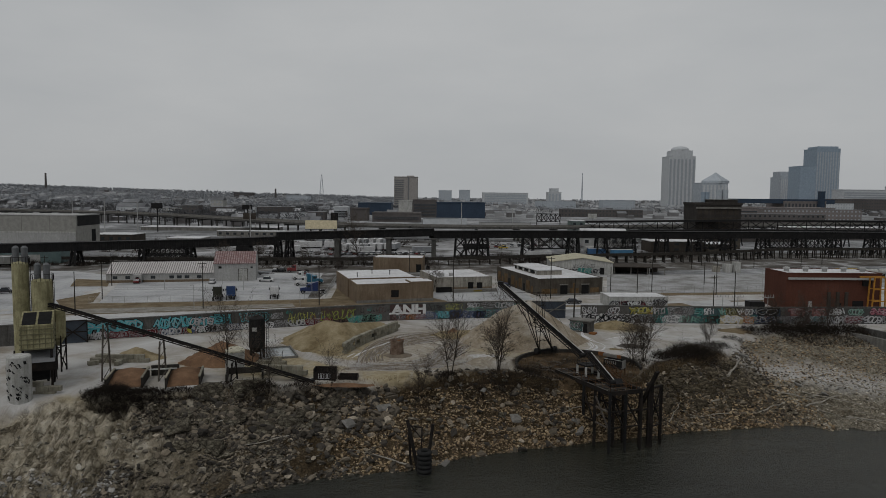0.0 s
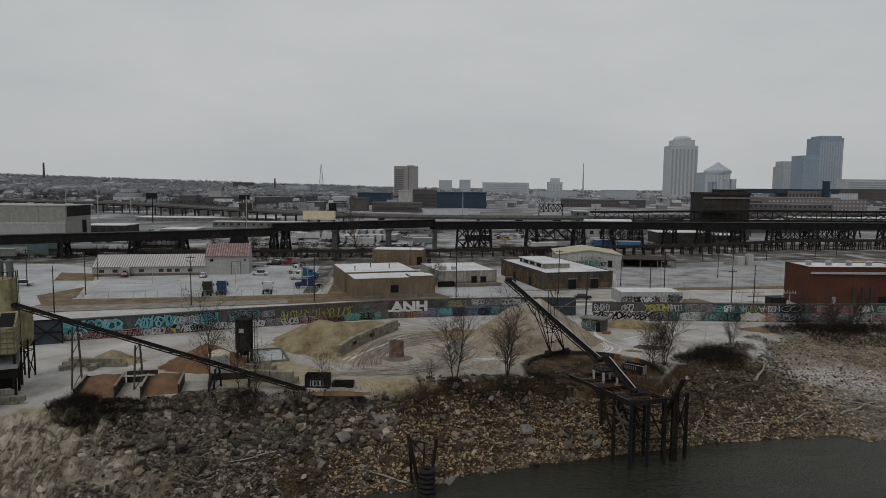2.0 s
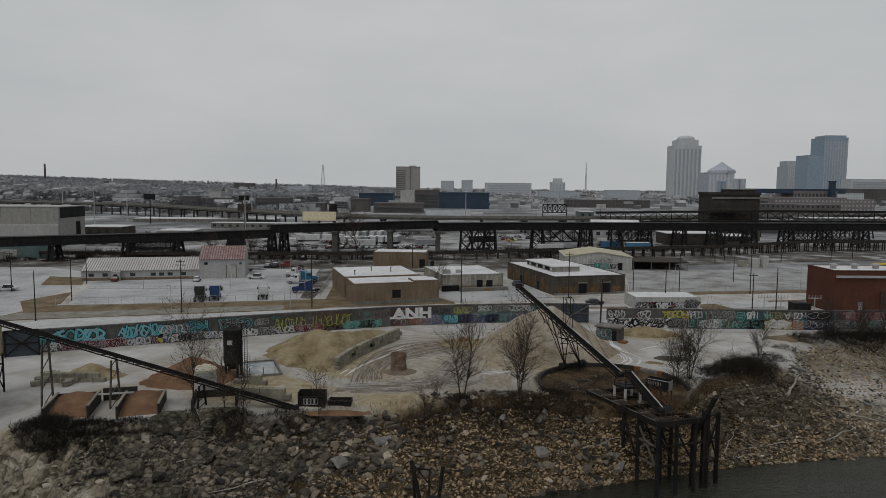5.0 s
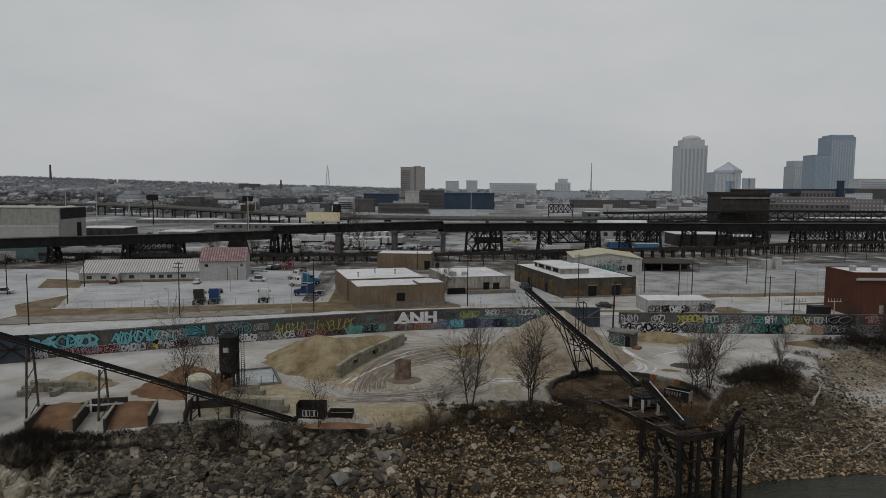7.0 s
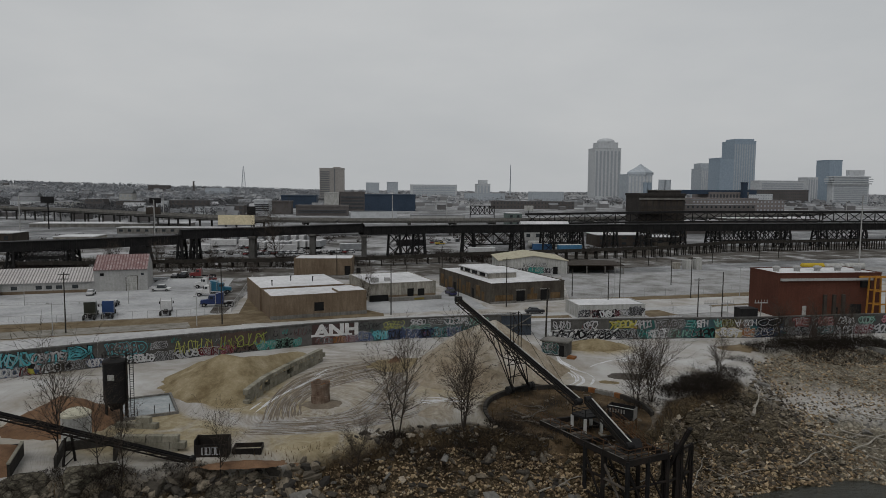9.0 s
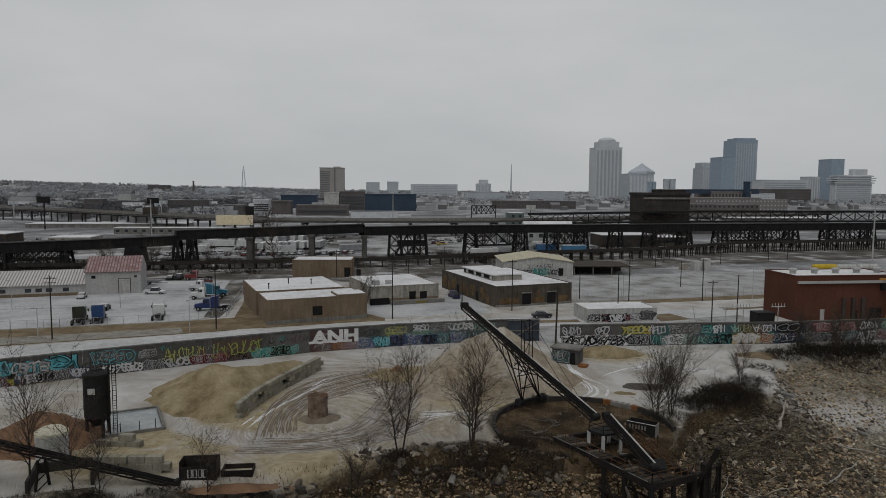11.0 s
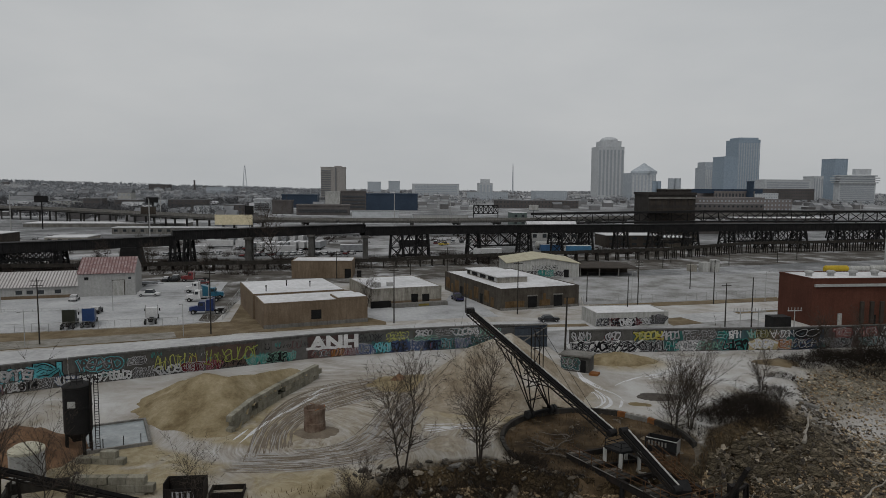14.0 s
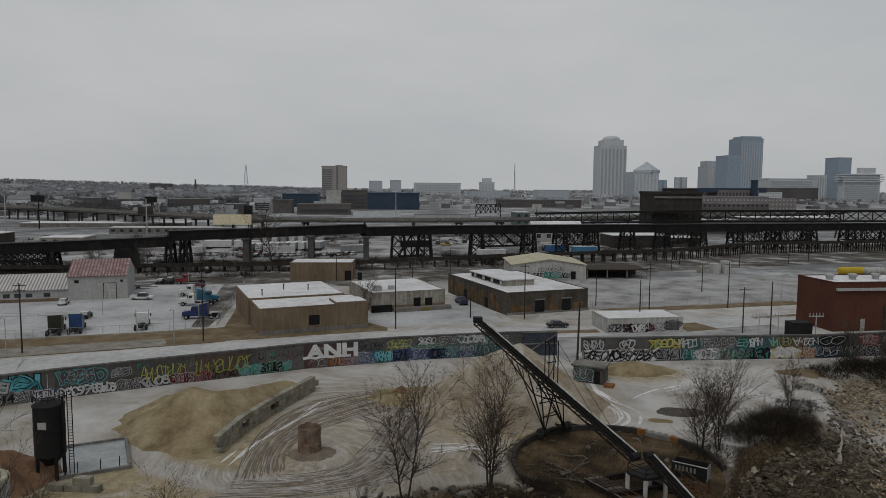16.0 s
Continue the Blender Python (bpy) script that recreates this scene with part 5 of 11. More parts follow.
def ridge_heap(name, line, slope, material, label, seed, keep=None, cap=None):
    """A tipped heap along a crest line of (x, y, height), with slumped sides."""
    reach = max(p[2] for p in line) / slope + 2.0
    x0, x1 = min(p[0] for p in line) - reach, max(p[0] for p in line) + reach
    y0, y1 = min(p[1] for p in line) - reach, max(p[1] for p in line) + reach
    nx_, ny_ = int((x1 - x0) / 0.5), int((y1 - y0) / 0.5)
    cx, cy = line[0][0], line[0][1]
    verts, faces = [], []
    for j in range(ny_ + 1):
        for i in range(nx_ + 1):
            x, y = x0 + (x1 - x0) * i / nx_, y0 + (y1 - y0) * j / ny_
            best = -1.0
            for (ax, ay, ah), (bx, by, bh) in zip(line, line[1:]):
                t = max(0.0, min(1.0, ((x - ax) * (bx - ax) + (y - ay) * (by - ay)) / ((bx - ax) ** 2 + (by - ay) ** 2)))
                d = math.hypot(x - ax - (bx - ax) * t, y - ay - (by - ay) * t)
                d = math.sqrt(d * d + 0.35)
                ang = math.atan2(y - ay - (by - ay) * t, x - ax - (bx - ax) * t)
                d *= 1 + 0.10 * noise.noise((ang * 2.6 + t * 3, seed, 0.3)) + 0.05 * noise.noise((ang * 9 + t * 9, seed, 4.3))
                best = max(best, ah + (bh - ah) * t - slope * d)
            if cap is not None:
                best = min(best, cap(x, y))
            foot = max(0.0, 1 - max(best, 0) / 1.2)
            verts.append((x - cx, y - cy, best + 0.12 * foot * foot + 0.2 * fractal(x + seed * 31, y, 0.2, 3) + 0.05 * fractal(x, y + seed, 1.1, 3) - 0.3))
    for j in range(ny_):
        for i in range(nx_):
            a = j * (nx_ + 1) + i
            quad = (a, a + 1, a + nx_ + 2, a + nx_ + 1)
            qx, qy = verts[a][0] + cx, verts[a][1] + cy
            if max(verts[k][2] for k in quad) > -0.2 and math.hypot(qx - PIT[0], qy - PIT[1]) > PIT[2] + 0.6 and (keep is None or keep(qx, qy)):
                faces.append(quad)
    ob = raw_mesh(name, verts, faces, material, smooth=True)
    ob.matrix_basis = pose(cx, cy, 0)
    return tagged(ob, label, "pile")


PALE_SAND = mottled("pale_washed_sand", [(0.3, (0.14, 0.11, 0.075)), (0.43, (0.225, 0.187, 0.138)), (0.55, (0.29, 0.255, 0.204)), (0.66, (0.37, 0.348, 0.31)), (0.78, (0.5, 0.49, 0.47))], 0.17, 3, 0.95, relief=0.4, dist=0.15, streak=0.45)
ridge_heap("sand_heap", [(-25.4, 135.2, 3.4), (-21.8, 132.4, 5.1), (-18.6, 130.4, 5.0), (-15.2, 134.0, 4.6), (-11.6, 141.5, 3.3)], 0.56, SAND, "large damp yellow sand pile against a block wall", 1, lambda x, y: y < 121.5 or x < np.interp(y, [121.5, 128.5, 135.4, 146.4], [-16.3, -14.7, -12.0, -7.0]), lambda x, y: 1.9 + 0.75 * max(0.0, float(np.interp(y, [121.5, 128.5, 135.4, 146.4], [-16.6, -15.0, -12.3, -7.3])) - x))
ridge_heap("sand_heap", [(-19.2, 127.5, 2.6), (-18.4, 123.4, 1.7)], 0.45, SAND, "sand spilled at the foot of the large pile", 16, lambda x, y: y < 121.5 or x < np.interp(y, [121.5, 128.5], [-16.3, -14.7]))
ridge_heap("sand_heap", [(15.5, 136.5, 7.4), (20.9, 137.6, 8.9)], 0.74, PALE_SAND, "tall sand pile below the stockpile conveyor", 2)
ridge_heap("sand_heap", [(12.0, 130.5, 1.6), (15.5, 128.5, 1.7)], 0.33, PALE_SAND, "low pale apron of sand before the tall pile", 13)
ridge_heap("sand_heap", [(8.8, 115.8, 1.5), (9.4, 115.7, 1.6)], 0.62, PALE_SAND, "small tan sand heap near the pit", 14)
ridge_heap("sand_heap", [(36.8, 128.2, 0.7), (38.2, 127.8, 0.7)], 0.5, SAND, "small khaki sand heap in the slush", 15)
heap("sand_heap", (8.0, 140.5, 0), (9.0, 6.0), 1.7, SAND, "low slumped sand spread with wheel ruts", 3)
heap("sand_heap", (43.5, 151.5, 0), (7.0, 4.2), 2.2, SAND, "small yellow sand heap beside the flood wall", 4)
heap("dirt_heap", (-13.5, 101.9, -0.25), (5.2, 1.3), 0.5, GRAVEL_RED, "low bank of reddish soil before the skip", 15)
heap("dirt_heap", (4.8, 141.4, 0), (2.0, 1.8), 1.9, GRAVEL_RED, "small brown dirt heap", 5)
heap("sand_heap", (-54.2, 117.3, 0), (5.6, 3.6), 2.6, SAND, "yellow sand heap behind concrete blocks", 6)
heap("dirt_heap", (-38.4, 116.6, 0), (7.2, 6.2), 4.6, GRAVEL_RED, "reddish dirt heap beside the black silo", 7)
heap("dirt_heap", (41.0, 131.2, 0), (5.0, 2.8), 0.8, mottled("dark_wet_soil", [(0.3, (0.04, 0.035, 0.03)), (0.7, (0.09, 0.08, 0.07))], 0.6, 5, 0.9), "dark low soil heap in the yard", 9)
heap("dirt_heap", (70.0, 148.0, -0.6), (7.0, 4.0), 1.8, DRYGRASS, "weedy earth mound at the yard edge", 10)

BLOCK = bmesh.new()
quad_box(BLOCK, -0.87, -0.4, 0, 0.87, 0.4, 0.76)
bmesh.ops.bevel(BLOCK, geom=BLOCK.edges[:], offset=0.04, segments=1, affect="EDGES")
block_mesh = bpy.data.meshes.new("block")
BLOCK.to_mesh(block_mesh)
BLOCK.free()
block_mesh.materials.append(BLOCKCON)


def block_wall(label, line, courses, seed=0, base=0.0, drop=0.12):
    root = thing("block_wall", (0, 0, 0), label, "wall", "stacked block walls")
    rnd = random.Random(seed)
    for c in range(courses):
        for (ax, ay), (bx, by) in zip(line, line[1:]):
            d = math.hypot(bx - ax, by - ay)
            ang = math.degrees(math.atan2(by - ay, bx - ax))
            n = max(1, int((d - (0.87 if c % 2 else 0)) / 1.78))
            for k in range(n):
                if c == courses - 1 and rnd.random() < drop:
                    continue
                t = (k * 1.78 + 0.89 + (0.87 if c % 2 else 0)) / d
                ob = new("block", block_mesh)
                ob.parent = root
                ob.matrix_basis = pose(ax + (bx - ax) * t + rnd.uniform(-0.03, 0.03), ay + (by - ay) * t + rnd.uniform(-0.04, 0.04), base - 0.1 + 0.765 * c, 0, 0, ang + rnd.uniform(-1.5, 1.5))
    return root


block_wall("stacked grey concrete blocks holding back sand", [(-16.6, 121.5), (-15.0, 128.5), (-12.3, 135.4), (-7.3, 146.4)], 3, 1)
block_wall("stacked concrete blocks behind the rusty bins", [(-28.4, 106.3), (-19.8, 105.6)], 3, 2, -0.4)
block_wall("low row of painted concrete blocks", [(-31.0, 114.2), (-25.2, 113.2)], 2, 3, 0, 0.3)
block_wall("concrete blocks round a sand bay", [(-59.5, 114.0), (-50.0, 114.4)], 2, 4)
block_wall("concrete blocks below the loading hopper", [(-60.2, 94.2), (-55.6, 94.8)], 3, 5, -0.3)
rnd = random.Random(77)
for k in range(16):
    ob = tagged(new("concrete_block", block_mesh), "loose grey concrete block lying in the yard", "block", "loose blocks")
    ob.matrix_basis = pose(-61 + rnd.uniform(0, 7), 111.5 + rnd.uniform(0, 6), 0, 0, 0, rnd.uniform(0, 180))

# round tank in the wheel tracks
tank = thing("brick_tank", (-6.4, 121.3, 0.3), "small round rust-stained tank with graffiti in the yard", "tank")
bm = bmesh.new()
lathe(bm, [(1.3, -0.3), (1.3, 1.0), (1.24, 1.05), (1.24, 2.2), (1.3, 2.25), (1.3, 2.75), (1.2, 2.75), (1.16, 2.2), (0, 2.2)], 28)
part("shell", bm, mottled("rust_stained_concrete", [(0.3, (0.09, 0.055, 0.04)), (0.55, (0.17, 0.125, 0.095)), (0.8, (0.30, 0.27, 0.23))], 0.9, 6, 0.9, streak=0.6), tank)
for k in range(4):
    a = k * 1.6
    bm = bmesh.new()
    beam(bm, (1.26 * math.cos(a), 1.26 * math.sin(a), 2.75), (1.26 * math.cos(a + 0.5), 1.26 * math.sin(a + 0.5), 2.9), 0.07)
    part("rim_lug", bm, ORANGE_RUST, tank)

# wheel ruts pressed up round the tank and across the slush
def rut_family(first, last, count, lo, hi, wide, seed, verts, faces, high=0.06):
    """Ridged ruts that run between two guide lines, each over a part of their length."""
    r = random.Random(seed)

    def along_line(line, t):
        k = min(int(t * (len(line) - 1)), len(line) - 2)
        f = t * (len(line) - 1) - k
        p0, p1, p2, p3 = line[max(k - 1, 0)], line[k], line[k + 1], line[min(k + 2, len(line) - 1)]
        return [0.5 * (2 * b_ + (c - a_) * f + (2 * a_ - 5 * b_ + 4 * c - d_) * f * f + (3 * b_ - a_ - 3 * c + d_) * f ** 3) for a_, b_, c, d_ in zip(p0, p1, p2, p3)]

    for _ in range(count):
        blend, t0 = r.random(), r.uniform(-0.05, 0.85)
        span = r.uniform(lo, hi)
        w, hgt, drift = r.uniform(*wide), high * r.uniform(0.4, 1.0), r.uniform(-0.4, 0.4)
        n = max(5, int(span * 26))
        row = []
        for i in range(n + 1):
            t = t0 + span * i / n
            if not 0 <= t <= 1:
                continue
            f = min(1.0, max(0.0, blend + drift * (t - t0)))
            p, q = along_line(first, t), along_line(last, t)
            row.append(Vector((p[0] + (q[0] - p[0]) * f + 0.05 * math.sin(9 * t + 40 * blend), p[1] + (q[1] - p[1]) * f)))
        if len(row) < 4:
            continue
        i0 = len(verts)
        for i, p in enumerate(row):
            d_ = (row[min(i + 1, len(row) - 1)] - row[max(i - 1, 0)]).normalized()
            taper = min(1.0, 0.15 + 4.0 * min(i, len(row) - 1 - i) / len(row))
            side = Vector((-d_.y, d_.x)) * w * 0.5 * taper
            z = height(p.x, p.y) + 0.015
            verts.extend(((p.x + side.x, p.y + side.y, z), (p.x, p.y, z + hgt * taper), (p.x - side.x, p.y - side.y, z)))
            if i:
                b_ = i0 + 3 * i
                faces.extend(((b_ - 3, b_ - 2, b_ + 1, b_), (b_ - 2, b_ - 1, b_ + 2, b_ + 1)))


SWEEP = ([(-13.4, 112.5), (-13.6, 119), (-13.4, 125), (-12.3, 131), (-9.6, 137), (-4.9, 142.2), (2.4, 144.6), (11, 145.5)], [(-8.6, 116.6), (-9.0, 120.5), (-8.2, 124.5), (-5.6, 128.5), (-1.6, 132.2), (3.4, 135.6), (9.0, 138.0), (14.0, 139.5)])
CROSS = ([(-9.0, 115.8), (-5.0, 116.2), (-2.0, 119.0), (0.0, 124.0), (2.0, 130.0), (5.0, 136.0), (9.0, 140.0)], [(-3.0, 111.5), (1.0, 113.0), (4.0, 117.0), (5.6, 122.0), (7.4, 128.0), (10.0, 133.0), (14.0, 136.5)])
FRONT = ([(-15.5, 110.0), (-9.0, 109.6), (-3.0, 110.6), (4.0, 113.2), (9.0, 117.5)], [(-14.0, 115.4), (-9.0, 115.0), (-4.5, 115.2), (0.0, 117.5), (3.0, 122.0)])
PILE = ([(6.0, 126.0), (8.0, 132.0), (12.0, 139.0), (17.0, 147.0), (22.0, 153.0)], [(0.0, 140.5), (5.0, 143.0), (10.0, 146.0), (15.0, 151.0), (20.0, 156.5)])
RUT_MUD = mottled("brown_rut_mud", [(0.3, (0.1, 0.08, 0.059)), (0.55, (0.15, 0.123, 0.094)), (0.8, (0.21, 0.18, 0.143))], 0.5, 6, 0.8, relief=0.3)
RUT_SLUSH = mottled("pale_rut_slush", [(0.3, (0.21, 0.2, 0.187)), (0.55, (0.29, 0.282, 0.27)), (0.8, (0.42, 0.415, 0.405))], 0.5, 6, 0.7, relief=0.2)
for mat_, sets, lab in ((RUT_MUD, ((SWEEP, 400, 0.05, 0.24, (0.07, 0.26), 1), (CROSS, 320, 0.05, 0.25, (0.06, 0.24), 2), (FRONT, 110, 0.1, 0.32, (0.06, 0.14), 3), (PILE, 60, 0.15, 0.4, (0.2, 0.6), 4)), "brown muddy wheel ruts curving round the tank"), (RUT_SLUSH, ((SWEEP, 150, 0.05, 0.2, (0.05, 0.13), 11), (CROSS, 260, 0.06, 0.26, (0.05, 0.15), 12), (FRONT, 110, 0.1, 0.3, (0.05, 0.12), 13), (PILE, 40, 0.1, 0.3, (0.12, 0.35), 14)), "pale slushy wheel ruts curving round the tank")):
    verts, faces = [], []
    for (g0, g1), n_, lo_, hi_, wd_, sd_ in sets:
        rut_family(g0, g1, n_, lo_, hi_, wd_, sd_, verts, faces)
    tagged(raw_mesh("wheel_ruts", verts, faces, mat_, smooth=True), lab, "ruts", kind="stuff")
verts, faces = [], []
for g0, g1, n_, sd_ in (([(31.0, 126.0), (33.5, 128.5), (34.2, 132.0), (33.6, 135.5), (31.8, 139.0)], [(29.2, 127.0), (31.2, 129.0), (32.4, 132.0), (32.2, 135.5), (30.6, 139.0)], 11, 21), ([(35.0, 126.0), (36.6, 129.5), (36.4, 133.5), (34.8, 137.0), (34.0, 142.0)], [(33.4, 126.0), (35.2, 129.5), (35.2, 133.0), (34.0, 136.5), (33.0, 142.0)], 7, 22), ([(33.5, 139.0), (34.5, 146.0), (37.0, 152.0)], [(32.6, 139.0), (33.4, 146.0), (35.6, 152.0)], 4, 23), ([(37.0, 134.0), (42.0, 139.0), (48.0, 142.0)], [(36.5, 137.0), (41.0, 141.0), (47.0, 143.5)], 7, 24), ([(7.0, 119.0), (10.5, 120.5), (14.0, 120.5)], [(6.5, 123.5), (10.5, 122.6), (14.6, 124.0)], 16, 25), ([(-16.0, 119.0), (-13.5, 127.0), (-9.5, 135.0), (-6.0, 142.0)], [(-14.6, 117.5), (-12.6, 125.0), (-8.6, 132.5), (-4.5, 140.5)], 9, 26)):
    rut_family(g0, g1, n_, 0.2, 0.6, (0.12, 0.42), sd_, verts, faces, 0.04)
tagged(raw_mesh("snow_ruts", verts, faces, ROOF_SNOW, smooth=True), "white snow pressed up between wheel tracks", "ruts", kind="stuff")

heap("sand_heap", (-6.2, 121.0, 0), (3.3, 3.0), 1.0, RUT_MUD, "ring of mud round the tank foot", 12)

# black upright silo with ladder
silo = thing("black_silo", (-32.0, 117.2, 0), "tall black steel silo on a braced stand", "silo")
bm = bmesh.new()
lathe(bm, [(0.5, 1.4), (1.35, 2.4), (1.45, 2.5), (1.45, 7.5), (1.52, 7.55), (1.52, 7.7), (1.35, 7.8), (0.6, 8.1), (0.55, 8.25), (0, 8.25)], 32)
body = part("shell", bm, BLACKSTEEL, silo, smooth=False)
bm = bmesh.new()
lathe(bm, [(1.47, 5.2), (1.49, 5.25), (1.49, 5.35), (1.47, 5.4)], 32)
part("hoop", bm, BLACKSTEEL, body)
boxes("label_plate", [(-0.45, -1.52, 5.5, 0.35, -1.44, 6.2)], WHITEWALL, body, "small white plate")
for k in range(4):
    a = math.pi / 4 + k * math.pi / 2
    bm = bmesh.new()
    beam(bm, (1.3 * math.cos(a), 1.3 * math.sin(a), -0.2), (1.25 * math.cos(a), 1.25 * math.sin(a), 2.8), 0.28)
    part("leg", bm, RUST, silo)
bm = bmesh.new()
for sx in (1.7, 2.15):
    beam(bm, (sx, 0.2, 0), (sx, 0.2, 8.9), 0.07)
for k in range(28):
    beam(bm, (1.7, 0.2, 0.5 + 0.31 * k), (2.15, 0.2, 0.5 + 0.31 * k), 0.045)
part("ladder", bm, BLACKSTEEL, silo)
bm = bmesh.new()
for k in range(16):
    a0, a1 = k * math.pi / 8, (k + 1) * math.pi / 8
    for z in (8.7,):
        beam(bm, (1.45 * math.cos(a0), 1.45 * math.sin(a0), z), (1.45 * math.cos(a1), 1.45 * math.sin(a1), z), 0.06)
    beam(bm, (1.45 * math.cos(a0), 1.45 * math.sin(a0), 8.1), (1.45 * math.cos(a0), 1.45 * math.sin(a0), 8.7), 0.06)
part("top_rail", bm, BLACKSTEEL, silo)
bm = bmesh.new()
tube(bm, (1.55, -0.5, 0.2), (1.55, -0.5, 8.6), 0.09, n=8)
part("fill_pipe", bm, RUST, silo)

# settling pool
pool = thing("settling_pool", (-29.7, 122.0, 0), "square settling pool with cloudy grey water", "pool", rz=21)
bm = bmesh.new()
quad_box(bm, -3.2, -4.5, -0.4, 3.2, 4.2, 0.14)
POOLW = mottled("cloudy_pool_water", [(0.35, (0.15, 0.17, 0.175)), (0.55, (0.21, 0.232, 0.235)), (0.8, (0.36, 0.36, 0.355))], 0.35, 2, 0.15, relief=0.02)
part("pool_water", bm, POOLW, pool)
boxes("rim", [(-3.5, -4.8, -0.4, 3.5, -4.5, 0.35), (-3.5, -4.5, -0.4, -3.2, 4.2, 0.35), (3.2, -4.5, -0.4, 3.5, 4.2, 0.45), (-3.5, 4.2, -0.4, 3.5, 4.5, 0.35)], CONCRETE, pool)
for px_ in (-1.5, 0.6, 2.4):
    bm = bmesh.new()
    tube(bm, (px_, -4.4, 0), (px_, -4.4, 1.4), 0.05, n=6)
    part("stake", bm, RUST, pool)

# white water tank
wt_ = thing("water_tank", (-33.6, 108.9, 0), "white cylindrical plastic tank with a domed cream lid", "tank")
bm = bmesh.new()
lathe(bm, [(1.6, -0.2), (1.6, 3.4), (1.5, 3.6)], 28)
part("shell", bm, WHITEWALL, wt_)
bm = bmesh.new()
lathe(bm, [(1.66, 3.45), (1.62, 3.7), (1.1, 4.05), (0.5, 4.25), (0, 4.3)], 28)
part("lid", bm, plain("cream_lid", (0.44, 0.42, 0.33), 0.7), wt_)

# Near-black concrete; the dark insides of bins, bay and pit come from it.
DARKWALL = mottled("dark_wall_concrete", [(0.3, (0.022, 0.02, 0.018)), (0.55, (0.04, 0.037, 0.033)), (0.8, (0.07, 0.066, 0.06))], 0.4, 5, 0.85, streak=0.5)
# Recess between the bins; its darkness is put into the back wall's colour.
bw = thing("bin_recess", (-43.6, 102.6, -0.3), "dark recess between the gravel bins", "bay", rz=14)
boxes("back_wall", [(-2.2, 3.2, -0.3, 2.2, 3.5, 2.0)], DARKWALL, bw)
boxes("rail", [(-2.2, 0.4, 1.9, 2.2, 0.6, 2.1)], WHITEWALL, bw)
# dark open box bay and rusty bins at the bank edge
bay = thing("open_bay", (-30.1, 102.2, -0.5), "dark open concrete bay with pale edges", "bay", rz=14)
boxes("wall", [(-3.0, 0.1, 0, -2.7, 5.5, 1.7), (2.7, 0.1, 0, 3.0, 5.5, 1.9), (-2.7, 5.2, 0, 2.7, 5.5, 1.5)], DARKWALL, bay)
# floor drawn near black to give the bay its dark interior
boxes("floor_slab", [(-2.7, 0.0, -0.4, 2.7, 5.2, 0.2)], DARKHOLE, bay)
boxes("curb", [(-6.2, -0.5, -0.6, 3.2, 0.0, 0.45)], CONCRETE, bay, "pale concrete kerb")
for nm, x0, x1, y0, y1, lab in (("left", -51.0, -46.0, 97.4, 104.4, "reddish gravel"), ("right", -42.1, -37.3, 98.6, 105.2, "reddish gravel")):
    b_ = thing("gravel_bin", ((x0 + x1) / 2, (y0 + y1) / 2, -0.4), "concrete bin filled with reddish gravel", "bin", "gravel bins", rz=14)
    w2, d2 = (x1 - x0) / 2, (y1 - y0) / 2
    for sx in (-w2 - 0.25, w2):
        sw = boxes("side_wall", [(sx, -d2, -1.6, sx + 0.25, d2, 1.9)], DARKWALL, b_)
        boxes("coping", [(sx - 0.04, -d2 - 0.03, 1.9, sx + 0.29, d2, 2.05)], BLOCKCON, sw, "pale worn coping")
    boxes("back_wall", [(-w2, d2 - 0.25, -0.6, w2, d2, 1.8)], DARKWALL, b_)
    bm = bmesh.new()
    bmesh.ops.create_grid(bm, x_segments=20, y_segments=20, size=1)
    for v in bm.verts:
        x, y = v.co.x * w2, v.co.y * (d2 - 0.3)
        v.co = Vector((x, y, 0.2 + 1.9 * (0.5 + 0.5 * v.co.y) ** 0.6 * (1 - 0.3 * v.co.x ** 2) + 0.1 * fractal(x + x0, y, 0.6)))
    part("gravel", bm, GRAVEL_RED, b_, "reddish gravel fill", smooth=True)

# rusty skip bins with graffiti
for k, (x0, x1, y, h, lab) in enumerate(((-19.1, -15.4, 104.3, 2.3, "rusty open steel skip with graffiti lettering"), (-15.1, -11.9, 104.9, 1.0, "low rusty steel trough beside the skip"))):
    c_ = thing("skip_bin", ((x0 + x1) / 2, y, -0.45), lab, "skip", "rusty skips")
    w2 = (x1 - x0) / 2
    boxes("front", [(-w2, -0.9, 0, w2, -0.82, h - 0.5 * (1 - k))], RUST, c_)
    boxes("back", [(-w2, 0.9, 0, w2, 0.98, h)], RUST, c_)
    boxes("end", [(-w2, -0.82, 0, -w2 + 0.08, 0.9, h)], RUST, c_)
    boxes("end", [(w2 - 0.08, -0.82, 0, w2, 0.9, h)], RUST, c_)
    boxes("floor_plate", [(-w2, -0.82, 0, w2, 0.9, 0.1)], RUST, c_)
    for j in range(5):
        xx = -w2 + 0.2 + j * (2 * w2 - 0.4) / 4
        boxes("rib", [(xx - 0.05, -0.98, 0.05, xx + 0.05, -0.9, h - 0.5 * (1 - k))], RUST, c_)

# hut by the wall opening
hut = thing("block_hut", (34.3, 146.8, 0), "small dark concrete hut with a flat roof and graffiti", "hut", rz=-32)
boxes("wall", [(-2.3, -1.6, -0.2, 2.3, 1.6, 2.5)], WALLCON, hut)
boxes("roof", [(-2.6, -1.9, 2.5, 2.6, 1.9, 2.75)], CONCRETE, hut)
boxes("door", [(0.9, -1.66, 0, 1.8, -1.55, 2.0)], DARKHOLE, hut)
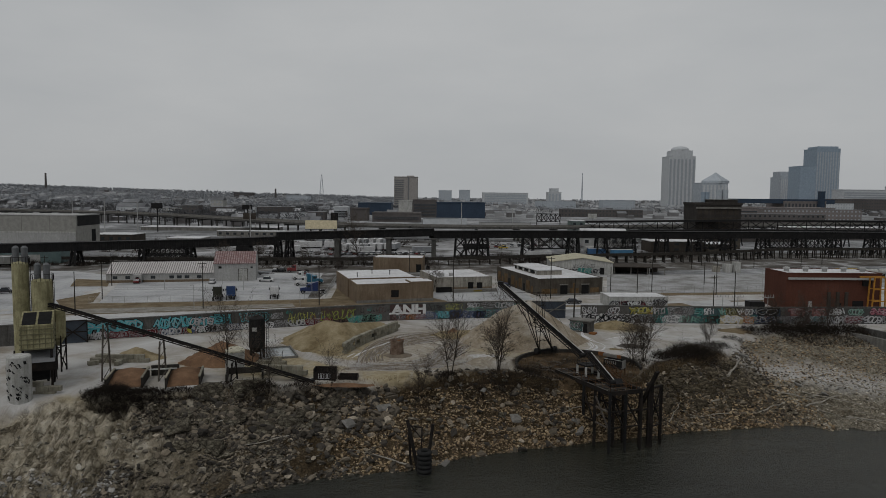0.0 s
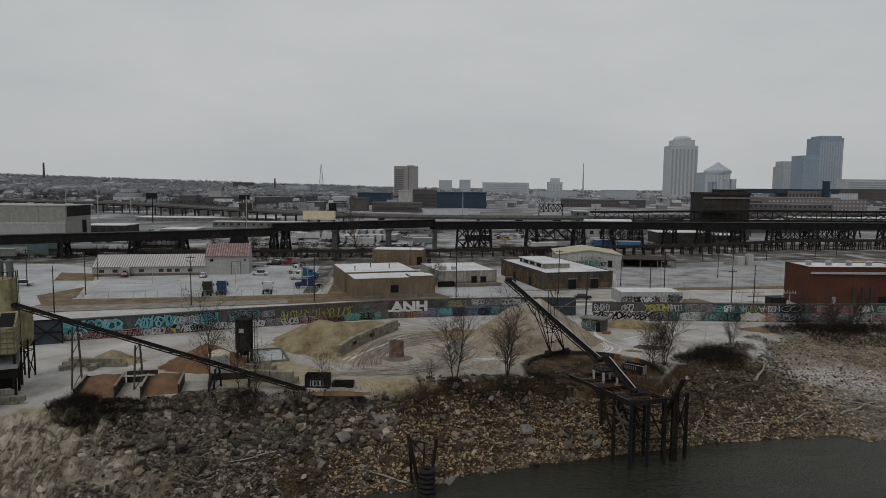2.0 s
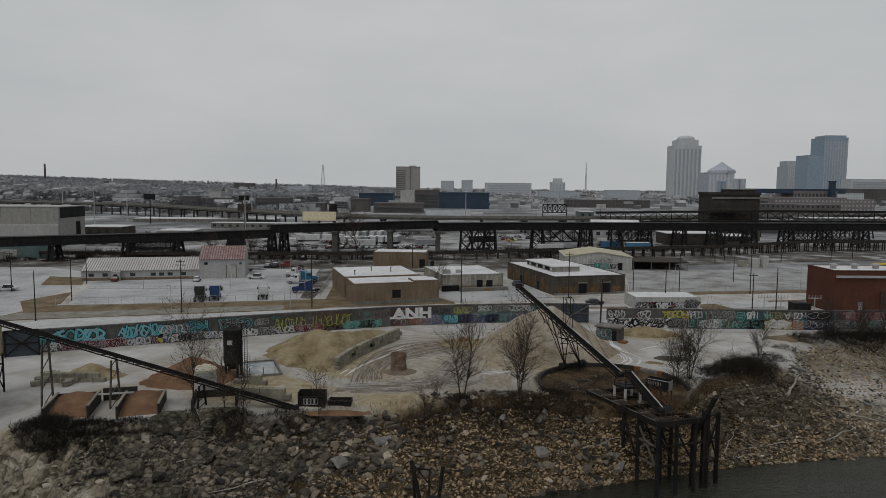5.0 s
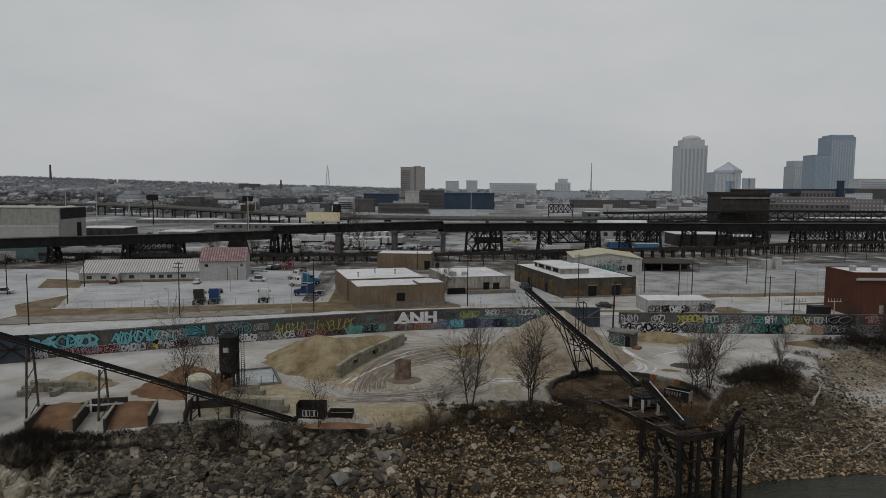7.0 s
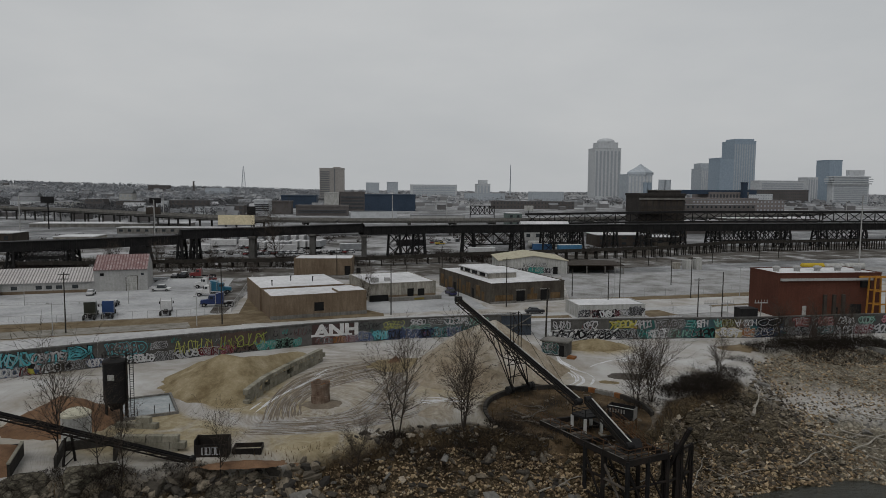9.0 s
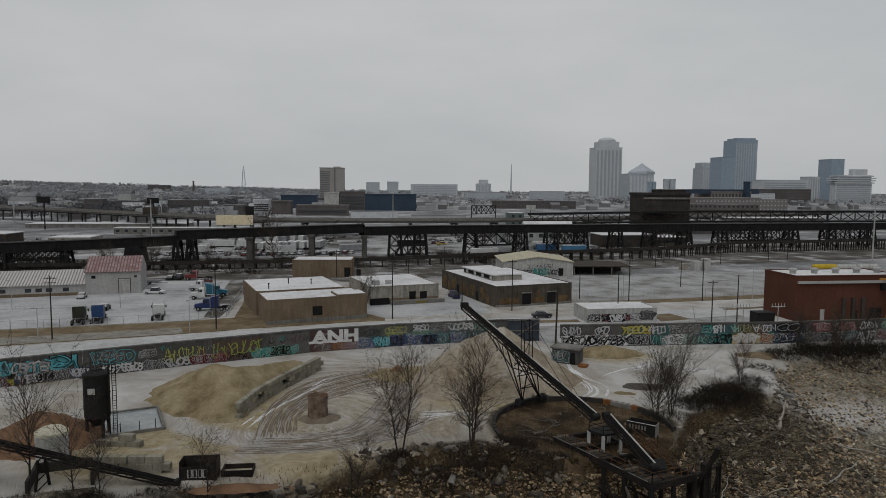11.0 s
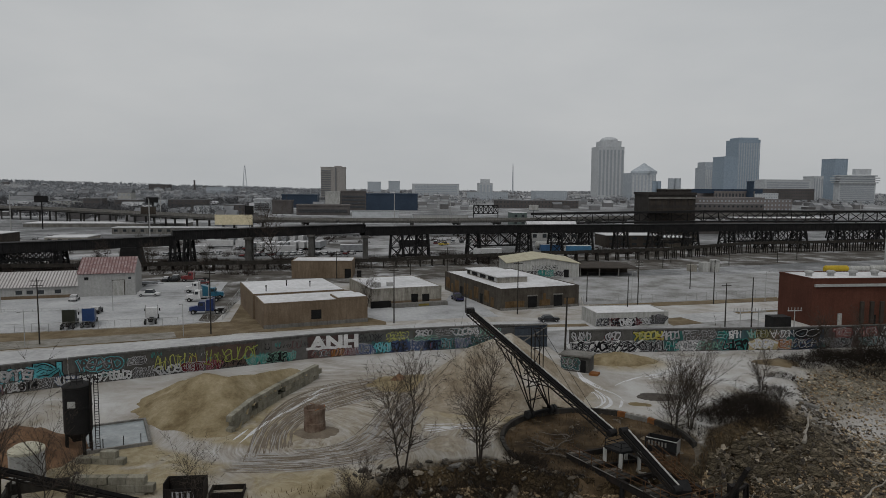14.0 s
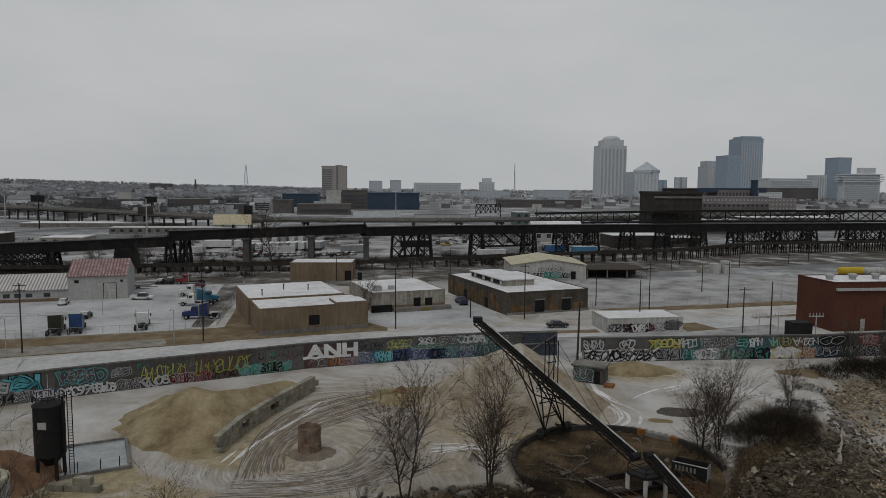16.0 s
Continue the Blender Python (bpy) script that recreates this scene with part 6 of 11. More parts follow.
boxes("step", [(2.6, -2.8, -0.1, 4.0, -1.2, 0.35)], ORANGE_RUST, hut)

# steel flood gate at the end of the wall
gate = thing("flood_gate", (27.2, 163.25, 0), "dark blue-grey steel flood gate leaf against the wall", "gate", rz=0.5)
GATEM = plain("dark_slate_paint", (0.05, 0.06, 0.075), 0.6)
boxes("leaf", [(0, -0.5, 0.1, 6.2, -0.35, 4.4)], GATEM, gate)
for k in range(9):
    boxes("stiffener", [(0.1 + k * 0.74, -0.62, 0.1, 0.2 + k * 0.74, -0.5, 4.4)], GATEM, gate)
for a, b_ in (((0.1, -0.7, 0.3), (6.1, -0.7, 3.9)), ((0, -0.7, 4.3), (6.2, -0.7, 4.3)), ((0, -0.7, 2.2), (6.2, -0.7, 2.2))):
    bm = bmesh.new()
    beam(bm, a, b_, 0.18)
    part("brace", bm, CONCRETE, gate)
gate2 = thing("flood_gate", (-75.0, 129.0, 0), "dark steel flood gate leaf against the wall", "gate", rz=22)
boxes("leaf", [(0, -0.6, 0, 5.2, -0.45, 4.6)], GATEM, gate2)
bm = bmesh.new()
for a, b_ in (((0, -0.8, 0), (0, -0.8, 4.6)), ((5.2, -0.8, 0), (5.2, -0.8, 4.6)), ((0, -0.8, 2.3), (5.2, -0.8, 2.3)), ((0, -0.8, 4.6), (5.2, -0.8, 4.6)), ((0, -0.8, 0.2), (5.2, -0.8, 4.4)), ((0, -0.8, 4.4), (5.2, -0.8, 0.2))):
    beam(bm, a, b_, 0.2)
    part("brace", bm, RUST, gate2)
    bm = bmesh.new()
bm.free()


# ---- stockpile conveyor ----
def conveyor(name, a, b, wide, truss, label, rail=True, metal=None, white=True):
    """A belt conveyor from its low end a to its head b on a lattice truss."""
    metal = metal or RUST
    root = thing(name, a, label, "conveyor")
    a0, b0 = Vector((0, 0, 0)), Vector(b) - Vector(a)
    d = b0.normalized()
    s = d.cross(Vector((0, 0, 1))).normalized()
    up = s.cross(d)
    L_ = b0.length
    bm = bmesh.new()
    beam(bm, up * 0.12, b0 + up * 0.12, wide * 0.7, 0.12)
    part("belt", bm, BELT, root, "black rubber belt")
    bm = bmesh.new()
    for off in (-1, 1):
        beam(bm, s * (off * wide / 2), b0 + s * (off * wide / 2), 0.1, 0.24)
        beam(bm, s * (off * wide / 2) - up * truss, b0 + s * (off * wide / 2) - up * truss, 0.14)
        n = max(3, int(L_ / 1.6))
        for k in range(n):
            p, q = d * (L_ * k / n), d * (L_ * (k + 1) / n)
            o = s * (off * wide / 2)
            beam(bm, p + o, q + o - up * truss, 0.08)
            beam(bm, q + o, q + o - up * truss, 0.08)
    part("truss", bm, metal, root)
    if white:
        bm = bmesh.new()
        beam(bm, s * (wide * 0.42) + up * 0.24, b0 * 0.98 + s * (wide * 0.42) + up * 0.24, 0.14, 0.1)
        part("edge_strip", bm, WHITEWALL, root, "pale snow-lined edge")
    bm = bmesh.new()
    n = int(L_ / 1.2)
    for k in range(n):
        p = d * (L_ * (k + 0.5) / n)
        tube(bm, p - s * (wide * 0.46) + up * 0.02, p + s * (wide * 0.46) + up * 0.02, 0.08, n=6)
    part("idlers", bm, BLACKSTEEL, root)
    for end in (a0, b0):
        bm = bmesh.new()
        tube(bm, end - s * wide * 0.5, end + s * wide * 0.5, 0.38, n=14)
        part("pulley", bm, BLACKSTEEL, root)
    return root, a0, b0, d, s, up


C_A, C_B = (26.6, 109.6, 3.1), (14.2, 132.2, 12.6)
cv, a0, b0, d, s, up = conveyor("stockpile_conveyor", C_A, C_B, 1.0, 0.5, "long black stockpile conveyor rising over a sand pile")
boxes("head_box", [(b0.x - 0.55, b0.y - 0.45, b0.z - 0.3, b0.x + 0.55, b0.y + 0.45, b0.z + 0.45)], BLACKSTEEL, cv)
mid = b0 * 0.5
wheel_c = Vector((22.6, 124.9, 0.5)) - Vector(C_A)
bm = bmesh.new()
for off in (-1.0, 1.0):
    foot = wheel_c + s * off * 1.6
    for t in (0.42, 0.5, 0.58, 0.66):
        beam(bm, foot, b0 * t + s * off * 0.75 - up * 0.5, 0.13)
    beam(bm, b0 * 0.36 + s * off * 0.75 - up * 0.5, b0 * 0.52 + s * off * 0.75 - up * 2.2, 0.11)
    beam(bm, b0 * 0.52 + s * off * 0.75 - up * 2.2, b0 * 0.74 + s * off * 0.75 - up * 0.5, 0.11)
    for t in (0.4, 0.48, 0.62, 0.7):
        beam(bm, b0 * t + s * off * 0.75 - up * 0.5, b0 * (t * 0.6 + 0.55 * 0.4) + s * off * 0.75 - up * 1.7, 0.08)
for t in (0.25, 0.5, 0.75):
    p = wheel_c.lerp(b0 * 0.55, t)
    beam(bm, p - s * (1.6 - 0.8 * t), p + s * (1.6 - 0.8 * t), 0.1)
    beam(bm, p - s * (1.6 - 0.8 * t), wheel_c.lerp(b0 * 0.64, t) + s * (1.6 - 0.8 * t), 0.08)
part("support_frame", bm, RUST, cv, "rusty lattice support frame")
bm = bmesh.new()
beam(bm, wheel_c - s * 2.4, wheel_c + s * 2.4, 0.4)
axle = part("axle", bm, BLACKSTEEL, cv)
for off in (-2.3, -1.7, 1.7, 2.3):
    bm = bmesh.new()
    c_ = wheel_c + s * off
    tube(bm, c_ - s * 0.2, c_ + s * 0.2, 0.55, n=16)
    part("wheel", bm, RUBBER, axle)
m0 = b0 * 0.47
bars = [(m0 + s * ox + d * oy, m0 + s * ox + Vector((0, 0, 5.0)) + d * oy, 0.1, "mast_post") for ox in (-0.7, 0.7) for oy in (-0.35, 0.35)]
bars += [(m0 - s * 0.7 + Vector((0, 0, z)), m0 + s * 0.7 + Vector((0, 0, z)), 0.1, "mast_rung") for z in (0.2, 2.5, 5.0)]
bars += [(m0 - s * 0.7 + Vector((0, 0, 0.2)), m0 + s * 0.7 + Vector((0, 0, 2.5)), 0.06, "mast_brace"), (m0 + s * 0.7 + Vector((0, 0, 2.5)), m0 - s * 0.7 + Vector((0, 0, 5.0)), 0.06, "mast_brace")]
for p, q, w, nm in bars:
    bm = bmesh.new()
    beam(bm, p, q, w)
    part(nm, bm, RUST, cv)
bm = bmesh.new()
for t in (0.12, 0.85):
    for off in (-0.7, 0.7):
        beam(bm, m0 + s * off + Vector((0, 0, 5)), b0 * t + s * off, 0.035)
part("stay_cable", bm, RUST, cv)

# ---- round sunken pit wall ----
pit = thing("round_pit_wall", (PIT[0], PIT[1], 0), "round concrete pit wall full of dry weeds", "pit wall")
N_ = 40
for k in range(N_):
    a = math.radians(-12 + 214 * k / N_)
    e = math.radians(-12 + 214 * (k + 1) / N_)
    bm = bmesh.new()
    r0, r1 = PIT[2] - 0.2, PIT[2] + 0.25
    prism(bm, [(r0 * math.cos(a), r0 * math.sin(a)), (r1 * math.cos(a), r1 * math.sin(a)), (r1 * math.cos(e), r1 * math.sin(e)), (r0 * math.cos(e), r0 * math.sin(e))], -3.0, 0.12 if k in (9, 10, 11) else 0.28 - 0.06 * max(0, k - 33))
    part("segment", bm, ORANGE_RUST if k in (8, 12) else CONCRETE if k in (9, 10, 11) else DARKWALL, pit)

# leaf litter and rusty soil on the pit floor
LITTER = mottled("rusty_leaf_litter", [(0.34, (0.016, 0.012, 0.008)), (0.46, (0.04, 0.028, 0.016)), (0.58, (0.08, 0.055, 0.031)), (0.75, (0.13, 0.1, 0.065))], 0.22, 7, 0.95, relief=0.6)
verts, faces = [], []
RINGS, SPOKES = 16, 64
for i in range(RINGS + 1):
    for j in range(SPOKES):
        r_, a = (PIT[2] - 0.25) * i / RINGS, 2 * math.pi * j / SPOKES
        x, y = PIT[0] + r_ * math.cos(a), PIT[1] + r_ * math.sin(a)
        verts.append((x - PIT[0], y - PIT[1], height(x, y) + 0.05 + 0.08 * fractal(x, y, 0.9, 2)))
for i in range(RINGS):
    for j in range(SPOKES):
        quad = (i * SPOKES + j, i * SPOKES + (j + 1) % SPOKES, (i + 1) * SPOKES + (j + 1) % SPOKES, (i + 1) * SPOKES + j)
        if all(bank_share(verts[k][0] + PIT[0], verts[k][1] + PIT[1]) < 0.25 for k in quad):
            faces.append(quad if i else quad[1:])
raw_mesh("soil_floor", verts, faces, LITTER, pit, smooth=True)

# ---- loading dock on piles ----
DK = [Vector((22.4, 111.9, 0)), Vector((28.7, 98.0, 0)), Vector((34.2, 99.9, 0)), Vector((28.2, 113.4, 0))]
dock = thing("river_dock", (30, 104, 0), "derelict steel and timber river dock on piles", "dock")
D0 = Vector((30, 104, 0))
P = [p - D0 for p in DK]
bm = bmesh.new()
for a, b_ in ((0, 1), (1, 2), (2, 3), (3, 0)):
    beam(bm, P[a] + Vector((0, 0, -0.35)), P[b_] + Vector((0, 0, -0.35)), 0.4, 0.7)
for t in (0.25, 0.5, 0.75):
    beam(bm, P[0].lerp(P[1], t) + Vector((0, 0, -0.4)), P[3].lerp(P[2], t) + Vector((0, 0, -0.4)), 0.3, 0.5)
part("frame", bm, RUST, dock)
for k in range(22):
    t = (k + 0.5) / 22
    if k in (6, 7, 12, 13, 14):
        continue
    bm = bmesh.new()
    beam(bm, P[0].lerp(P[1], t) + Vector((0, 0, 0.05)), P[0].lerp(P[1], t).lerp(P[3].lerp(P[2], t), 0.30 if k % 3 else 0.26) + Vector((0, 0, 0.05)), 0.52, 0.12)
    part("plank", bm, TIMBER if k % 4 == 0 else DARKWOOD, dock)
for k in range(7):
    bm = bmesh.new()
    t = 0.72 + 0.04 * k
    beam(bm, P[0].lerp(P[1], t).lerp(P[3].lerp(P[2], t), 0.32) + Vector((0, 0, 0.05)), P[0].lerp(P[1], t).lerp(P[3].lerp(P[2], t), 0.62) + Vector((0, 0, 0.05)), 0.5, 0.12)
    part("plank", bm, DARKWOOD, dock)
bm = bmesh.new()
for a, b_ in ((0, 1), (1, 2)):
    n = 8 if a == 0 else 6
    for k in range(n + 1):
        p = P[a].lerp(P[b_], k / n)
        beam(bm, p, p + Vector((0, 0, 1.1)), 0.07)
    for z in (0.55, 1.1):
        beam(bm, P[a] + Vector((0, 0, z)), P[b_] + Vector((0, 0, z)), 0.06)
part("railing", bm, RUSTRAIL, dock, "rusty pipe railing")
bm = bmesh.new()
for t0, t1 in ((0.0, 0.22), (0.27, 0.5), (0.62, 0.74), (0.8, 0.97)):
    beam(bm, P[0].lerp(P[1], t0) + Vector((-0.12, 0, 0.04)), P[0].lerp(P[1], t1) + Vector((-0.12, 0, 0.04)), 0.09, 0.06)
part("snow_edge", bm, CONCRETE, dock, "thin grey slush along the dock edge")
piles = [P[0].lerp(P[1], t) for t in (0.15, 0.35, 0.55, 0.75, 1.0)] + [P[1].lerp(P[2], t) for t in (0.5, 1.0)] + [P[3].lerp(P[2], t) for t in (0.2, 0.45, 0.7)] + [P[0].lerp(P[1], t).lerp(P[3].lerp(P[2], t), 0.5) for t in (0.3, 0.55, 0.8)]
for k, p in enumerate(piles):
    bm = bmesh.new()
    tube(bm, (p.x, p.y, -13), (p.x, p.y, -0.2), 0.28, 0.25, n=10)
    part("dock_post", bm, BLACKSTEEL if k % 3 else RUST, dock)
for k in range(len(piles) - 1):
    a, b_ = piles[k], piles[k + 1]
    if (a - b_).length < 6:
        for za, zb in ((-1.5, -6.5), (-6.0, -6.0), (-3.4, -3.4)):
            bm = bmesh.new()
            beam(bm, a + Vector((0, 0, za)), b_ + Vector((0, 0, zb)), 0.21)
            part("brace", bm, RUST if k % 3 else TIMBER, dock)
# outer mooring piles
for x, y, zt, w, lean in ((36.0, 101.0, 0.6, 0.85, 0.0), (38.2, 102.4, 0.0, 0.45, 0.0), (34.6, 101.8, -1.0, 0.4, 0.0)):
    mp_ = thing("mooring_pile", (x, y, -12), "tall rusty sheet steel mooring pile in the river", "pile", "mooring piles")
    bm = bmesh.new()
    for k in range(3):
        quad_box(bm, -w / 2 + k * w / 3, -w / 2 + (0.12 if k % 2 else 0), 0, -w / 2 + (k + 1) * w / 3 - 0.02, w / 2 - (0.12 if k % 2 else 0), zt + 12)
    part("sheet", bm, RUST, mp_)
lp = thing("leaning_beam", (35.2, 100.6, -4.5), "broken dark beam leaning on the mooring pile", "beam")
bm = bmesh.new()
beam(bm, (-0.9, 1.4, 0), (1.3, -1.2, 7.4), 0.9, 0.35)
part("beam_body", bm, RUST, lp)
for za, zb, w in ((-0.3, -0.2, 0.28), (-3.6, -3.4, 0.2), (-6.8, -6.6, 0.2)):
    bm = bmesh.new()
    beam(bm, P[2] + Vector((0, 0, za)), Vector((38.2, 102.4, zb)) - D0, w)
    part("outrigger", bm, RUST, dock)
bm = bmesh.new()
beam(bm, Vector((36.0, 101.0, -6.6)) - D0, Vector((38.2, 102.4, -0.4)) - D0, 0.16)
beam(bm, Vector((36.0, 101.0, -0.4)) - D0, Vector((38.2, 102.4, -6.6)) - D0, 0.16)
part("brace", bm, RUST, dock)
# access stair in orange rusty steel beside the chute
stair = thing("access_stair", (29.6, 106.4, 1.6), "narrow orange rusty access stair beside the chute", "stair")
bm = bmesh.new()
for off in (-0.35, 0.35):
    beam(bm, (off, 0, 0.6), (2.6 + off, -5.6, -1.4), 0.08, 0.18)
    beam(bm, (off, 0, 1.6), (2.6 + off, -5.6, -0.4), 0.06)
    for k in range(6):
        t = k / 5
        beam(bm, (2.6 * t + off, -5.6 * t, 0.6 - 2.0 * t), (2.6 * t + off, -5.6 * t, 1.6 - 2.0 * t), 0.05)
part("stringer", bm, RUSTRAIL, stair)
for k in range(12):
    t = (k + 0.5) / 12
    boxes("tread", [(2.6 * t - 0.35, -5.6 * t - 0.12, 0.55 - 2.0 * t, 2.6 * t + 0.35, -5.6 * t + 0.12, 0.6 - 2.0 * t)], RUSTRAIL, stair)
bm = bmesh.new()
for t in (0.15, 0.55, 0.95):
    for off in (-0.3, 0.3):
        beam(bm, (2.6 * t + off, -5.6 * t, 0.5 - 2.0 * t), (2.6 * t + off, -5.6 * t, -1.8), 0.09)
part("prop", bm, RUST, stair)
# loading chute conveyor down to the dock
conveyor("dock_conveyor", (29.3, 99.2, 1.2), (27.3, 107.9, 3.9), 0.85, 0.4, "short dark conveyor down onto the dock")
hop = thing("dock_hopper", (30.6, 100.6, 0.1), "dark steel hopper at the dock end", "hopper")
bm = bmesh.new()
prism(bm, [(-0.7, -0.5), (0.7, -0.5), (0.7, 0.5), (-0.7, 0.5)], 0, [0.5, 0.5, 1.2, 1.2])
part("body", bm, BLACKSTEEL, hop)
plat = thing("transfer_platform", (30.4, 112.0, 0), "raised transfer platform on white posts", "platform")
for px_, py_ in ((-4.7, -2.9), (-3.6, -4.7), (-1.3, -4.1), (-1.8, -1.6)):
    bm = bmesh.new()
    beam(bm, (px_, py_, -0.6), (px_, py_, 1.6), 0.32)
    part("post", bm, WHITEWALL, plat)
bm = bmesh.new()
for a, b_ in (((-4.7, -2.9), (-3.6, -4.7)), ((-3.6, -4.7), (-1.3, -4.1)), ((-1.3, -4.1), (-1.8, -1.6)), ((-1.8, -1.6), (-4.7, -2.9))):
    beam(bm, (*a, 1.7), (*b_, 1.7), 0.25)
    beam(bm, (*a, 2.2), (*b_, 2.2), 0.07)
    beam(bm, (*a, 2.7), (*b_, 2.7), 0.07)
    beam(bm, (*a, 1.7), (*a, 2.7), 0.08)
prism(bm, [(-4.7, -2.9), (-3.6, -4.7), (-1.3, -4.1), (-1.8, -1.6)], 1.72, 1.8)
part("frame", bm, BLACKSTEEL, plat)
box2 = thing("feed_hopper", (32.0, 108.6, 0.7), "dark feed hopper box with snow-lined top edges", "hopper", rz=-40)
boxes("side", [(-1.7, -0.8, 0.9, 1.7, -0.72, 2.0)], BLACKSTEEL, box2)
boxes("side", [(-1.7, 0.72, 0.6, 1.7, 0.8, 2.0)], BLACKSTEEL, box2)
boxes("end", [(-1.7, -0.72, 0.6, -1.62, 0.72, 2.0)], RUST, box2)
boxes("end", [(1.62, -0.72, 0.6, 1.7, 0.72, 2.0)], CONCRETE, box2, "pale dented end plate")
boxes("floor_plate", [(-1.7, -0.72, 0.5, 1.7, 0.72, 0.6)], RUST, box2)
boxes("snow_edge", [(-1.6, -0.82, 2.0, 1.7, -0.7, 2.05)], WHITEWALL, box2)
for k in range(6):
    boxes("lettering", [(-1.35 + 0.36 * k, -0.83, 1.25, -1.17 + 0.36 * k, -0.8, 1.75)], CONCRETE, box2)
for x in (-1.6, 0, 1.6):
    bm = bmesh.new()
    beam(bm, (x, -1.3, -2.6), (x, -0.6, 0.6), 0.16)
    beam(bm, (x, 1.0, -1.2), (x, 0.6, 0.6), 0.16)
    part("leg", bm, RUSTRAIL, box2, "orange rusty leg")
bm = bmesh.new()
beam(bm, (-1.9, -1.1, -1), (1.9, -1.1, -1), 0.12)
beam(bm, (-1.9, -1.2, -2), (1.9, -0.8, 0.4), 0.12)
beam(bm, (-1.9, -0.8, 0.4), (1.9, -1.2, -2), 0.12)
part("brace", bm, RUSTRAIL, box2, "orange rusty brace")

# ---- fender pile with stacked tyres ----
fp = thing("tyre_fender", (-0.4, 89.7, -10.6), "stack of old tyres round a fender pile", "fender")
for k in range(6):
    bm = bmesh.new()
    R0, r0 = 0.82, 0.34
    rings = []
    for i in range(24):
        a = 2 * math.pi * i / 24
        rings.append([bm.verts.new(((R0 + r0 * math.cos(b_)) * math.cos(a), (R0 + r0 * math.cos(b_)) * math.sin(a), 0.4 + 0.66 * k + r0 * math.sin(b_))) for b_ in (2 * math.pi * j / 8 for j in range(8))])
    for i in range(24):
        for j in range(8):
            bm.faces.new((rings[i][j], rings[(i + 1) % 24][j], rings[(i + 1) % 24][(j + 1) % 8], rings[i][(j + 1) % 8]))
    part("tyre", bm, RUBBER, fp, smooth=True)
for a, b_, r in (((0, 0, -2), (1.2, 1.0, 7.6), 0.24), ((-0.3, 0, -2), (-2.6, 1.6, 8.0), 0.26), ((-2.0, 1.4, 0.4), (-2.4, 1.6, 7.2), 0.18), ((-0.5, 0.6, 3), (-0.4, 1.2, 7.0), 0.12)):
    bm = bmesh.new()
    tube(bm, a, b_, r, n=10)
    part("post", bm, RUST, fp)
bm = bmesh.new()
beam(bm, (-2.5, 1.5, 7.2), (-0.3, 1.2, 7.0), 0.16)
beam(bm, (-2.6, 1.6, 7.8), (0.0, 0.6, 5.0), 0.14)
part("brace", bm, RUST, fp)

# ---- batching plant ----
plant = thing("batching_plant", (-61.0, 98.0, 0), "cream batching plant hopper on a dark steel base", "plant", rz=26)
RIBPAINT = plain("stained_cream_rib", (0.15, 0.14, 0.085), 0.7)
bm = bmesh.new()
prism(bm, [(-2.2, -2.4), (2.2, -2.4), (2.2, 2.4), (-2.2, 2.4)], 6.4, 9.9)
part("bin_body", bm, CREAM, plant)
for k in range(5):
    boxes("rib", [(-2.32, -2.52, 6.5 + 0.75 * k, 2.32, 2.52, 6.64 + 0.75 * k)], RIBPAINT, plant)
for k in range(6):
    boxes("stiffener", [(-2.1 + 0.8 * k, -2.47, 6.4, -2.0 + 0.8 * k, -2.4, 9.9)], RIBPAINT, plant)
bm = bmesh.new()
prism(bm, [(-2.2, -2.4), (2.2, -2.4), (2.2, 2.4), (-2.2, 2.4)], 9.95, [10.2, 10.2, 11.7, 11.7])
part("bin_hood", bm, CREAM, plant)
# black sheets on the hood stand in for shade in open hatches
for x0 in (-1.95, 0.15):
    bm = bmesh.new()
    v = [bm.verts.new(p) for p in ((x0, -2.25, 10.3), (x0 + 1.8, -2.25, 10.3), (x0 + 1.8, 1.7, 11.55), (x0, 1.7, 11.55))]
    bm.faces.new(v)
    r = bmesh.ops.extrude_face_region(bm, geom=bm.faces[:])
    bmesh.ops.translate(bm, verts=[e for e in r["geom"] if isinstance(e, bmesh.types.BMVert)], vec=(0, 0, 0.05))
    part("opening", bm, DARKHOLE, plant, "black sheet standing in for a shaded open hatch")
bm = bmesh.new()
prism(bm, [(-2.0, -3.4), (2.4, -3.4), (2.2, 2.2), (-2.0, 2.2)], 4.6, [4.6, 4.6, 6.4, 6.4])
part("canopy", bm, plain("grey_sheet", (0.16, 0.165, 0.17), 0.6), plant)
boxes("screen", [(-1.9, -3.35, 3.3, 2.3, -3.25, 4.6)], RUST, plant)
boxes("mixer", [(-1.6, -2.2, 1.6, 1.6, 1.6, 3.6)], DARKHOLE, plant)
for x, y in ((-1.9, -2.1), (1.9, -2.1), (-1.9, 2.1), (1.9, 2.1)):
    bm = bmesh.new()
    beam(bm, (x, y, -0.2), (x, y, 6.4), 0.35)
    part("leg", bm, RUST, plant)
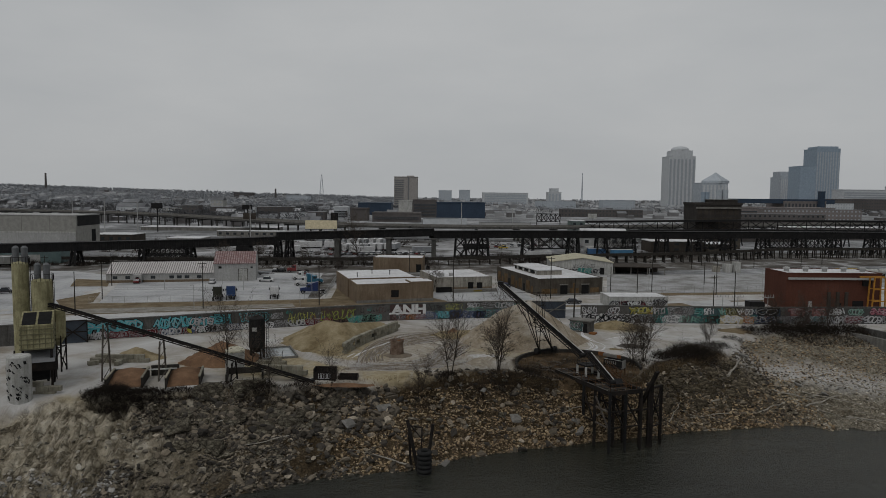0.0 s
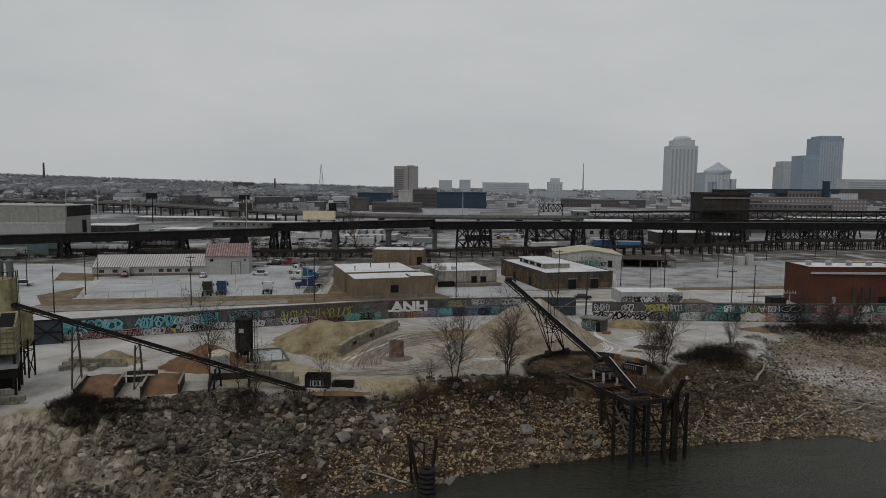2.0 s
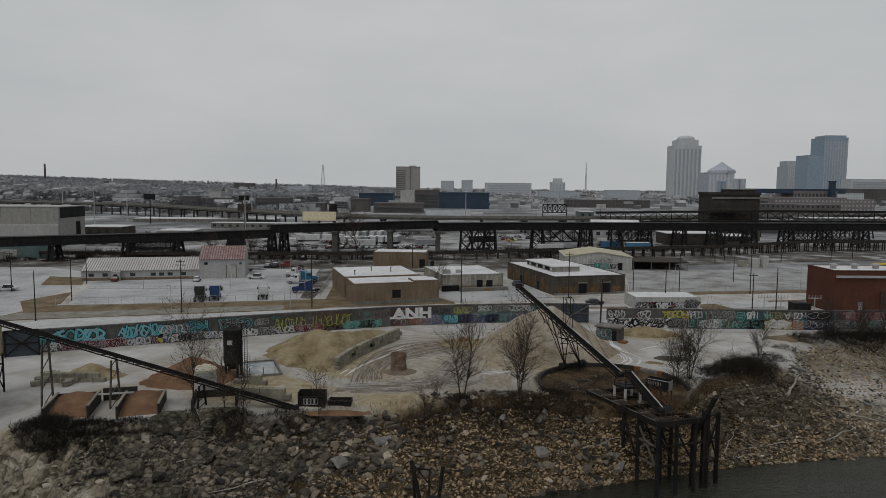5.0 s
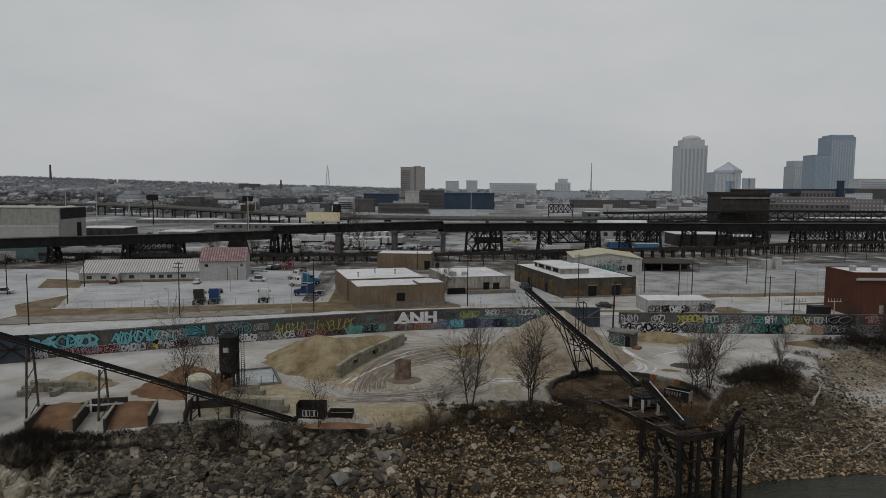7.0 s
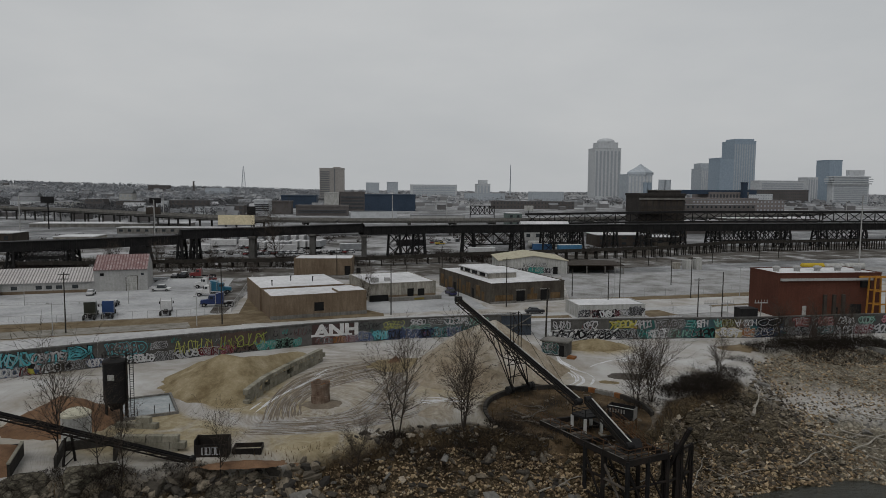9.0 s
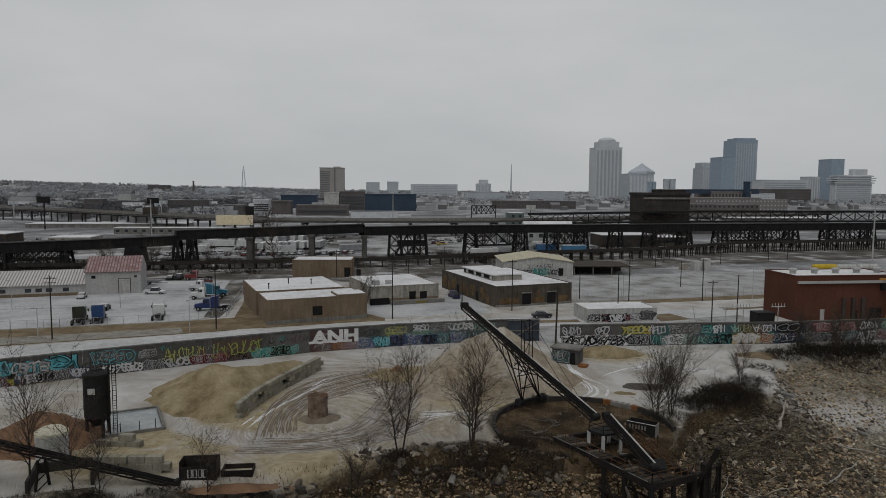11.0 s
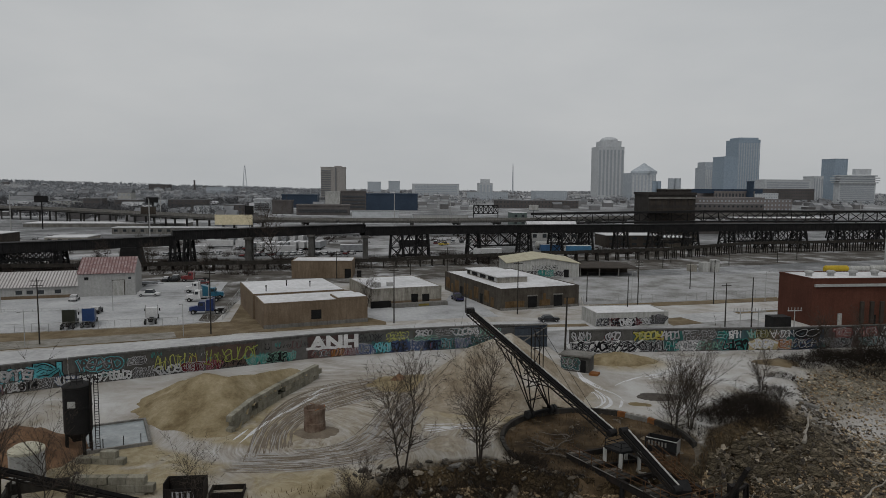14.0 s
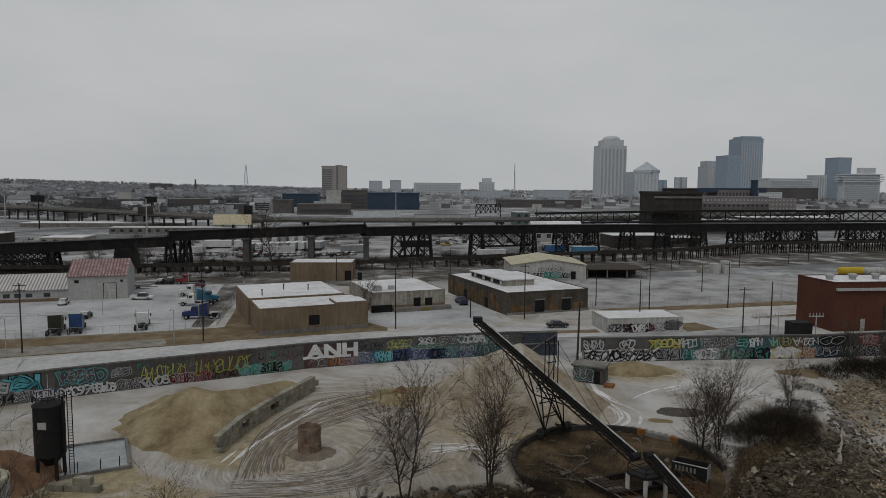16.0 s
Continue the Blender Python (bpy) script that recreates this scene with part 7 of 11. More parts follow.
for x, y, r, z0, z1, lab in ((-67.0, 104.0, 1.25, -0.2, 18.8, "tall cream cement silo with dust filter"), (-62.7, 102.6, 1.55, 5.0, 16.2, "short cream cement silo")):
    cs = thing("cement_silo", (x, y, 0), lab, "silo", "cement silos")
    bm = bmesh.new()
    lathe(bm, [(r * 0.3, max(z0, 2.5)), (r, max(z0, 2.5) + 1.6), (r, z1), (r * 0.85, z1 + 0.25), (0, z1 + 0.4)], 24)
    part("shell", bm, CREAM, cs)
    for k in range(4):
        a = math.pi / 4 + k * math.pi / 2
        bm = bmesh.new()
        beam(bm, (r * math.cos(a), r * math.sin(a), -0.2), (r * math.cos(a), r * math.sin(a), max(z0, 2.5) + 2), 0.28)
        part("leg", bm, RUST, cs)
    bm = bmesh.new()
    for dx in (-0.7, 0.75):
        lathe(bm, [(0.5, z1 + 0.2), (0.5, z1 + 2.6), (0.2, z1 + 2.9), (0, z1 + 2.9)], 12, (dx, 0))
    part("filter", bm, plain("filter_grey", (0.13, 0.135, 0.14), 0.6), cs)
    bm = bmesh.new()
    for k in range(16):
        a0_, a1_ = k * math.pi / 8, (k + 1) * math.pi / 8
        beam(bm, (r * 1.05 * math.cos(a0_), r * 1.05 * math.sin(a0_), z1 + 1.1), (r * 1.05 * math.cos(a1_), r * 1.05 * math.sin(a1_), z1 + 1.1), 0.06)
        beam(bm, (r * 1.05 * math.cos(a0_), r * 1.05 * math.sin(a0_), z1), (r * 1.05 * math.cos(a0_), r * 1.05 * math.sin(a0_), z1 + 1.1), 0.05)
    part("top_rail", bm, RUST, cs)
    bm = bmesh.new()
    for dx in (-0.2, 0.2):
        beam(bm, (r + 0.25, dx, 0), (r + 0.25, dx, z1 + 1), 0.06)
    for k in range(int(z1 / 0.4)):
        beam(bm, (r + 0.25, -0.2, 0.4 * k + 0.3), (r + 0.25, 0.2, 0.4 * k + 0.3), 0.04)
    part("ladder", bm, RUST, cs)
yt = thing("aggregate_tank", (-63.4, 108.0, 0), "cream round aggregate tank on a braced stand", "tank")
bm = bmesh.new()
lathe(bm, [(0.3, 4.4), (1.2, 5.9), (1.2, 10.5), (1.0, 10.7), (0, 10.8)], 22)
part("shell", bm, CREAM, yt)
bm = bmesh.new()
for k in range(4):
    a, e = math.pi / 4 + k * math.pi / 2, math.pi / 4 + (k + 1) * math.pi / 2
    beam(bm, (1.15 * math.cos(a), 1.15 * math.sin(a), -0.2), (1.15 * math.cos(a), 1.15 * math.sin(a), 6.2), 0.2)
    beam(bm, (1.15 * math.cos(a), 1.15 * math.sin(a), 0.4), (1.15 * math.cos(e), 1.15 * math.sin(e), 4.2), 0.12)
    beam(bm, (1.15 * math.cos(a), 1.15 * math.sin(a), 4.2), (1.15 * math.cos(e), 1.15 * math.sin(e), 4.2), 0.12)
part("stand", bm, RUST, yt)
gt = thing("graffiti_tank", (-60.2, 91.6, -0.4), "white upright tank scrawled with black graffiti", "tank")
bm = bmesh.new()
lathe(bm, [(1.62, -0.5), (1.62, 6.8), (1.5, 6.95), (0, 7.05)], 30)
part("shell", bm, WHITEWALL, gt)

# feed conveyor from the bank up to the plant
fc, a0, b0, d, s, up = conveyor("feed_conveyor", (-19.2, 103.0, -0.1), (-62.3, 102.2, 12.8), 0.9, 0.36, "long dark lattice feed conveyor up to the plant", white=False)
for t in (0.296, 0.566, 0.776):
    bm = bmesh.new()
    p = b0 * t
    for off in (-0.8, 0.8):
        beam(bm, Vector((p.x + off * 0.4, p.y + off * 1.2, -0.6 - 0.2)), p + Vector((off * 0.2, off * 0.5, -0.7)), 0.2)
    for k in range(4):
        z0, z1 = p.z * k / 4, p.z * (k + 1) / 4 - 0.3
        beam(bm, (p.x - 0.3, p.y - 1.0 + 0.1 * k, z0), (p.x + 0.3, p.y + 1.0 - 0.1 * k, z1), 0.09)
    part("trestle_leg", bm, TIMBER if t > 0.5 else RUST, fc, "pale rusty trestle leg")

# ---- vehicles, poles, fences ----
def wheel(root, x, y, r, w=0.28):
    bm = bmesh.new()
    tube(bm, (x, y - w / 2, r), (x, y + w / 2, r), r, n=14)
    t_ = part("wheel", bm, RUBBER, root)
    bm = bmesh.new()
    tube(bm, (x, y - w / 2 - 0.01, r), (x, y + w / 2 + 0.01, r), r * 0.5, n=10)
    part("rim", bm, METALWALL, t_)


PAINTS = {}


def paint(c):
    if c not in PAINTS:
        PAINTS[c] = plain("car_paint", c, 0.35)
    return PAINTS[c]


def car(x, y, rz, c, label, kind="car", snow=False):
    root = thing(kind, (x, y, 0.06), label, kind, "parked cars", rz)
    L_, W_ = (5.7, 1.95) if kind == "pickup" else (4.6, 1.8)
    bm = bmesh.new()
    quad_box(bm, -L_ / 2, -W_ / 2, 0.35, L_ / 2, W_ / 2, 0.95)
    bmesh.ops.bevel(bm, geom=bm.edges[:], offset=0.14, segments=2, affect="EDGES")
    part("body", bm, paint(c), root)
    bm = bmesh.new()
    if kind == "pickup":
        v = quad_box(bm, -0.9, -W_ / 2 + 0.08, 0.9, 1.6, W_ / 2 - 0.08, 1.75)
        for q in v[4:]:
            q.co.x += 0.25 if q.co.x < 0 else -0.5
    else:
        v = quad_box(bm, -1.6, -W_ / 2 + 0.08, 0.9, 1.2, W_ / 2 - 0.08, 1.45)
        for q in v[4:]:
            q.co.x += 0.5 if q.co.x < 0 else -0.6
            q.co.y *= 0.88
    cab = part("cabin", bm, GLASSY, root)
    bm = bmesh.new()
    z = 1.75 if kind == "pickup" else 1.45
    quad_box(bm, -0.62 if kind == "pickup" else -1.05, -W_ / 2 + 0.18, z - 0.02, 1.05 if kind == "pickup" else 0.55, W_ / 2 - 0.18, z + 0.06)
    part("roof_panel", bm, ROOF_SNOW if snow else paint(c), cab)
    if kind == "pickup":
        boxes("cargo_bed", [(-L_ / 2 + 0.1, -W_ / 2 + 0.12, 0.93, -0.95, W_ / 2 - 0.12, 0.97)], BLACKSTEEL, root)
        boxes("bed_side", [(-L_ / 2 + 0.05, -W_ / 2, 0.9, -0.9, -W_ / 2 + 0.1, 1.25)], paint(c), root)
        boxes("bed_side", [(-L_ / 2 + 0.05, W_ / 2 - 0.1, 0.9, -0.9, W_ / 2, 1.25)], paint(c), root)
    for wx in (-L_ * 0.32, L_ * 0.32):
        for wy in (-W_ / 2 + 0.08, W_ / 2 - 0.08):
            wheel(root, wx, wy, 0.36)
    boxes("headlight", [(L_ / 2 - 0.03, -W_ / 2 + 0.15, 0.65, L_ / 2 + 0.02, -W_ / 2 + 0.5, 0.8)], WHITEWALL, root)
    boxes("headlight", [(L_ / 2 - 0.03, W_ / 2 - 0.5, 0.65, L_ / 2 + 0.02, W_ / 2 - 0.15, 0.8)], WHITEWALL, root)
    return root


def tractor(x, y, rz, c, label, sleeper=True):
    """A road tractor that faces local +x."""
    root = thing("truck_tractor", (x, y, 0.06), label, "truck", "parked truck tractors", rz)
    bm = bmesh.new()
    v = quad_box(bm, 1.6, -0.85, 0.7, 3.6, 0.85, 1.95)
    for q in v[4:]:
        if q.co.x > 3:
            q.co.z -= 0.3
    bmesh.ops.bevel(bm, geom=bm.edges[:], offset=0.1, segments=2, affect="EDGES")
    part("bonnet", bm, paint(c), root)
    bm = bmesh.new()
    v = quad_box(bm, -0.1, -1.15, 0.75, 1.8, 1.15, 2.9)
    for q in v[4:]:
        if q.co.x > 1:
            q.co.x -= 0.45
    cab = part("cab", bm, paint(c), root)
    boxes("windscreen", [(1.35, -1.0, 2.0, 1.62, 1.0, 2.65)], GLASSY, cab)
    boxes("side_window", [(0.5, -1.18, 1.95, 1.2, 1.18, 2.6)], GLASSY, cab)
    if sleeper:
        bm = bmesh.new()
        v = quad_box(bm, -1.9, -1.2, 0.8, 0.0, 1.2, 3.7)
        for q in v[4:]:
            if q.co.x > -0.5:
                q.co.z -= 0.5
        part("sleeper", bm, paint(c), root)
    boxes("chassis", [(-4.6, -0.45, 0.6, 3.4, 0.45, 0.9)], BLACKSTEEL, root)
    boxes("fifth_wheel", [(-3.8, -0.5, 0.95, -2.8, 0.5, 1.15)], RUST, root)
    for wx in (2.7, -2.7, -4.0):
        for wy in (-1.05, 1.05):
            wheel(root, wx, wy, 0.5, 0.4)
    boxes("bumper", [(3.55, -1.1, 0.45, 3.75, 1.1, 0.8)], METALWALL, root)
    for wy in (-1.22, 1.22):
        bm = bmesh.new()
        tube(bm, (-0.1, wy, 0.9), (-0.1, wy, 3.6), 0.08, n=8)
        part("exhaust", bm, METALWALL, root)
    for wy in (-1.5, 1.5):
        boxes("mirror", [(1.3, wy - 0.12, 2.0, 1.4, wy + 0.12, 2.6)], BLACKSTEEL, cab)
    return root


TEAL, WHITE_C, RED_C, DARK_C = (0.02, 0.12, 0.19), (0.55, 0.55, 0.55), (0.16, 0.018, 0.018), (0.02, 0.02, 0.023)
tractor(-62.4, 189.6, 104, (0.022, 0.024, 0.016), "dark olive truck tractor facing away in the lot")
tractor(-59.0, 191.0, 104, (0.016, 0.05, 0.15), "blue truck tractor seen from behind")
tractor(-47.0, 193.6, 102, WHITE_C, "white truck tractor with dark frame in the lot", False)
tractor(-37.4, 202.0, 183, (0.01, 0.025, 0.10), "navy blue sleeper truck tractor in a row")
tractor(-42.6, 219.4, 183, WHITE_C, "white day-cab truck tractor in a row", False)
tractor(-41.4, 224.0, 3, TEAL, "teal blue sleeper truck tractor facing the fence")
tractor(-46.6, 234.6, 183, WHITE_C, "white truck tractor with snow on it", False)
tractor(-53.6, 257.6, 183, RED_C, "dark red truck tractor at the back of the lot", False)
car(-58.3, 229.0, 0, WHITE_C, "white crew cab pickup parked in the lot", "pickup")
car(-62.6, 204.4, 95, DARK_C, "dark saloon car with snow on its roof", snow=True)
car(-75.0, 223.0, 100, WHITE_C, "white car parked by the workshop", snow=True)
car(-99.5, 222.0, 95, RED_C, "red car parked by the workshop porch")
car(-49.4, 250.0, 5, (0.12, 0.02, 0.02), "dark red car at the back of the lot")
car(-62.0, 258.4, 90, DARK_C, "dark car at the back of the lot", snow=True)
car(-59.6, 259.4, 90, DARK_C, "dark pickup at the back of the lot", "pickup", True)
bt = thing("boat_trailer", (-64.5, 248.4, 0.05), "low boat trailer carrying a slim grey boat", "trailer", rz=4)
bm = bmesh.new()
ring = [(-3.0, -0.75), (0.6, -0.9), (2.4, -0.6), (3.5, 0.0), (2.4, 0.6), (0.6, 0.9), (-3.0, 0.75)]
prism(bm, ring, [0.75, 0.7, 0.85, 1.15, 0.85, 0.7, 0.75], [1.3, 1.3, 1.4, 1.6, 1.4, 1.3, 1.3])
part("hull", bm, plain("boat_grey", (0.26, 0.27, 0.28), 0.5), bt, "pale grey hull")
boxes("frame", [(-3.0, -0.7, 0.5, 2.6, -0.6, 0.62), (-3.0, 0.6, 0.5, 2.6, 0.7, 0.62), (2.4, -0.06, 0.5, 4.4, 0.06, 0.62)], BLACKSTEEL, bt)
for wy in (-0.95, 0.95):
    wheel(bt, -0.9, wy, 0.34)
car(40.0, 186.4, 3, DARK_C, "black car driving along the road")
car(-120.0, 201.0, 20, WHITE_C, "white pickup in the asphalt yard", "pickup")
car(-128.0, 196.0, 20, DARK_C, "dark pickup in the asphalt yard", "pickup")
car(23.5, 217.0, 100, (0.03, 0.03, 0.10), "dark blue skip-like car by the warehouse", "pickup")


def pole(x, y, h, arms, label, lean=0.0, r=0.15, lamp=False):
    root = thing("utility_pole" if not lamp else "street_lamp", (x, y, 0), label, "pole", "utility poles" if not lamp else "street lamps")
    bm = bmesh.new()
    tube(bm, (0, 0, -0.3), (lean, 0, h), r, r * 0.65, n=8)
    part("shaft", bm, DARKWOOD if not lamp else METALWALL, root)
    for k in range(arms):
        z = h - 0.5 - 0.9 * k
        bm = bmesh.new()
        beam(bm, (lean * z / h - 1.1, 0, z), (lean * z / h + 1.1, 0, z), 0.12, 0.14)
        a_ = part("crossarm", bm, DARKWOOD, root)
        for dx in (-0.95, -0.45, 0.45, 0.95):
            bm = bmesh.new()
            tube(bm, (lean * z / h + dx, 0, z + 0.06), (lean * z / h + dx, 0, z + 0.26), 0.05, n=6)
            part("insulator", bm, METALWALL, a_)
    if lamp:
        bm = bmesh.new()
        beam(bm, (0, 0, h), (0.0, -1.6, h + 0.3), 0.08)
        a_ = part("arm", bm, METALWALL, root)
        boxes("lamp_head", [(-0.15, -2.1, h + 0.2, 0.15, -1.4, h + 0.36)], METALWALL, a_)
    return root


for x, y, h, arms in ((-60.6, 171.9, 12.5, 2), (-31.2, 178.7, 12.8, 1), (5.7, 187.5, 13.0, 2), (23.1, 198.4, 8.0, 0), (35.1, 196.3, 12.5, 1), (68.6, 206.4, 11.5, 2), (88.9, 206.3, 11.5, 1), (58.4, 187.2, 10.0, 0), (76.8, 178.1, 9.5, 1), (81.7, 176.2, 11.0, 0), (-94.0, 186.0, 11.0, 1), (-88.0, 160.0, 11.0, 0), (-118.0, 200.0, 11.0, 1), (-105.0, 215.0, 11.0, 0), (12.5, 240, 9.0, 1), (26.0, 262.0, 10.0, 1), (57.0, 212.0, 8.0, 0), (110, 285, 11, 1), (140, 292, 11, 0), (165, 300, 11, 1), (95, 232, 8, 0), (120, 300, 12, 1), (180, 310, 12, 1), (-10, 262, 9, 1)):
    pole(x, y, h, arms, "weathered wooden utility pole with crossarms" if arms else "plain weathered wooden pole")
pole(32.7, 148.9, 11.8, 0, "dark leaning wooden pole beside the hut", 0.25, 0.2)
for x, y, h in ((-62.4, 170.2, 6.5), (-36.1, 177.0, 6.5), (-84.4, 206.3, 7.0), (-60.0, 207.4, 7.0), (104.5, 208.7, 8), (70.0, 214.0, 7.5)):
    pole(x, y, h, 0, "slim grey street lamp", lamp=True, r=0.09)
for x, y, h in ((183.0, 264, 28.0),):
    pole(x, y, h, 0, "tall slim grey light mast", r=0.28, lamp=True)


def fence(label, line, h, gap=3.0):
    root = thing("chain_fence", (0, 0, 0), label, "fence")
    bm = bmesh.new()
    mesh_bm = bmesh.new()
    for (ax, ay), (bx, by) in zip(line, line[1:]):
        d_ = math.hypot(bx - ax, by - ay)
        n = max(1, int(d_ / gap))
        for k in range(n + 1):
            x, y = ax + (bx - ax) * k / n, ay + (by - ay) * k / n
            tube(bm, (x, y, 0), (x, y, h), 0.045, n=5)
        for z in (0.1, h):
            beam(bm, (ax, ay, z), (bx, by, z), 0.05)
        m_ = int(d_ / 0.9)
        for k in range(m_):
            x0, y0, x1, y1 = ax + (bx - ax) * k / m_, ay + (by - ay) * k / m_, ax + (bx - ax) * (k + 1) / m_, ay + (by - ay) * (k + 1) / m_
            beam(mesh_bm, (x0, y0, 0.1), (x1, y1, h), 0.014)
            beam(mesh_bm, (x0, y0, h), (x1, y1, 0.1), 0.014)
    part("rail", bm, METALWALL, root)
    part("wire_mesh", mesh_bm, METALWALL, root)


fence("chain-link fence along the truck lot", [(-94, 178.6), (-64, 183.3), (-40, 187.9), (-32, 193.5), (-36, 250)], 1.9)
fence("chain-link fence along the snowy lot", [(55, 208.6), (84, 211.5), (112, 216.6)], 2.1)
fence("chain-link fence at the warehouse corner", [(54, 207), (56, 232), (64, 258)], 2.1)
fence("low guard rail in the truck lot", [(-100, 206), (-68, 208)], 0.7, 2.0)

# electrical yard by the red building
sub = thing("transformer", (87.0, 172.0, 0), "small grey transformer yard with insulators", "transformer")
boxes("tank_body", [(-3.0, 0, 0, 1.0, 3.0, 3.2)], BLACKSTEEL, sub)
for x0 in (-10, -6, 2):
    bm = bmesh.new()
    beam(bm, (x0, 0.5, 0), (x0, 0.5, 4.6), 0.15)
    beam(bm, (x0 - 1.6, 0.5, 4.4), (x0 + 1.6, 0.5, 4.4), 0.16)
    for k in range(5):
        tube(bm, (x0 - 1.4 + 0.7 * k, 0.5, 4.4), (x0 - 1.4 + 0.7 * k, 0.5, 5.1), 0.07, n=6)
    part("bus_frame", bm, METALWALL, sub)

# ---- stones, rubble, driftwood ----
def loose_material(name, stops):
    m, nt, b = shader(name)
    geo = nt.nodes.new("ShaderNodeNewGeometry")
    c = ramp(nt, geo.outputs["Random Per Island"], stops)
    g = noise_at(nt, 3.0, 6, 0.75, place(nt))
    c = mixc(nt, 0.7, c, ramp(nt, g, [(0.32, (0.5, 0.47, 0.44)), (0.5, (1.25, 1.24, 1.22)), (0.68, (1.9, 1.88, 1.85))]), "MULTIPLY")
    nt.links.new(c, b.inputs["Base Color"])
    b.inputs["Roughness"].default_value = 0.92
    bump(nt, b, g, 0.6, 0.15)
    return m


STONE_LOOSE = loose_material("loose_ochre_stones", [(0.0, (0.02, 0.014, 0.009)), (0.25, (0.075, 0.051, 0.028)), (0.5, (0.155, 0.106, 0.058)), (0.75, (0.235, 0.173, 0.1)), (0.94, (0.26, 0.205, 0.13)), (1.0, (0.34, 0.285, 0.21))])
STONE_GREY = loose_material("loose_grey_stones", [(0.0, (0.012, 0.01, 0.008)), (0.4, (0.04, 0.034, 0.026)), (0.7, (0.085, 0.07, 0.051)), (0.95, (0.155, 0.13, 0.097)), (1.0, (0.28, 0.245, 0.195))])
STONE_DARK = loose_material("dark_shale_stones", [(0.0, (0.014, 0.011, 0.008)), (0.4, (0.045, 0.036, 0.025)), (0.7, (0.085, 0.069, 0.048)), (0.93, (0.135, 0.112, 0.08)), (1.0, (0.23, 0.2, 0.155))])
STONE_TAN = loose_material("loose_tan_stones", [(0.0, (0.05, 0.042, 0.03)), (0.3, (0.13, 0.11, 0.08)), (0.7, (0.24, 0.212, 0.165)), (1.0, (0.36, 0.335, 0.285))])
STONE_PALE = loose_material("pale_path_gravel", [(0.0, (0.06, 0.056, 0.05)), (0.5, (0.14, 0.132, 0.12)), (1.0, (0.27, 0.262, 0.245))])

PHI = (1 + 5 ** 0.5) / 2
ICO_V = np.array([(-1, PHI, 0), (1, PHI, 0), (-1, -PHI, 0), (1, -PHI, 0), (0, -1, PHI), (0, 1, PHI), (0, -1, -PHI), (0, 1, -PHI), (PHI, 0, -1), (PHI, 0, 1), (-PHI, 0, -1), (-PHI, 0, 1)]) / 1.9
ICO_F = [(0, 11, 5), (0, 5, 1), (0, 1, 7), (0, 7, 10), (0, 10, 11), (1, 5, 9), (5, 11, 4), (11, 10, 2), (10, 7, 6), (7, 1, 8), (3, 9, 4), (3, 4, 2), (3, 2, 6), (3, 6, 8), (3, 8, 9), (4, 9, 5), (2, 4, 11), (6, 2, 10), (8, 6, 7), (9, 8, 1)]
rs = np.random.RandomState(5)


def bank_points(n, x0, x1, s0, s1, seed, clump=None):
    r = np.random.RandomState(seed)
    xs, ss = r.uniform(x0, x1, n), r.uniform(s0, s1, n)
    top, toe = np.interp(xs, TOP_X, TOP_Y), np.interp(xs, TOE_X, TOE_Y)
    pts = [(x, t + (b - t) * s_) for x, t, b, s_ in zip(xs, top, toe, ss)]
    return pts if clump is None else [p for p in pts if fractal(p[0] + 31, p[1], 0.16, 3) > clump]


def stones(name, pts, lo, hi, flat, label, seed, mat=None):
    r = np.random.RandomState(seed)
    verts, faces = [], []
    for k, (x, y) in enumerate(pts):
        z = height(x, y)
        if z < WATER - 0.6:
            continue
        size = lo + (hi - lo) * r.rand() ** 2.5
        v = ICO_V * r.uniform(0.7, 1.25, (12, 1)) * size * np.array((r.uniform(0.8, 1.5), r.uniform(0.7, 1.2), r.uniform(flat * 0.6, flat)))
        m = np.array(Euler((r.uniform(-0.7, 0.7), r.uniform(-0.7, 0.7), r.uniform(0, 6.3))).to_matrix())
        v = v @ m.T + (x, y, z + size * 0.12)
        n0 = len(verts)
        verts.extend(map(tuple, v))
        faces.extend((a + n0, b + n0, c + n0) for a, b, c in ICO_F)
    ob = raw_mesh(name, verts, faces, mat or STONE_LOOSE)
    return tagged(ob, label, "stones", kind="stuff")


stones("loose_stones", bank_points(19000, -14, 40, 0.1, 1.04, 1), 0.05, 0.26, 0.75, "small ochre stones and gravel covering the river bank", 1)
stones("loose_stones", bank_points(17000, -44, -8, 0.04, 1.04, 7, -0.05), 0.05, 0.42, 0.6, "loose grey broken stones on the river bank", 7, STONE_GREY)
stones("loose_stones", bank_points(2000, -80, -40, 0.62, 1.04, 6), 0.08, 0.45, 0.5, "loose pale grey stones below the clay face", 6, STONE_PALE)
stones("loose_stones", bank_points(700, -38, 24, 0.15, 1.02, 2), 0.25, 0.8, 0.6, "larger loose rubble on the bank", 2, STONE_GREY)
stones("loose_stones", bank_points(5000, 38, 68, 0.06, 0.95, 3), 0.08, 0.5, 0.35, "slabby dark shale stones on the bank", 3, STONE_DARK)
stones("loose_stones", bank_points(4200, 40, 72, 0.5, 1.04, 9), 0.08, 0.32, 0.7, "small ochre gravel along the water's edge", 9)
stones("loose_stones", bank_points(3600, 66, 105, 0.4, 1.04, 19), 0.06, 0.3, 0.7, "small pale tan gravel along the water's edge", 19, STONE_TAN)
stones("loose_stones", bank_points(3600, 66, 105, 0.02, 0.55, 10), 0.06, 0.3, 0.7, "small brown gravel on the upper bank", 10)
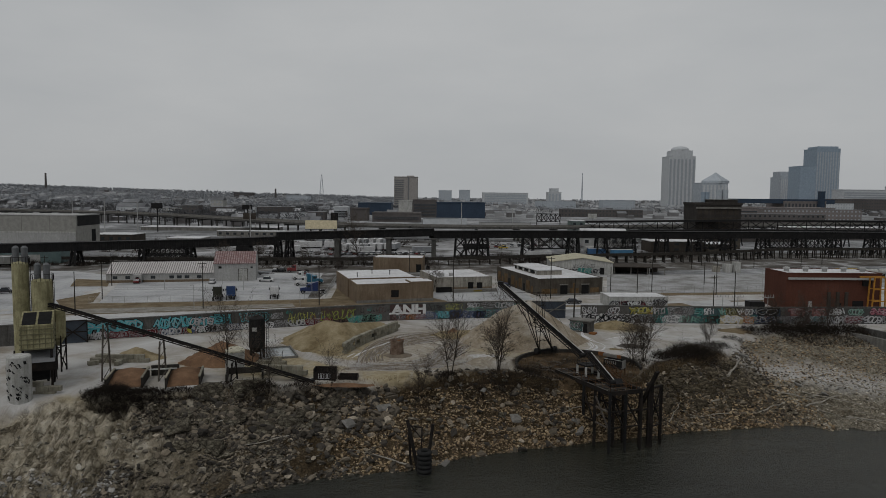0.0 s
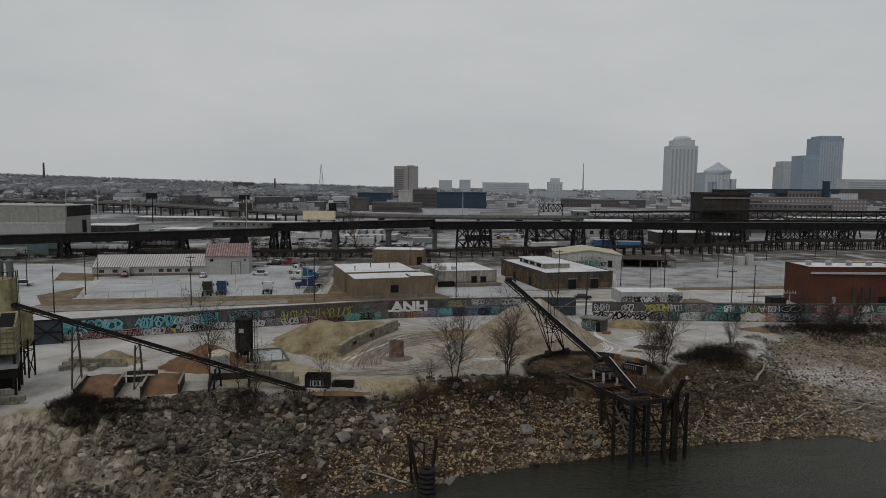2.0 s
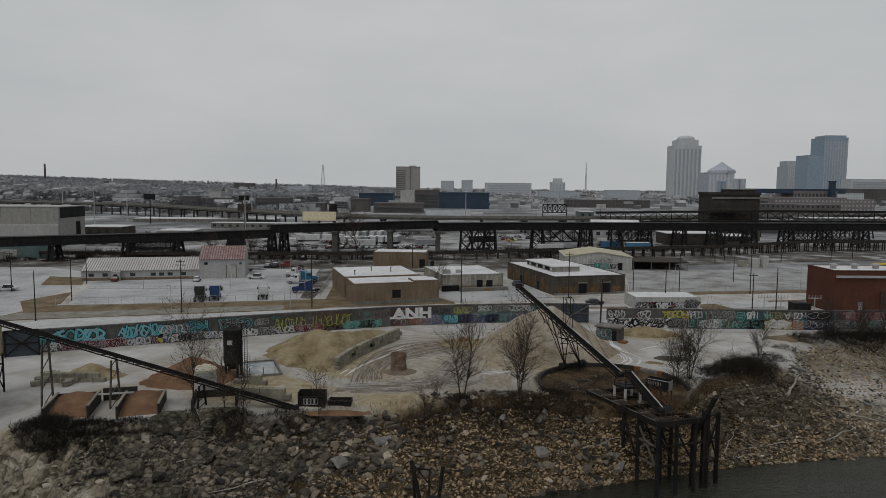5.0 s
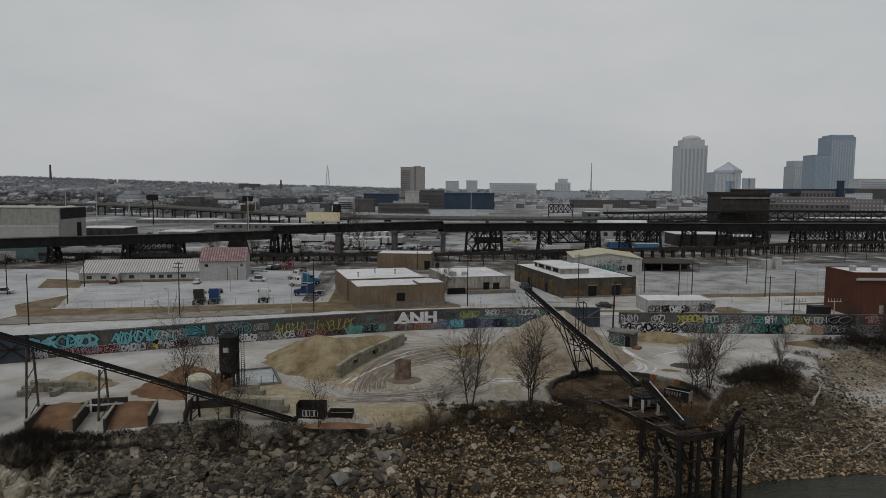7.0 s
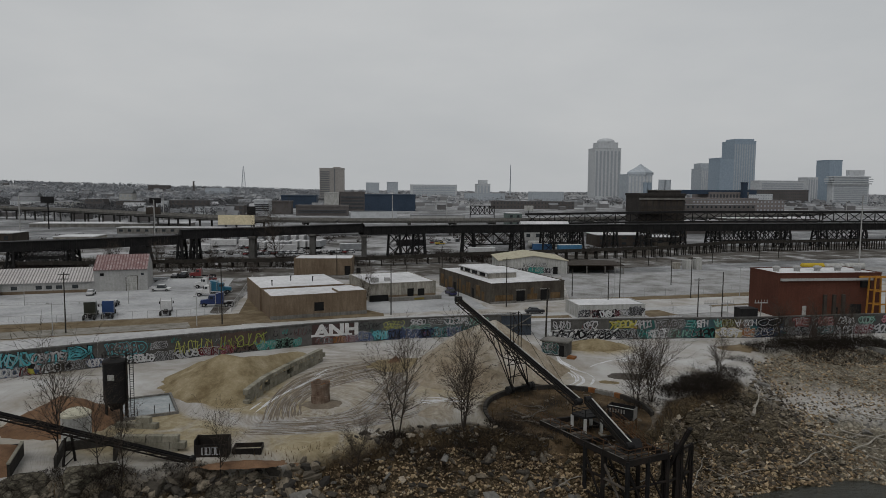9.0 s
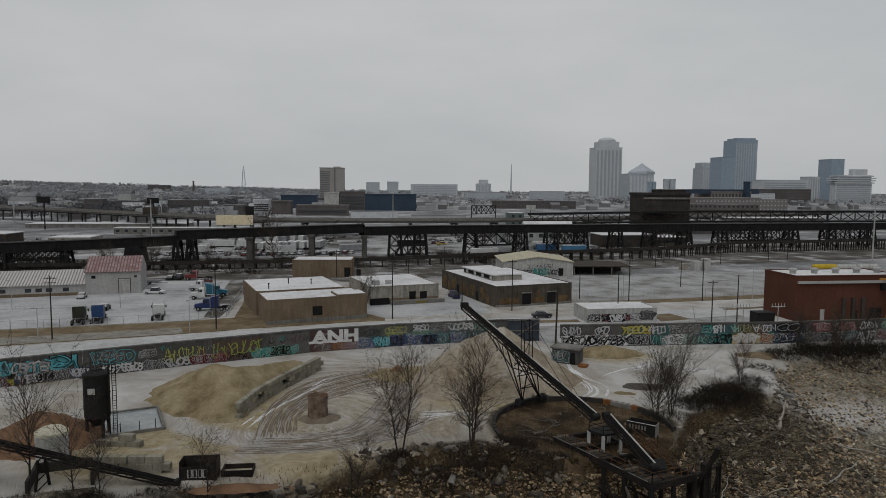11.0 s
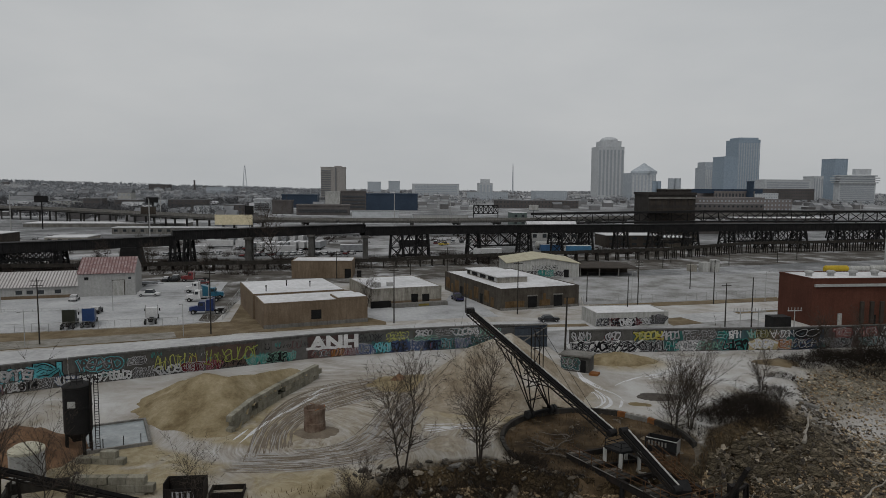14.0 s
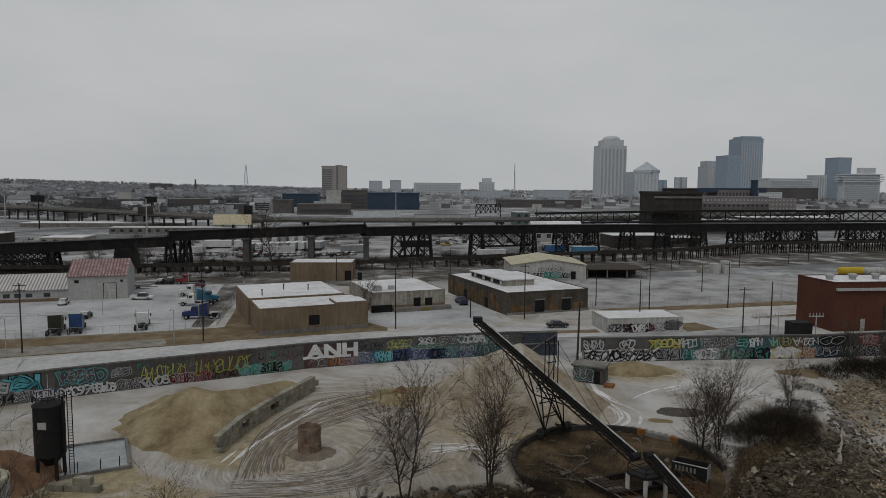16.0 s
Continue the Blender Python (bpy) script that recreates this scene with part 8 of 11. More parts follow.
stones("loose_stones", bank_points(600, -40, -5, 0.02, 0.5, 4), 0.25, 0.9, 0.8, "broken stones below the yard edge", 4, STONE_GREY)
stones("loose_stones", bank_points(260, -2, 23, -0.18, 0.14, 23), 0.1, 0.5, 0.6, "broken grey rubble along the yard edge", 23, STONE_GREY)
STONE_CLAY = loose_material("broken_pale_clay", [(0.0, (0.03, 0.026, 0.02)), (0.25, (0.10, 0.089, 0.07)), (0.6, (0.175, 0.16, 0.13)), (0.9, (0.24, 0.222, 0.185)), (1.0, (0.34, 0.325, 0.29))])
stones("loose_stones", bank_points(1300, -84, -40, 0.2, 0.9, 21), 0.06, 0.4, 0.4, "pale broken clay and shale of the bank face", 21, STONE_CLAY)
path_x = rs.uniform(57, 100, 1500)
path_y = np.interp(path_x, [57, 62, 67, 79, 90, 120], [135, 131.5, 131, 129, 124, 118]) + rs.normal(0, 2.6, 1500)
stones("loose_stones", list(zip(path_x, path_y)), 0.06, 0.3, 0.6, "pale gravel strewn down the bank path", 12, STONE_PALE)

def fractured(name, stops, bed=(1.0, 1.0, 1.6), turn=0.0, vary=0.6):
    """Jointed rock: coarse tone, dark joints at two sizes and a rough broken grain."""
    m, nt, b = shader(name)
    vec = place(nt, bed, turn=turn)
    wob = nt.nodes.new("ShaderNodeTexNoise")
    wob.inputs["Scale"].default_value, wob.inputs["Detail"].default_value = 1.3, 3.0
    nt.links.new(vec, wob.inputs["Vector"])
    bent = nt.nodes.new("ShaderNodeVectorMath")
    bent.operation = "MULTIPLY_ADD"
    nt.links.new(wob.outputs["Color"], bent.inputs[0])
    bent.inputs[1].default_value = (0.7, 0.7, 0.7)
    nt.links.new(vec, bent.inputs[2])
    edges = []
    for scale in (0.9, 2.7):
        cell = nt.nodes.new("ShaderNodeTexVoronoi")
        cell.feature = "DISTANCE_TO_EDGE"
        cell.inputs["Scale"].default_value = scale
        nt.links.new(bent.outputs["Vector"], cell.inputs["Vector"])
        edges.append(cell.outputs["Distance"])
    grain = noise_at(nt, 4.5, 8, 0.72, vec)
    col = ramp(nt, noise_at(nt, 0.8, 7, 0.68, vec), stops)
    col = mixc(nt, 0.75, col, ramp(nt, grain, [(0.32, (0.45, 0.43, 0.4)), (0.5, (1.0, 1.0, 1.0)), (0.66, (1.5, 1.49, 1.46))]), "MULTIPLY")
    col = mixc(nt, 0.85, col, ramp(nt, edges[0], [(0.0, (0.16, 0.15, 0.14)), (0.05, (0.8, 0.8, 0.79)), (0.2, (1.1, 1.1, 1.1))]), "MULTIPLY")
    col = mixc(nt, 0.7, col, ramp(nt, edges[1], [(0.0, (0.3, 0.29, 0.27)), (0.06, (0.9, 0.9, 0.89)), (0.25, (1.15, 1.15, 1.14))]), "MULTIPLY")
    info = nt.nodes.new("ShaderNodeObjectInfo")
    col = mixc(nt, vary, col, ramp(nt, info.outputs["Random"], [(0.0, (0.5, 0.48, 0.45)), (0.5, (0.95, 0.95, 0.93)), (1.0, (1.4, 1.37, 1.3))]), "MULTIPLY")
    nt.links.new(col, b.inputs["Base Color"])
    b.inputs["Roughness"].default_value, b.inputs["Specular IOR Level"].default_value = 0.92, 0.12
    rough = math_node(nt, "ADD", math_node(nt, "MINIMUM", edges[0], 0.12), math_node(nt, "MINIMUM", edges[1], 0.08))
    bump(nt, b, math_node(nt, "MULTIPLY_ADD", grain, 0.35, math_node(nt, "MULTIPLY", rough, 1.6)), 1.0, 0.5)
    return m


BEDROCK = fractured("olive_grey_bedrock", [(0.3, (0.036, 0.031, 0.023)), (0.46, (0.08, 0.071, 0.055)), (0.6, (0.15, 0.137, 0.109)), (0.8, (0.26, 0.247, 0.213))])


def rock_mesh(name, seed, material, points=20):
    """An angular broken rock about one metre across."""
    r = np.random.RandomState(seed)
    p = r.uniform(-1, 1, (points, 3))
    p /= ((np.abs(p) ** 8).sum(1) ** 0.125)[:, None]
    p *= r.uniform(0.84, 1.0, (points, 1)) * 0.55
    bm = bmesh.new()
    for q in p:
        bm.verts.new(q)
    res = bmesh.ops.convex_hull(bm, input=bm.verts[:])
    loose = [g for g in res["geom_interior"] if isinstance(g, bmesh.types.BMVert)]
    bmesh.ops.delete(bm, geom=loose, context="VERTS")
    bmesh.ops.dissolve_limit(bm, angle_limit=0.3, verts=bm.verts[:], edges=bm.edges[:])
    bmesh.ops.bevel(bm, geom=bm.edges[:], offset=0.025, segments=1, affect="EDGES")
    bmesh.ops.triangulate(bm, faces=bm.faces[:])
    bmesh.ops.recalc_face_normals(bm, faces=bm.faces[:])
    me = bpy.data.meshes.new(name)
    bm.to_mesh(me)
    bm.free()
    me.materials.append(material)
    return me


BOULDERS = [rock_mesh("boulder", 100 + k, BEDROCK if k % 2 else STONE) for k in range(6)]
for k in range(3):
    bm = bmesh.new()
    r = np.random.RandomState(140 + k)
    bmesh.ops.create_cube(bm, size=1.0)
    for v in bm.verts:
        v.co *= r.uniform(0.75, 1.2)
        v.co.x += r.uniform(-0.12, 0.12)
    bmesh.ops.bevel(bm, geom=bm.edges[:], offset=0.05, segments=1, affect="EDGES", profile=0.5)
    bmesh.ops.triangulate(bm, faces=bm.faces)
    bmesh.ops.recalc_face_normals(bm, faces=bm.faces)
    me = bpy.data.meshes.new("broken_slab")
    bm.to_mesh(me)
    bm.free()
    me.materials.append(CONCRETE)
    BOULDERS.append(me)


def outcrop(name, x0, x1, s0, s1, step, lo, hi, meshes, seed, flat, turn, lift=0.0, gap=0.1, bare=-9.0):
    """Jointed rock packed over a stretch of the bank, its faces lying along the slope."""
    r = random.Random(seed)
    x, row = x0, 0
    while x < x1:
        top, toe = float(np.interp(x, TOP_X, TOP_Y)), float(np.interp(x, TOE_X, TOE_Y))
        run = top - toe
        tilt = math.atan2(9.5, run)
        n = max(1, int((s1 - s0) * math.hypot(run, 9.5) / step))
        for k in range(n):
            if r.random() < gap:
                continue
            px_ = x + r.uniform(-0.35, 0.35) * step
            sh = s0 + (s1 - s0) * (k + 0.5 + (0.5 if row % 2 else 0) + r.uniform(-0.3, 0.3)) / n
            py_ = top - run * sh
            if fractal(px_ + 13, py_, 0.2, 2) < bare:
                continue
            size = lo + (hi - lo) * r.random() ** 1.6
            ob = new(name, r.choice(meshes))
            ob.parent = ground
            m = Matrix.Rotation(tilt * 0.85 + r.uniform(-0.22, 0.22), 4, "X") @ Matrix.Rotation(r.uniform(-0.2, 0.2), 4, "Y") @ Matrix.Rotation(turn + r.uniform(-0.35, 0.35), 4, "Z")
            ob.matrix_basis = Matrix.Translation((px_, py_, height(px_, py_) + lift)) @ m @ Matrix.Diagonal((size * r.uniform(0.9, 1.35), size * r.uniform(0.75, 1.1), size * r.uniform(flat * 0.7, flat), 1))
        x += step
        row += 1


def boulders(pts, lo, hi, seed, thin=0.6, kinds=9):
    r = random.Random(seed)
    for x, y in pts:
        ob = new("boulder", r.choice(BOULDERS[:kinds]))
        ob.parent = ground
        sz = lo + (hi - lo) * r.random() ** 2
        e = Euler((r.uniform(-0.6, 0.6) + 0.4, r.uniform(-0.5, 0.5), r.uniform(0, 6.3)))
        ob.matrix_basis = Matrix.LocRotScale((x, y, height(x, y) + sz * 0.1), e, (sz * r.uniform(0.9, 1.6), sz, sz * r.uniform(thin * 0.6, thin)))


JOINTED = [rock_mesh("rock_block", 200 + k, BEDROCK, 13) for k in range(9)]
outcrop("rock_block", -36.5, -13.5, 0.1, 0.55, 2.7, 1.6, 3.9, JOINTED, 11, 0.6, 0.2, -0.25, 0.15, -0.2)
outcrop("rock_block", -38.0, -12.0, 0.04, 0.66, 1.8, 0.8, 1.8, JOINTED, 31, 0.7, 0.5, -0.05, 0.35, 0.0)
outcrop("rock", -40.5, -9.0, 0.03, 0.95, 1.3, 0.3, 1.0, BOULDERS[:6], 17, 0.8, 0.0, 0.05, 0.4)
for x, y, l, w, rz in ((-33.6, 98.0, 6.4, 3.8, 0.15), (-28.4, 99.3, 5.6, 3.4, 0.35), (-24.2, 97.6, 4.2, 3.2, -0.2), (-21.0, 94.6, 4.0, 4.4, 0.3), (-29.8, 94.4, 4.4, 3.6, -0.1)):
    ob = new("rock_block", JOINTED[int(-x) % 9])
    ob.parent = ground
    ob.matrix_basis = Matrix.LocRotScale((x, y, height(x, y) - 0.15), Euler((0.6, 0.05, rz)), (l, w, 1.5))
boulders(bank_points(22, -78, -42, 0.55, 0.98, 12), 0.5, 1.6, 12, 0.5, 6)
boulders(bank_points(44, -12, 26, 0.03, 0.9, 13), 0.4, 1.5, 13, 0.45)
boulders(bank_points(9, 2, 23, -0.1, 0.14, 16), 0.5, 1.3, 16, 0.5)
boulders(bank_points(20, 66, 104, 0.3, 0.95, 15), 0.4, 1.2, 15, 0.5)
SHALE = fractured("dark_shale", [(0.3, (0.03, 0.024, 0.016)), (0.46, (0.07, 0.057, 0.039)), (0.6, (0.125, 0.104, 0.073)), (0.8, (0.2, 0.173, 0.128))], (0.8, 1.3, 3.0), 0.6, 0.25)
SLABS = [rock_mesh("slab", 300 + k, SHALE, 14) for k in range(7)]
outcrop("slab", 37.0, 61.0, 0.1, 0.66, 1.35, 0.9, 2.6, SLABS, 14, 0.5, 0.65, -0.1, 0.06)


DRIFT = mottled("bleached_driftwood", [(0.3, (0.16, 0.145, 0.12)), (0.55, (0.27, 0.25, 0.215)), (0.8, (0.38, 0.36, 0.32))], 1.2, 9, 0.9)


def log(x0, y0, x1, y1, r, label="pale bare driftwood log on the bank", lift=0.1, name="driftwood_log", mat=None):
    a, b_ = Vector((x0, y0, height(x0, y0) + r + lift)), Vector((x1, y1, height(x1, y1) + r + lift))
    bm = bmesh.new()
    n = 7
    d_ = (b_ - a).normalized()
    o1 = d_.orthogonal().normalized()
    o2 = d_.cross(o1)
    rings = []
    for k in range(n + 1):
        q = a.lerp(b_, k / n) + Vector((0.1 * math.sin(k * 2.1 + x0), 0.1 * math.cos(k * 1.7 + y0), 0.12 * math.sin(k * 1.3 + x0)))
        rk = r * (1 - 0.65 * k / n)
        rings.append([bm.verts.new(q + (o1 * math.cos(t) + o2 * math.sin(t)) * rk) for t in (2 * math.pi * i / 7 for i in range(7))])
    for lo_, hi_ in zip(rings, rings[1:]):
        for i in range(7):
            bm.faces.new((lo_[i], lo_[(i + 1) % 7], hi_[(i + 1) % 7], hi_[i]))
    bm.faces.new(rings[0])
    bm.faces.new(rings[-1])
    ob = part(name, bm, mat or DRIFT)
    tagged(ob, label, "log", "driftwood")


for spec in ((23.5, 104.5, 28.5, 101.8, 0.13), (20, 103.5, 26, 104.6, 0.12), (-3, 91.6, -11, 92.8, 0.14), (1.5, 92.6, 5.4, 94.0, 0.12), (46, 110.2, 54, 112.4, 0.14), (51, 113.5, 57, 117.5, 0.16), (48, 109, 52.5, 109.6, 0.12), (60, 114, 67, 118, 0.15), (66, 121, 74, 119, 0.16), (70, 117, 79, 121, 0.2), (72, 122, 83, 116, 0.14), (76, 114, 86, 112, 0.14), (84, 124, 92, 121, 0.18), (57, 121, 62.5, 128, 0.28), (-20, 93, -27, 89.5, 0.13), (-34, 92, -25, 96.2, 0.12), (42, 109, 45, 112, 0.1), (9, 96.5, 12.5, 97.2, 0.12)):
    log(*spec)
for spec in ((20, 113, 24.5, 117.0, 0.14), (19.5, 117, 24, 112.5, 0.1), (23, 111.5, 18.5, 113.5, 0.12), (24.5, 118, 21, 119.5, 0.1), (18.2, 110.5, 19.6, 104.5, 0.16)):
    log(*spec, "broken branch lying in the weedy pit", 0.15, "dead_branch", TIMBER)
for x, y, w, l, rz, rx in ((-11.8, 97.2, 1.5, 3.6, 60, 40), (14.9, 103.6, 1.6, 2.2, 20, 35), (9.5, 107.0, 0.7, 3.4, 75, 12), (63.0, 130.0, 0.5, 4.2, -50, 20), (3.0, 93.8, 0.9, 3.2, 70, 30), (-7.0, 100.5, 1.2, 2.4, 30, 35)):
    sl = tagged(new("concrete_slab", BOULDERS[7]), "broken flat concrete slab lying on the bank", "slab", "broken slabs")
    sl.matrix_basis = Matrix.LocRotScale((x, y, height(x, y) + 0.25), Euler((radians(rx), 0.1, radians(rz))), (l, w, 0.3))


rnd = random.Random(61)
for k in range(30):
    x, y = rnd.uniform(68, 96), rnd.uniform(109, 127)
    a, l_ = rnd.uniform(-0.9, 0.5), rnd.uniform(2.0, 6.5)
    if bank_share(x, y) < 1.0 and bank_share(x + l_ * math.cos(a), y + l_ * math.sin(a)) < 1.0:
        log(x, y, x + l_ * math.cos(a), y + l_ * math.sin(a), rnd.uniform(0.05, 0.12), "bleached branch in a driftwood tangle", 0.25)
for k in range(16):
    x, y = rnd.uniform(40, 68), rnd.uniform(106, 114)
    a, l_ = rnd.uniform(-0.3, 0.6), rnd.uniform(1.5, 4.5)
    if bank_share(x, y) < 1.0:
        log(x, y, x + l_ * math.cos(a), y + l_ * math.sin(a), rnd.uniform(0.05, 0.1), "bleached branch washed up on the bank", 0.12)
for k in range(14):
    x, y, a, l_ = rnd.uniform(19.5, 24), rnd.uniform(112.5, 119), rnd.uniform(0, 6.28), rnd.uniform(1.5, 3.2)
    log(x, y, x + l_ * math.cos(a), y + l_ * math.sin(a), rnd.uniform(0.04, 0.08), "weathered branch lying in the weedy pit", 0.25, "dead_branch", TIMBER)

for k in range(16):
    x, y, a, l_ = rnd.uniform(28, 39), rnd.uniform(101.5, 107), rnd.uniform(-0.5, 0.5), rnd.uniform(2.0, 5.0)
    if bank_share(x, y) < 0.98:
        log(x, y, x + l_ * math.cos(a), y + l_ * math.sin(a), rnd.uniform(0.07, 0.16), "pale driftwood log jammed below the dock", 0.35)

# ---- bare trees and brush ----
BRANCH = mottled("brown_branches", [(0.3, (0.035, 0.028, 0.022)), (0.6, (0.066, 0.052, 0.041)), (0.85, (0.1, 0.08, 0.063))], 0.8, 9, 0.95, relief=0)


def bare_tree(x, y, h, seed, label, stems=1, crown=0.35, z=None):
    rnd = random.Random(seed)
    root = thing("bare_tree", (x, y, height(x, y) - 0.2 if z is None else z), label, "tree", "bare trees")
    wood = bmesh.new()
    verts, faces = [], []
    stout = max(1.0, h / 8.0) ** 1.6

    def twig(p, q, r):
        """A fine three-sided twig that ends in a point."""
        d = (q - p).normalized()
        o = d.orthogonal().normalized() * r
        o2 = d.cross(o)
        i0 = len(verts)
        verts.extend((tuple(p + o), tuple(p - o * 0.5 + o2 * 0.87), tuple(p - o * 0.5 - o2 * 0.87), tuple(q)))
        faces.extend(((i0, i0 + 1, i0 + 3), (i0 + 1, i0 + 2, i0 + 3), (i0 + 2, i0, i0 + 3)))

    def away(d, lo, hi):
        side = d.orthogonal().normalized()
        side.rotate(Matrix.Rotation(rnd.uniform(0, 6.28), 3, d))
        tilt = rnd.uniform(lo, hi)
        return (d * math.cos(tilt) + side * math.sin(tilt)).normalized()

    def limb(p, d, length, r, depth):
        """A limb that curves upward and carries finer ones."""
        steps = 5 if depth == 1 else 4
        q = p
        for k in range(steps):
            d = (d + Vector((rnd.uniform(-1, 1), rnd.uniform(-1, 1), rnd.uniform(-0.2, 0.8))) * 0.13).normalized()
            e = q + d * (length / steps)
            r0, r1 = r * (1 - 0.85 * k / steps), r * (1 - 0.85 * (k + 1) / steps)
            if depth == 1:
                tube(wood, q, e, max(r0, 0.012), max(r1, 0.008), n=4, caps=False)
            else:
                twig(q, e + d * 0.1 * length, max(r0, 0.009) * stout)
            q = e
            if depth == 1:
                for _ in range(rnd.choice((1, 1, 2)) if k else 1):
                    limb(q, away(d, 0.4, 0.95), length * rnd.uniform(0.32, 0.6), r1 * 0.7 + 0.005, 2)
            elif depth == 2:
                for _ in range(1 if k < 2 else 2):
                    twig(q, q + away(d, 0.3, 0.9) * length * rnd.uniform(0.3, 0.7), 0.011 * stout)

    for k in range(stems):
        a = 2 * math.pi * k / max(stems, 1) + rnd.random()
        lean = Vector((math.cos(a), math.sin(a), 0)) * (0.16 if stems > 1 else 0.03)
        q, d = Vector((lean.x * 1.2, lean.y * 1.2, 0)), (Vector((0, 0, 1)) + lean).normalized()
        hk, r = h * (1.0 if k == 0 else rnd.uniform(0.65, 0.9)), 0.011 * h
        n_ = 12
        for i in range(n_):
            d = (d + Vector((rnd.uniform(-1, 1), rnd.uniform(-1, 1), 0.5)) * 0.06).normalized()
            e = q + d * (hk * 0.88 / n_)
            tube(wood, q, e, r * (1 - 0.9 * i / n_), r * (1 - 0.9 * (i + 1) / n_), n=7, caps=False)
            q = e
            if i >= 2:
                for _ in range(2 if i % 3 else 3):
                    az, up_ = rnd.uniform(0, 6.28), rnd.uniform(0.5, 1.1) * (1.1 - 0.5 * i / n_)
                    bd = Vector((math.cos(az) * math.sin(up_), math.sin(az) * math.sin(up_), math.cos(up_)))
                    limb(q, bd, hk * crown * rnd.uniform(0.5, 1.05) * (0.5 + 0.6 * math.sin(math.pi * min(1.0, (i - 0.5) / (n_ + 1)))), r * 0.45 * (1 - 0.75 * i / n_) + 0.012, 1)
        limb(q, d, hk * 0.14, r * 0.12 + 0.01, 1)
    part("trunk", wood, BARK, root)
    raw_mesh("crown", verts, faces, BRANCH, root)
    return root


for x, y, h, seed, stems, lab in ((3.6, 108.6, 10.8, 1, 2, "bare winter tree with several stems at the bank edge"), (12.1, 110.4, 11.0, 2, 3, "bare slender winter tree beside the pit"), (-1.5, 103.6, 6.2, 3, 2, "small bare sapling at the bank edge"), (37.6, 117.6, 8.0, 4, 3, "bare bushy tree at the bank edge"), (40.0, 118.2, 8.6, 5, 3, "bare bushy tree at the bank edge"), (-33.3, 103.0, 11.0, 6, 1, "tall bare tree beside the feed conveyor"), (-28.2, 100.6, 7.6, 7, 1, "thin bare tree leaning by the conveyor"), (-25.5, 99.3, 7.5, 8, 1, "thin bare sapling on the bank"), (-15.9, 101.2, 7.0, 9, 1, "small bare tree in front of the skip"), (57.3, 131.6, 6.0, 10, 2, "small bare tree at the yard edge"), (86, 149, 7.5, 11, 3, "bare tree against the flood wall"), (92, 150, 8.0, 12, 3, "bare tree against the flood wall"), (80, 150.5, 7.0, 13, 2, "bare tree against the flood wall"), (-0.5, 203.0, 7.5, 14, 2, "bare tree beside the tan building"), (-33.4, 289.6, 17.0, 15, 1, "large spreading bare tree by the viaduct"), (-75, 285, 9, 16, 3, "bare scrub tree below the viaduct"), (-90, 282, 9, 17, 3, "bare scrub tree below the viaduct"), (-55, 280, 8, 18, 3, "bare scrub tree below the viaduct")):
    bare_tree(x, y, h, seed, lab, stems, 0.6 if seed in (15, 6, 4, 5) else 0.5)


BRUSHWOOD = mottled("dark_brushwood", [(0.3, (0.014, 0.011, 0.009)), (0.6, (0.03, 0.024, 0.019)), (0.85, (0.058, 0.045, 0.035))], 1.0, 9, 0.95, relief=0)


def brush(x, y, rx, ry, h, seed, n=420, label="dense dark leafless brush"):
    rnd = random.Random(seed)
    verts, faces = [], []
    for k in range(n):
        a, q = rnd.uniform(0, 2 * math.pi), rnd.random() ** 0.5
        px_, py_ = x + rx * q * math.cos(a), y + ry * q * math.sin(a)
        p = Vector((px_, py_, height(px_, py_) - 0.1))
        d = Vector((rnd.uniform(-1.1, 1.1), rnd.uniform(-1.1, 1.1), 1)).normalized()
        ln = h * rnd.uniform(0.25, 1.0) * (1.15 - 0.75 * q) * (0.8 + 0.5 * noise.noise((px_ * 0.4, py_ * 0.4, seed)))
        w = rnd.uniform(0.008, 0.018)
        segs = [(p, d, ln, w)]
        for _ in range(8):
            segs.append((p + d * ln * rnd.uniform(0.3, 0.8), (d + Vector((rnd.uniform(-1, 1), rnd.uniform(-1, 1), rnd.uniform(-0.4, 0.6)))).normalized(), ln * rnd.uniform(0.3, 0.65), w * 0.6))
        for s_p, s_d, s_l, s_w in segs:
            o = s_d.orthogonal().normalized()
            o2 = s_d.cross(o)
            i0 = len(verts)
            verts += [tuple(s_p + o * s_w), tuple(s_p - o * s_w * 0.5 + o2 * s_w), tuple(s_p - o * s_w * 0.5 - o2 * s_w), tuple(s_p + s_d * s_l)]
            faces += [(i0, i0 + 1, i0 + 3), (i0 + 1, i0 + 2, i0 + 3), (i0 + 2, i0, i0 + 3)]
    ob = raw_mesh("brush", verts, faces, BRUSHWOOD)
    return tagged(ob, label, "bush", "brush clumps")


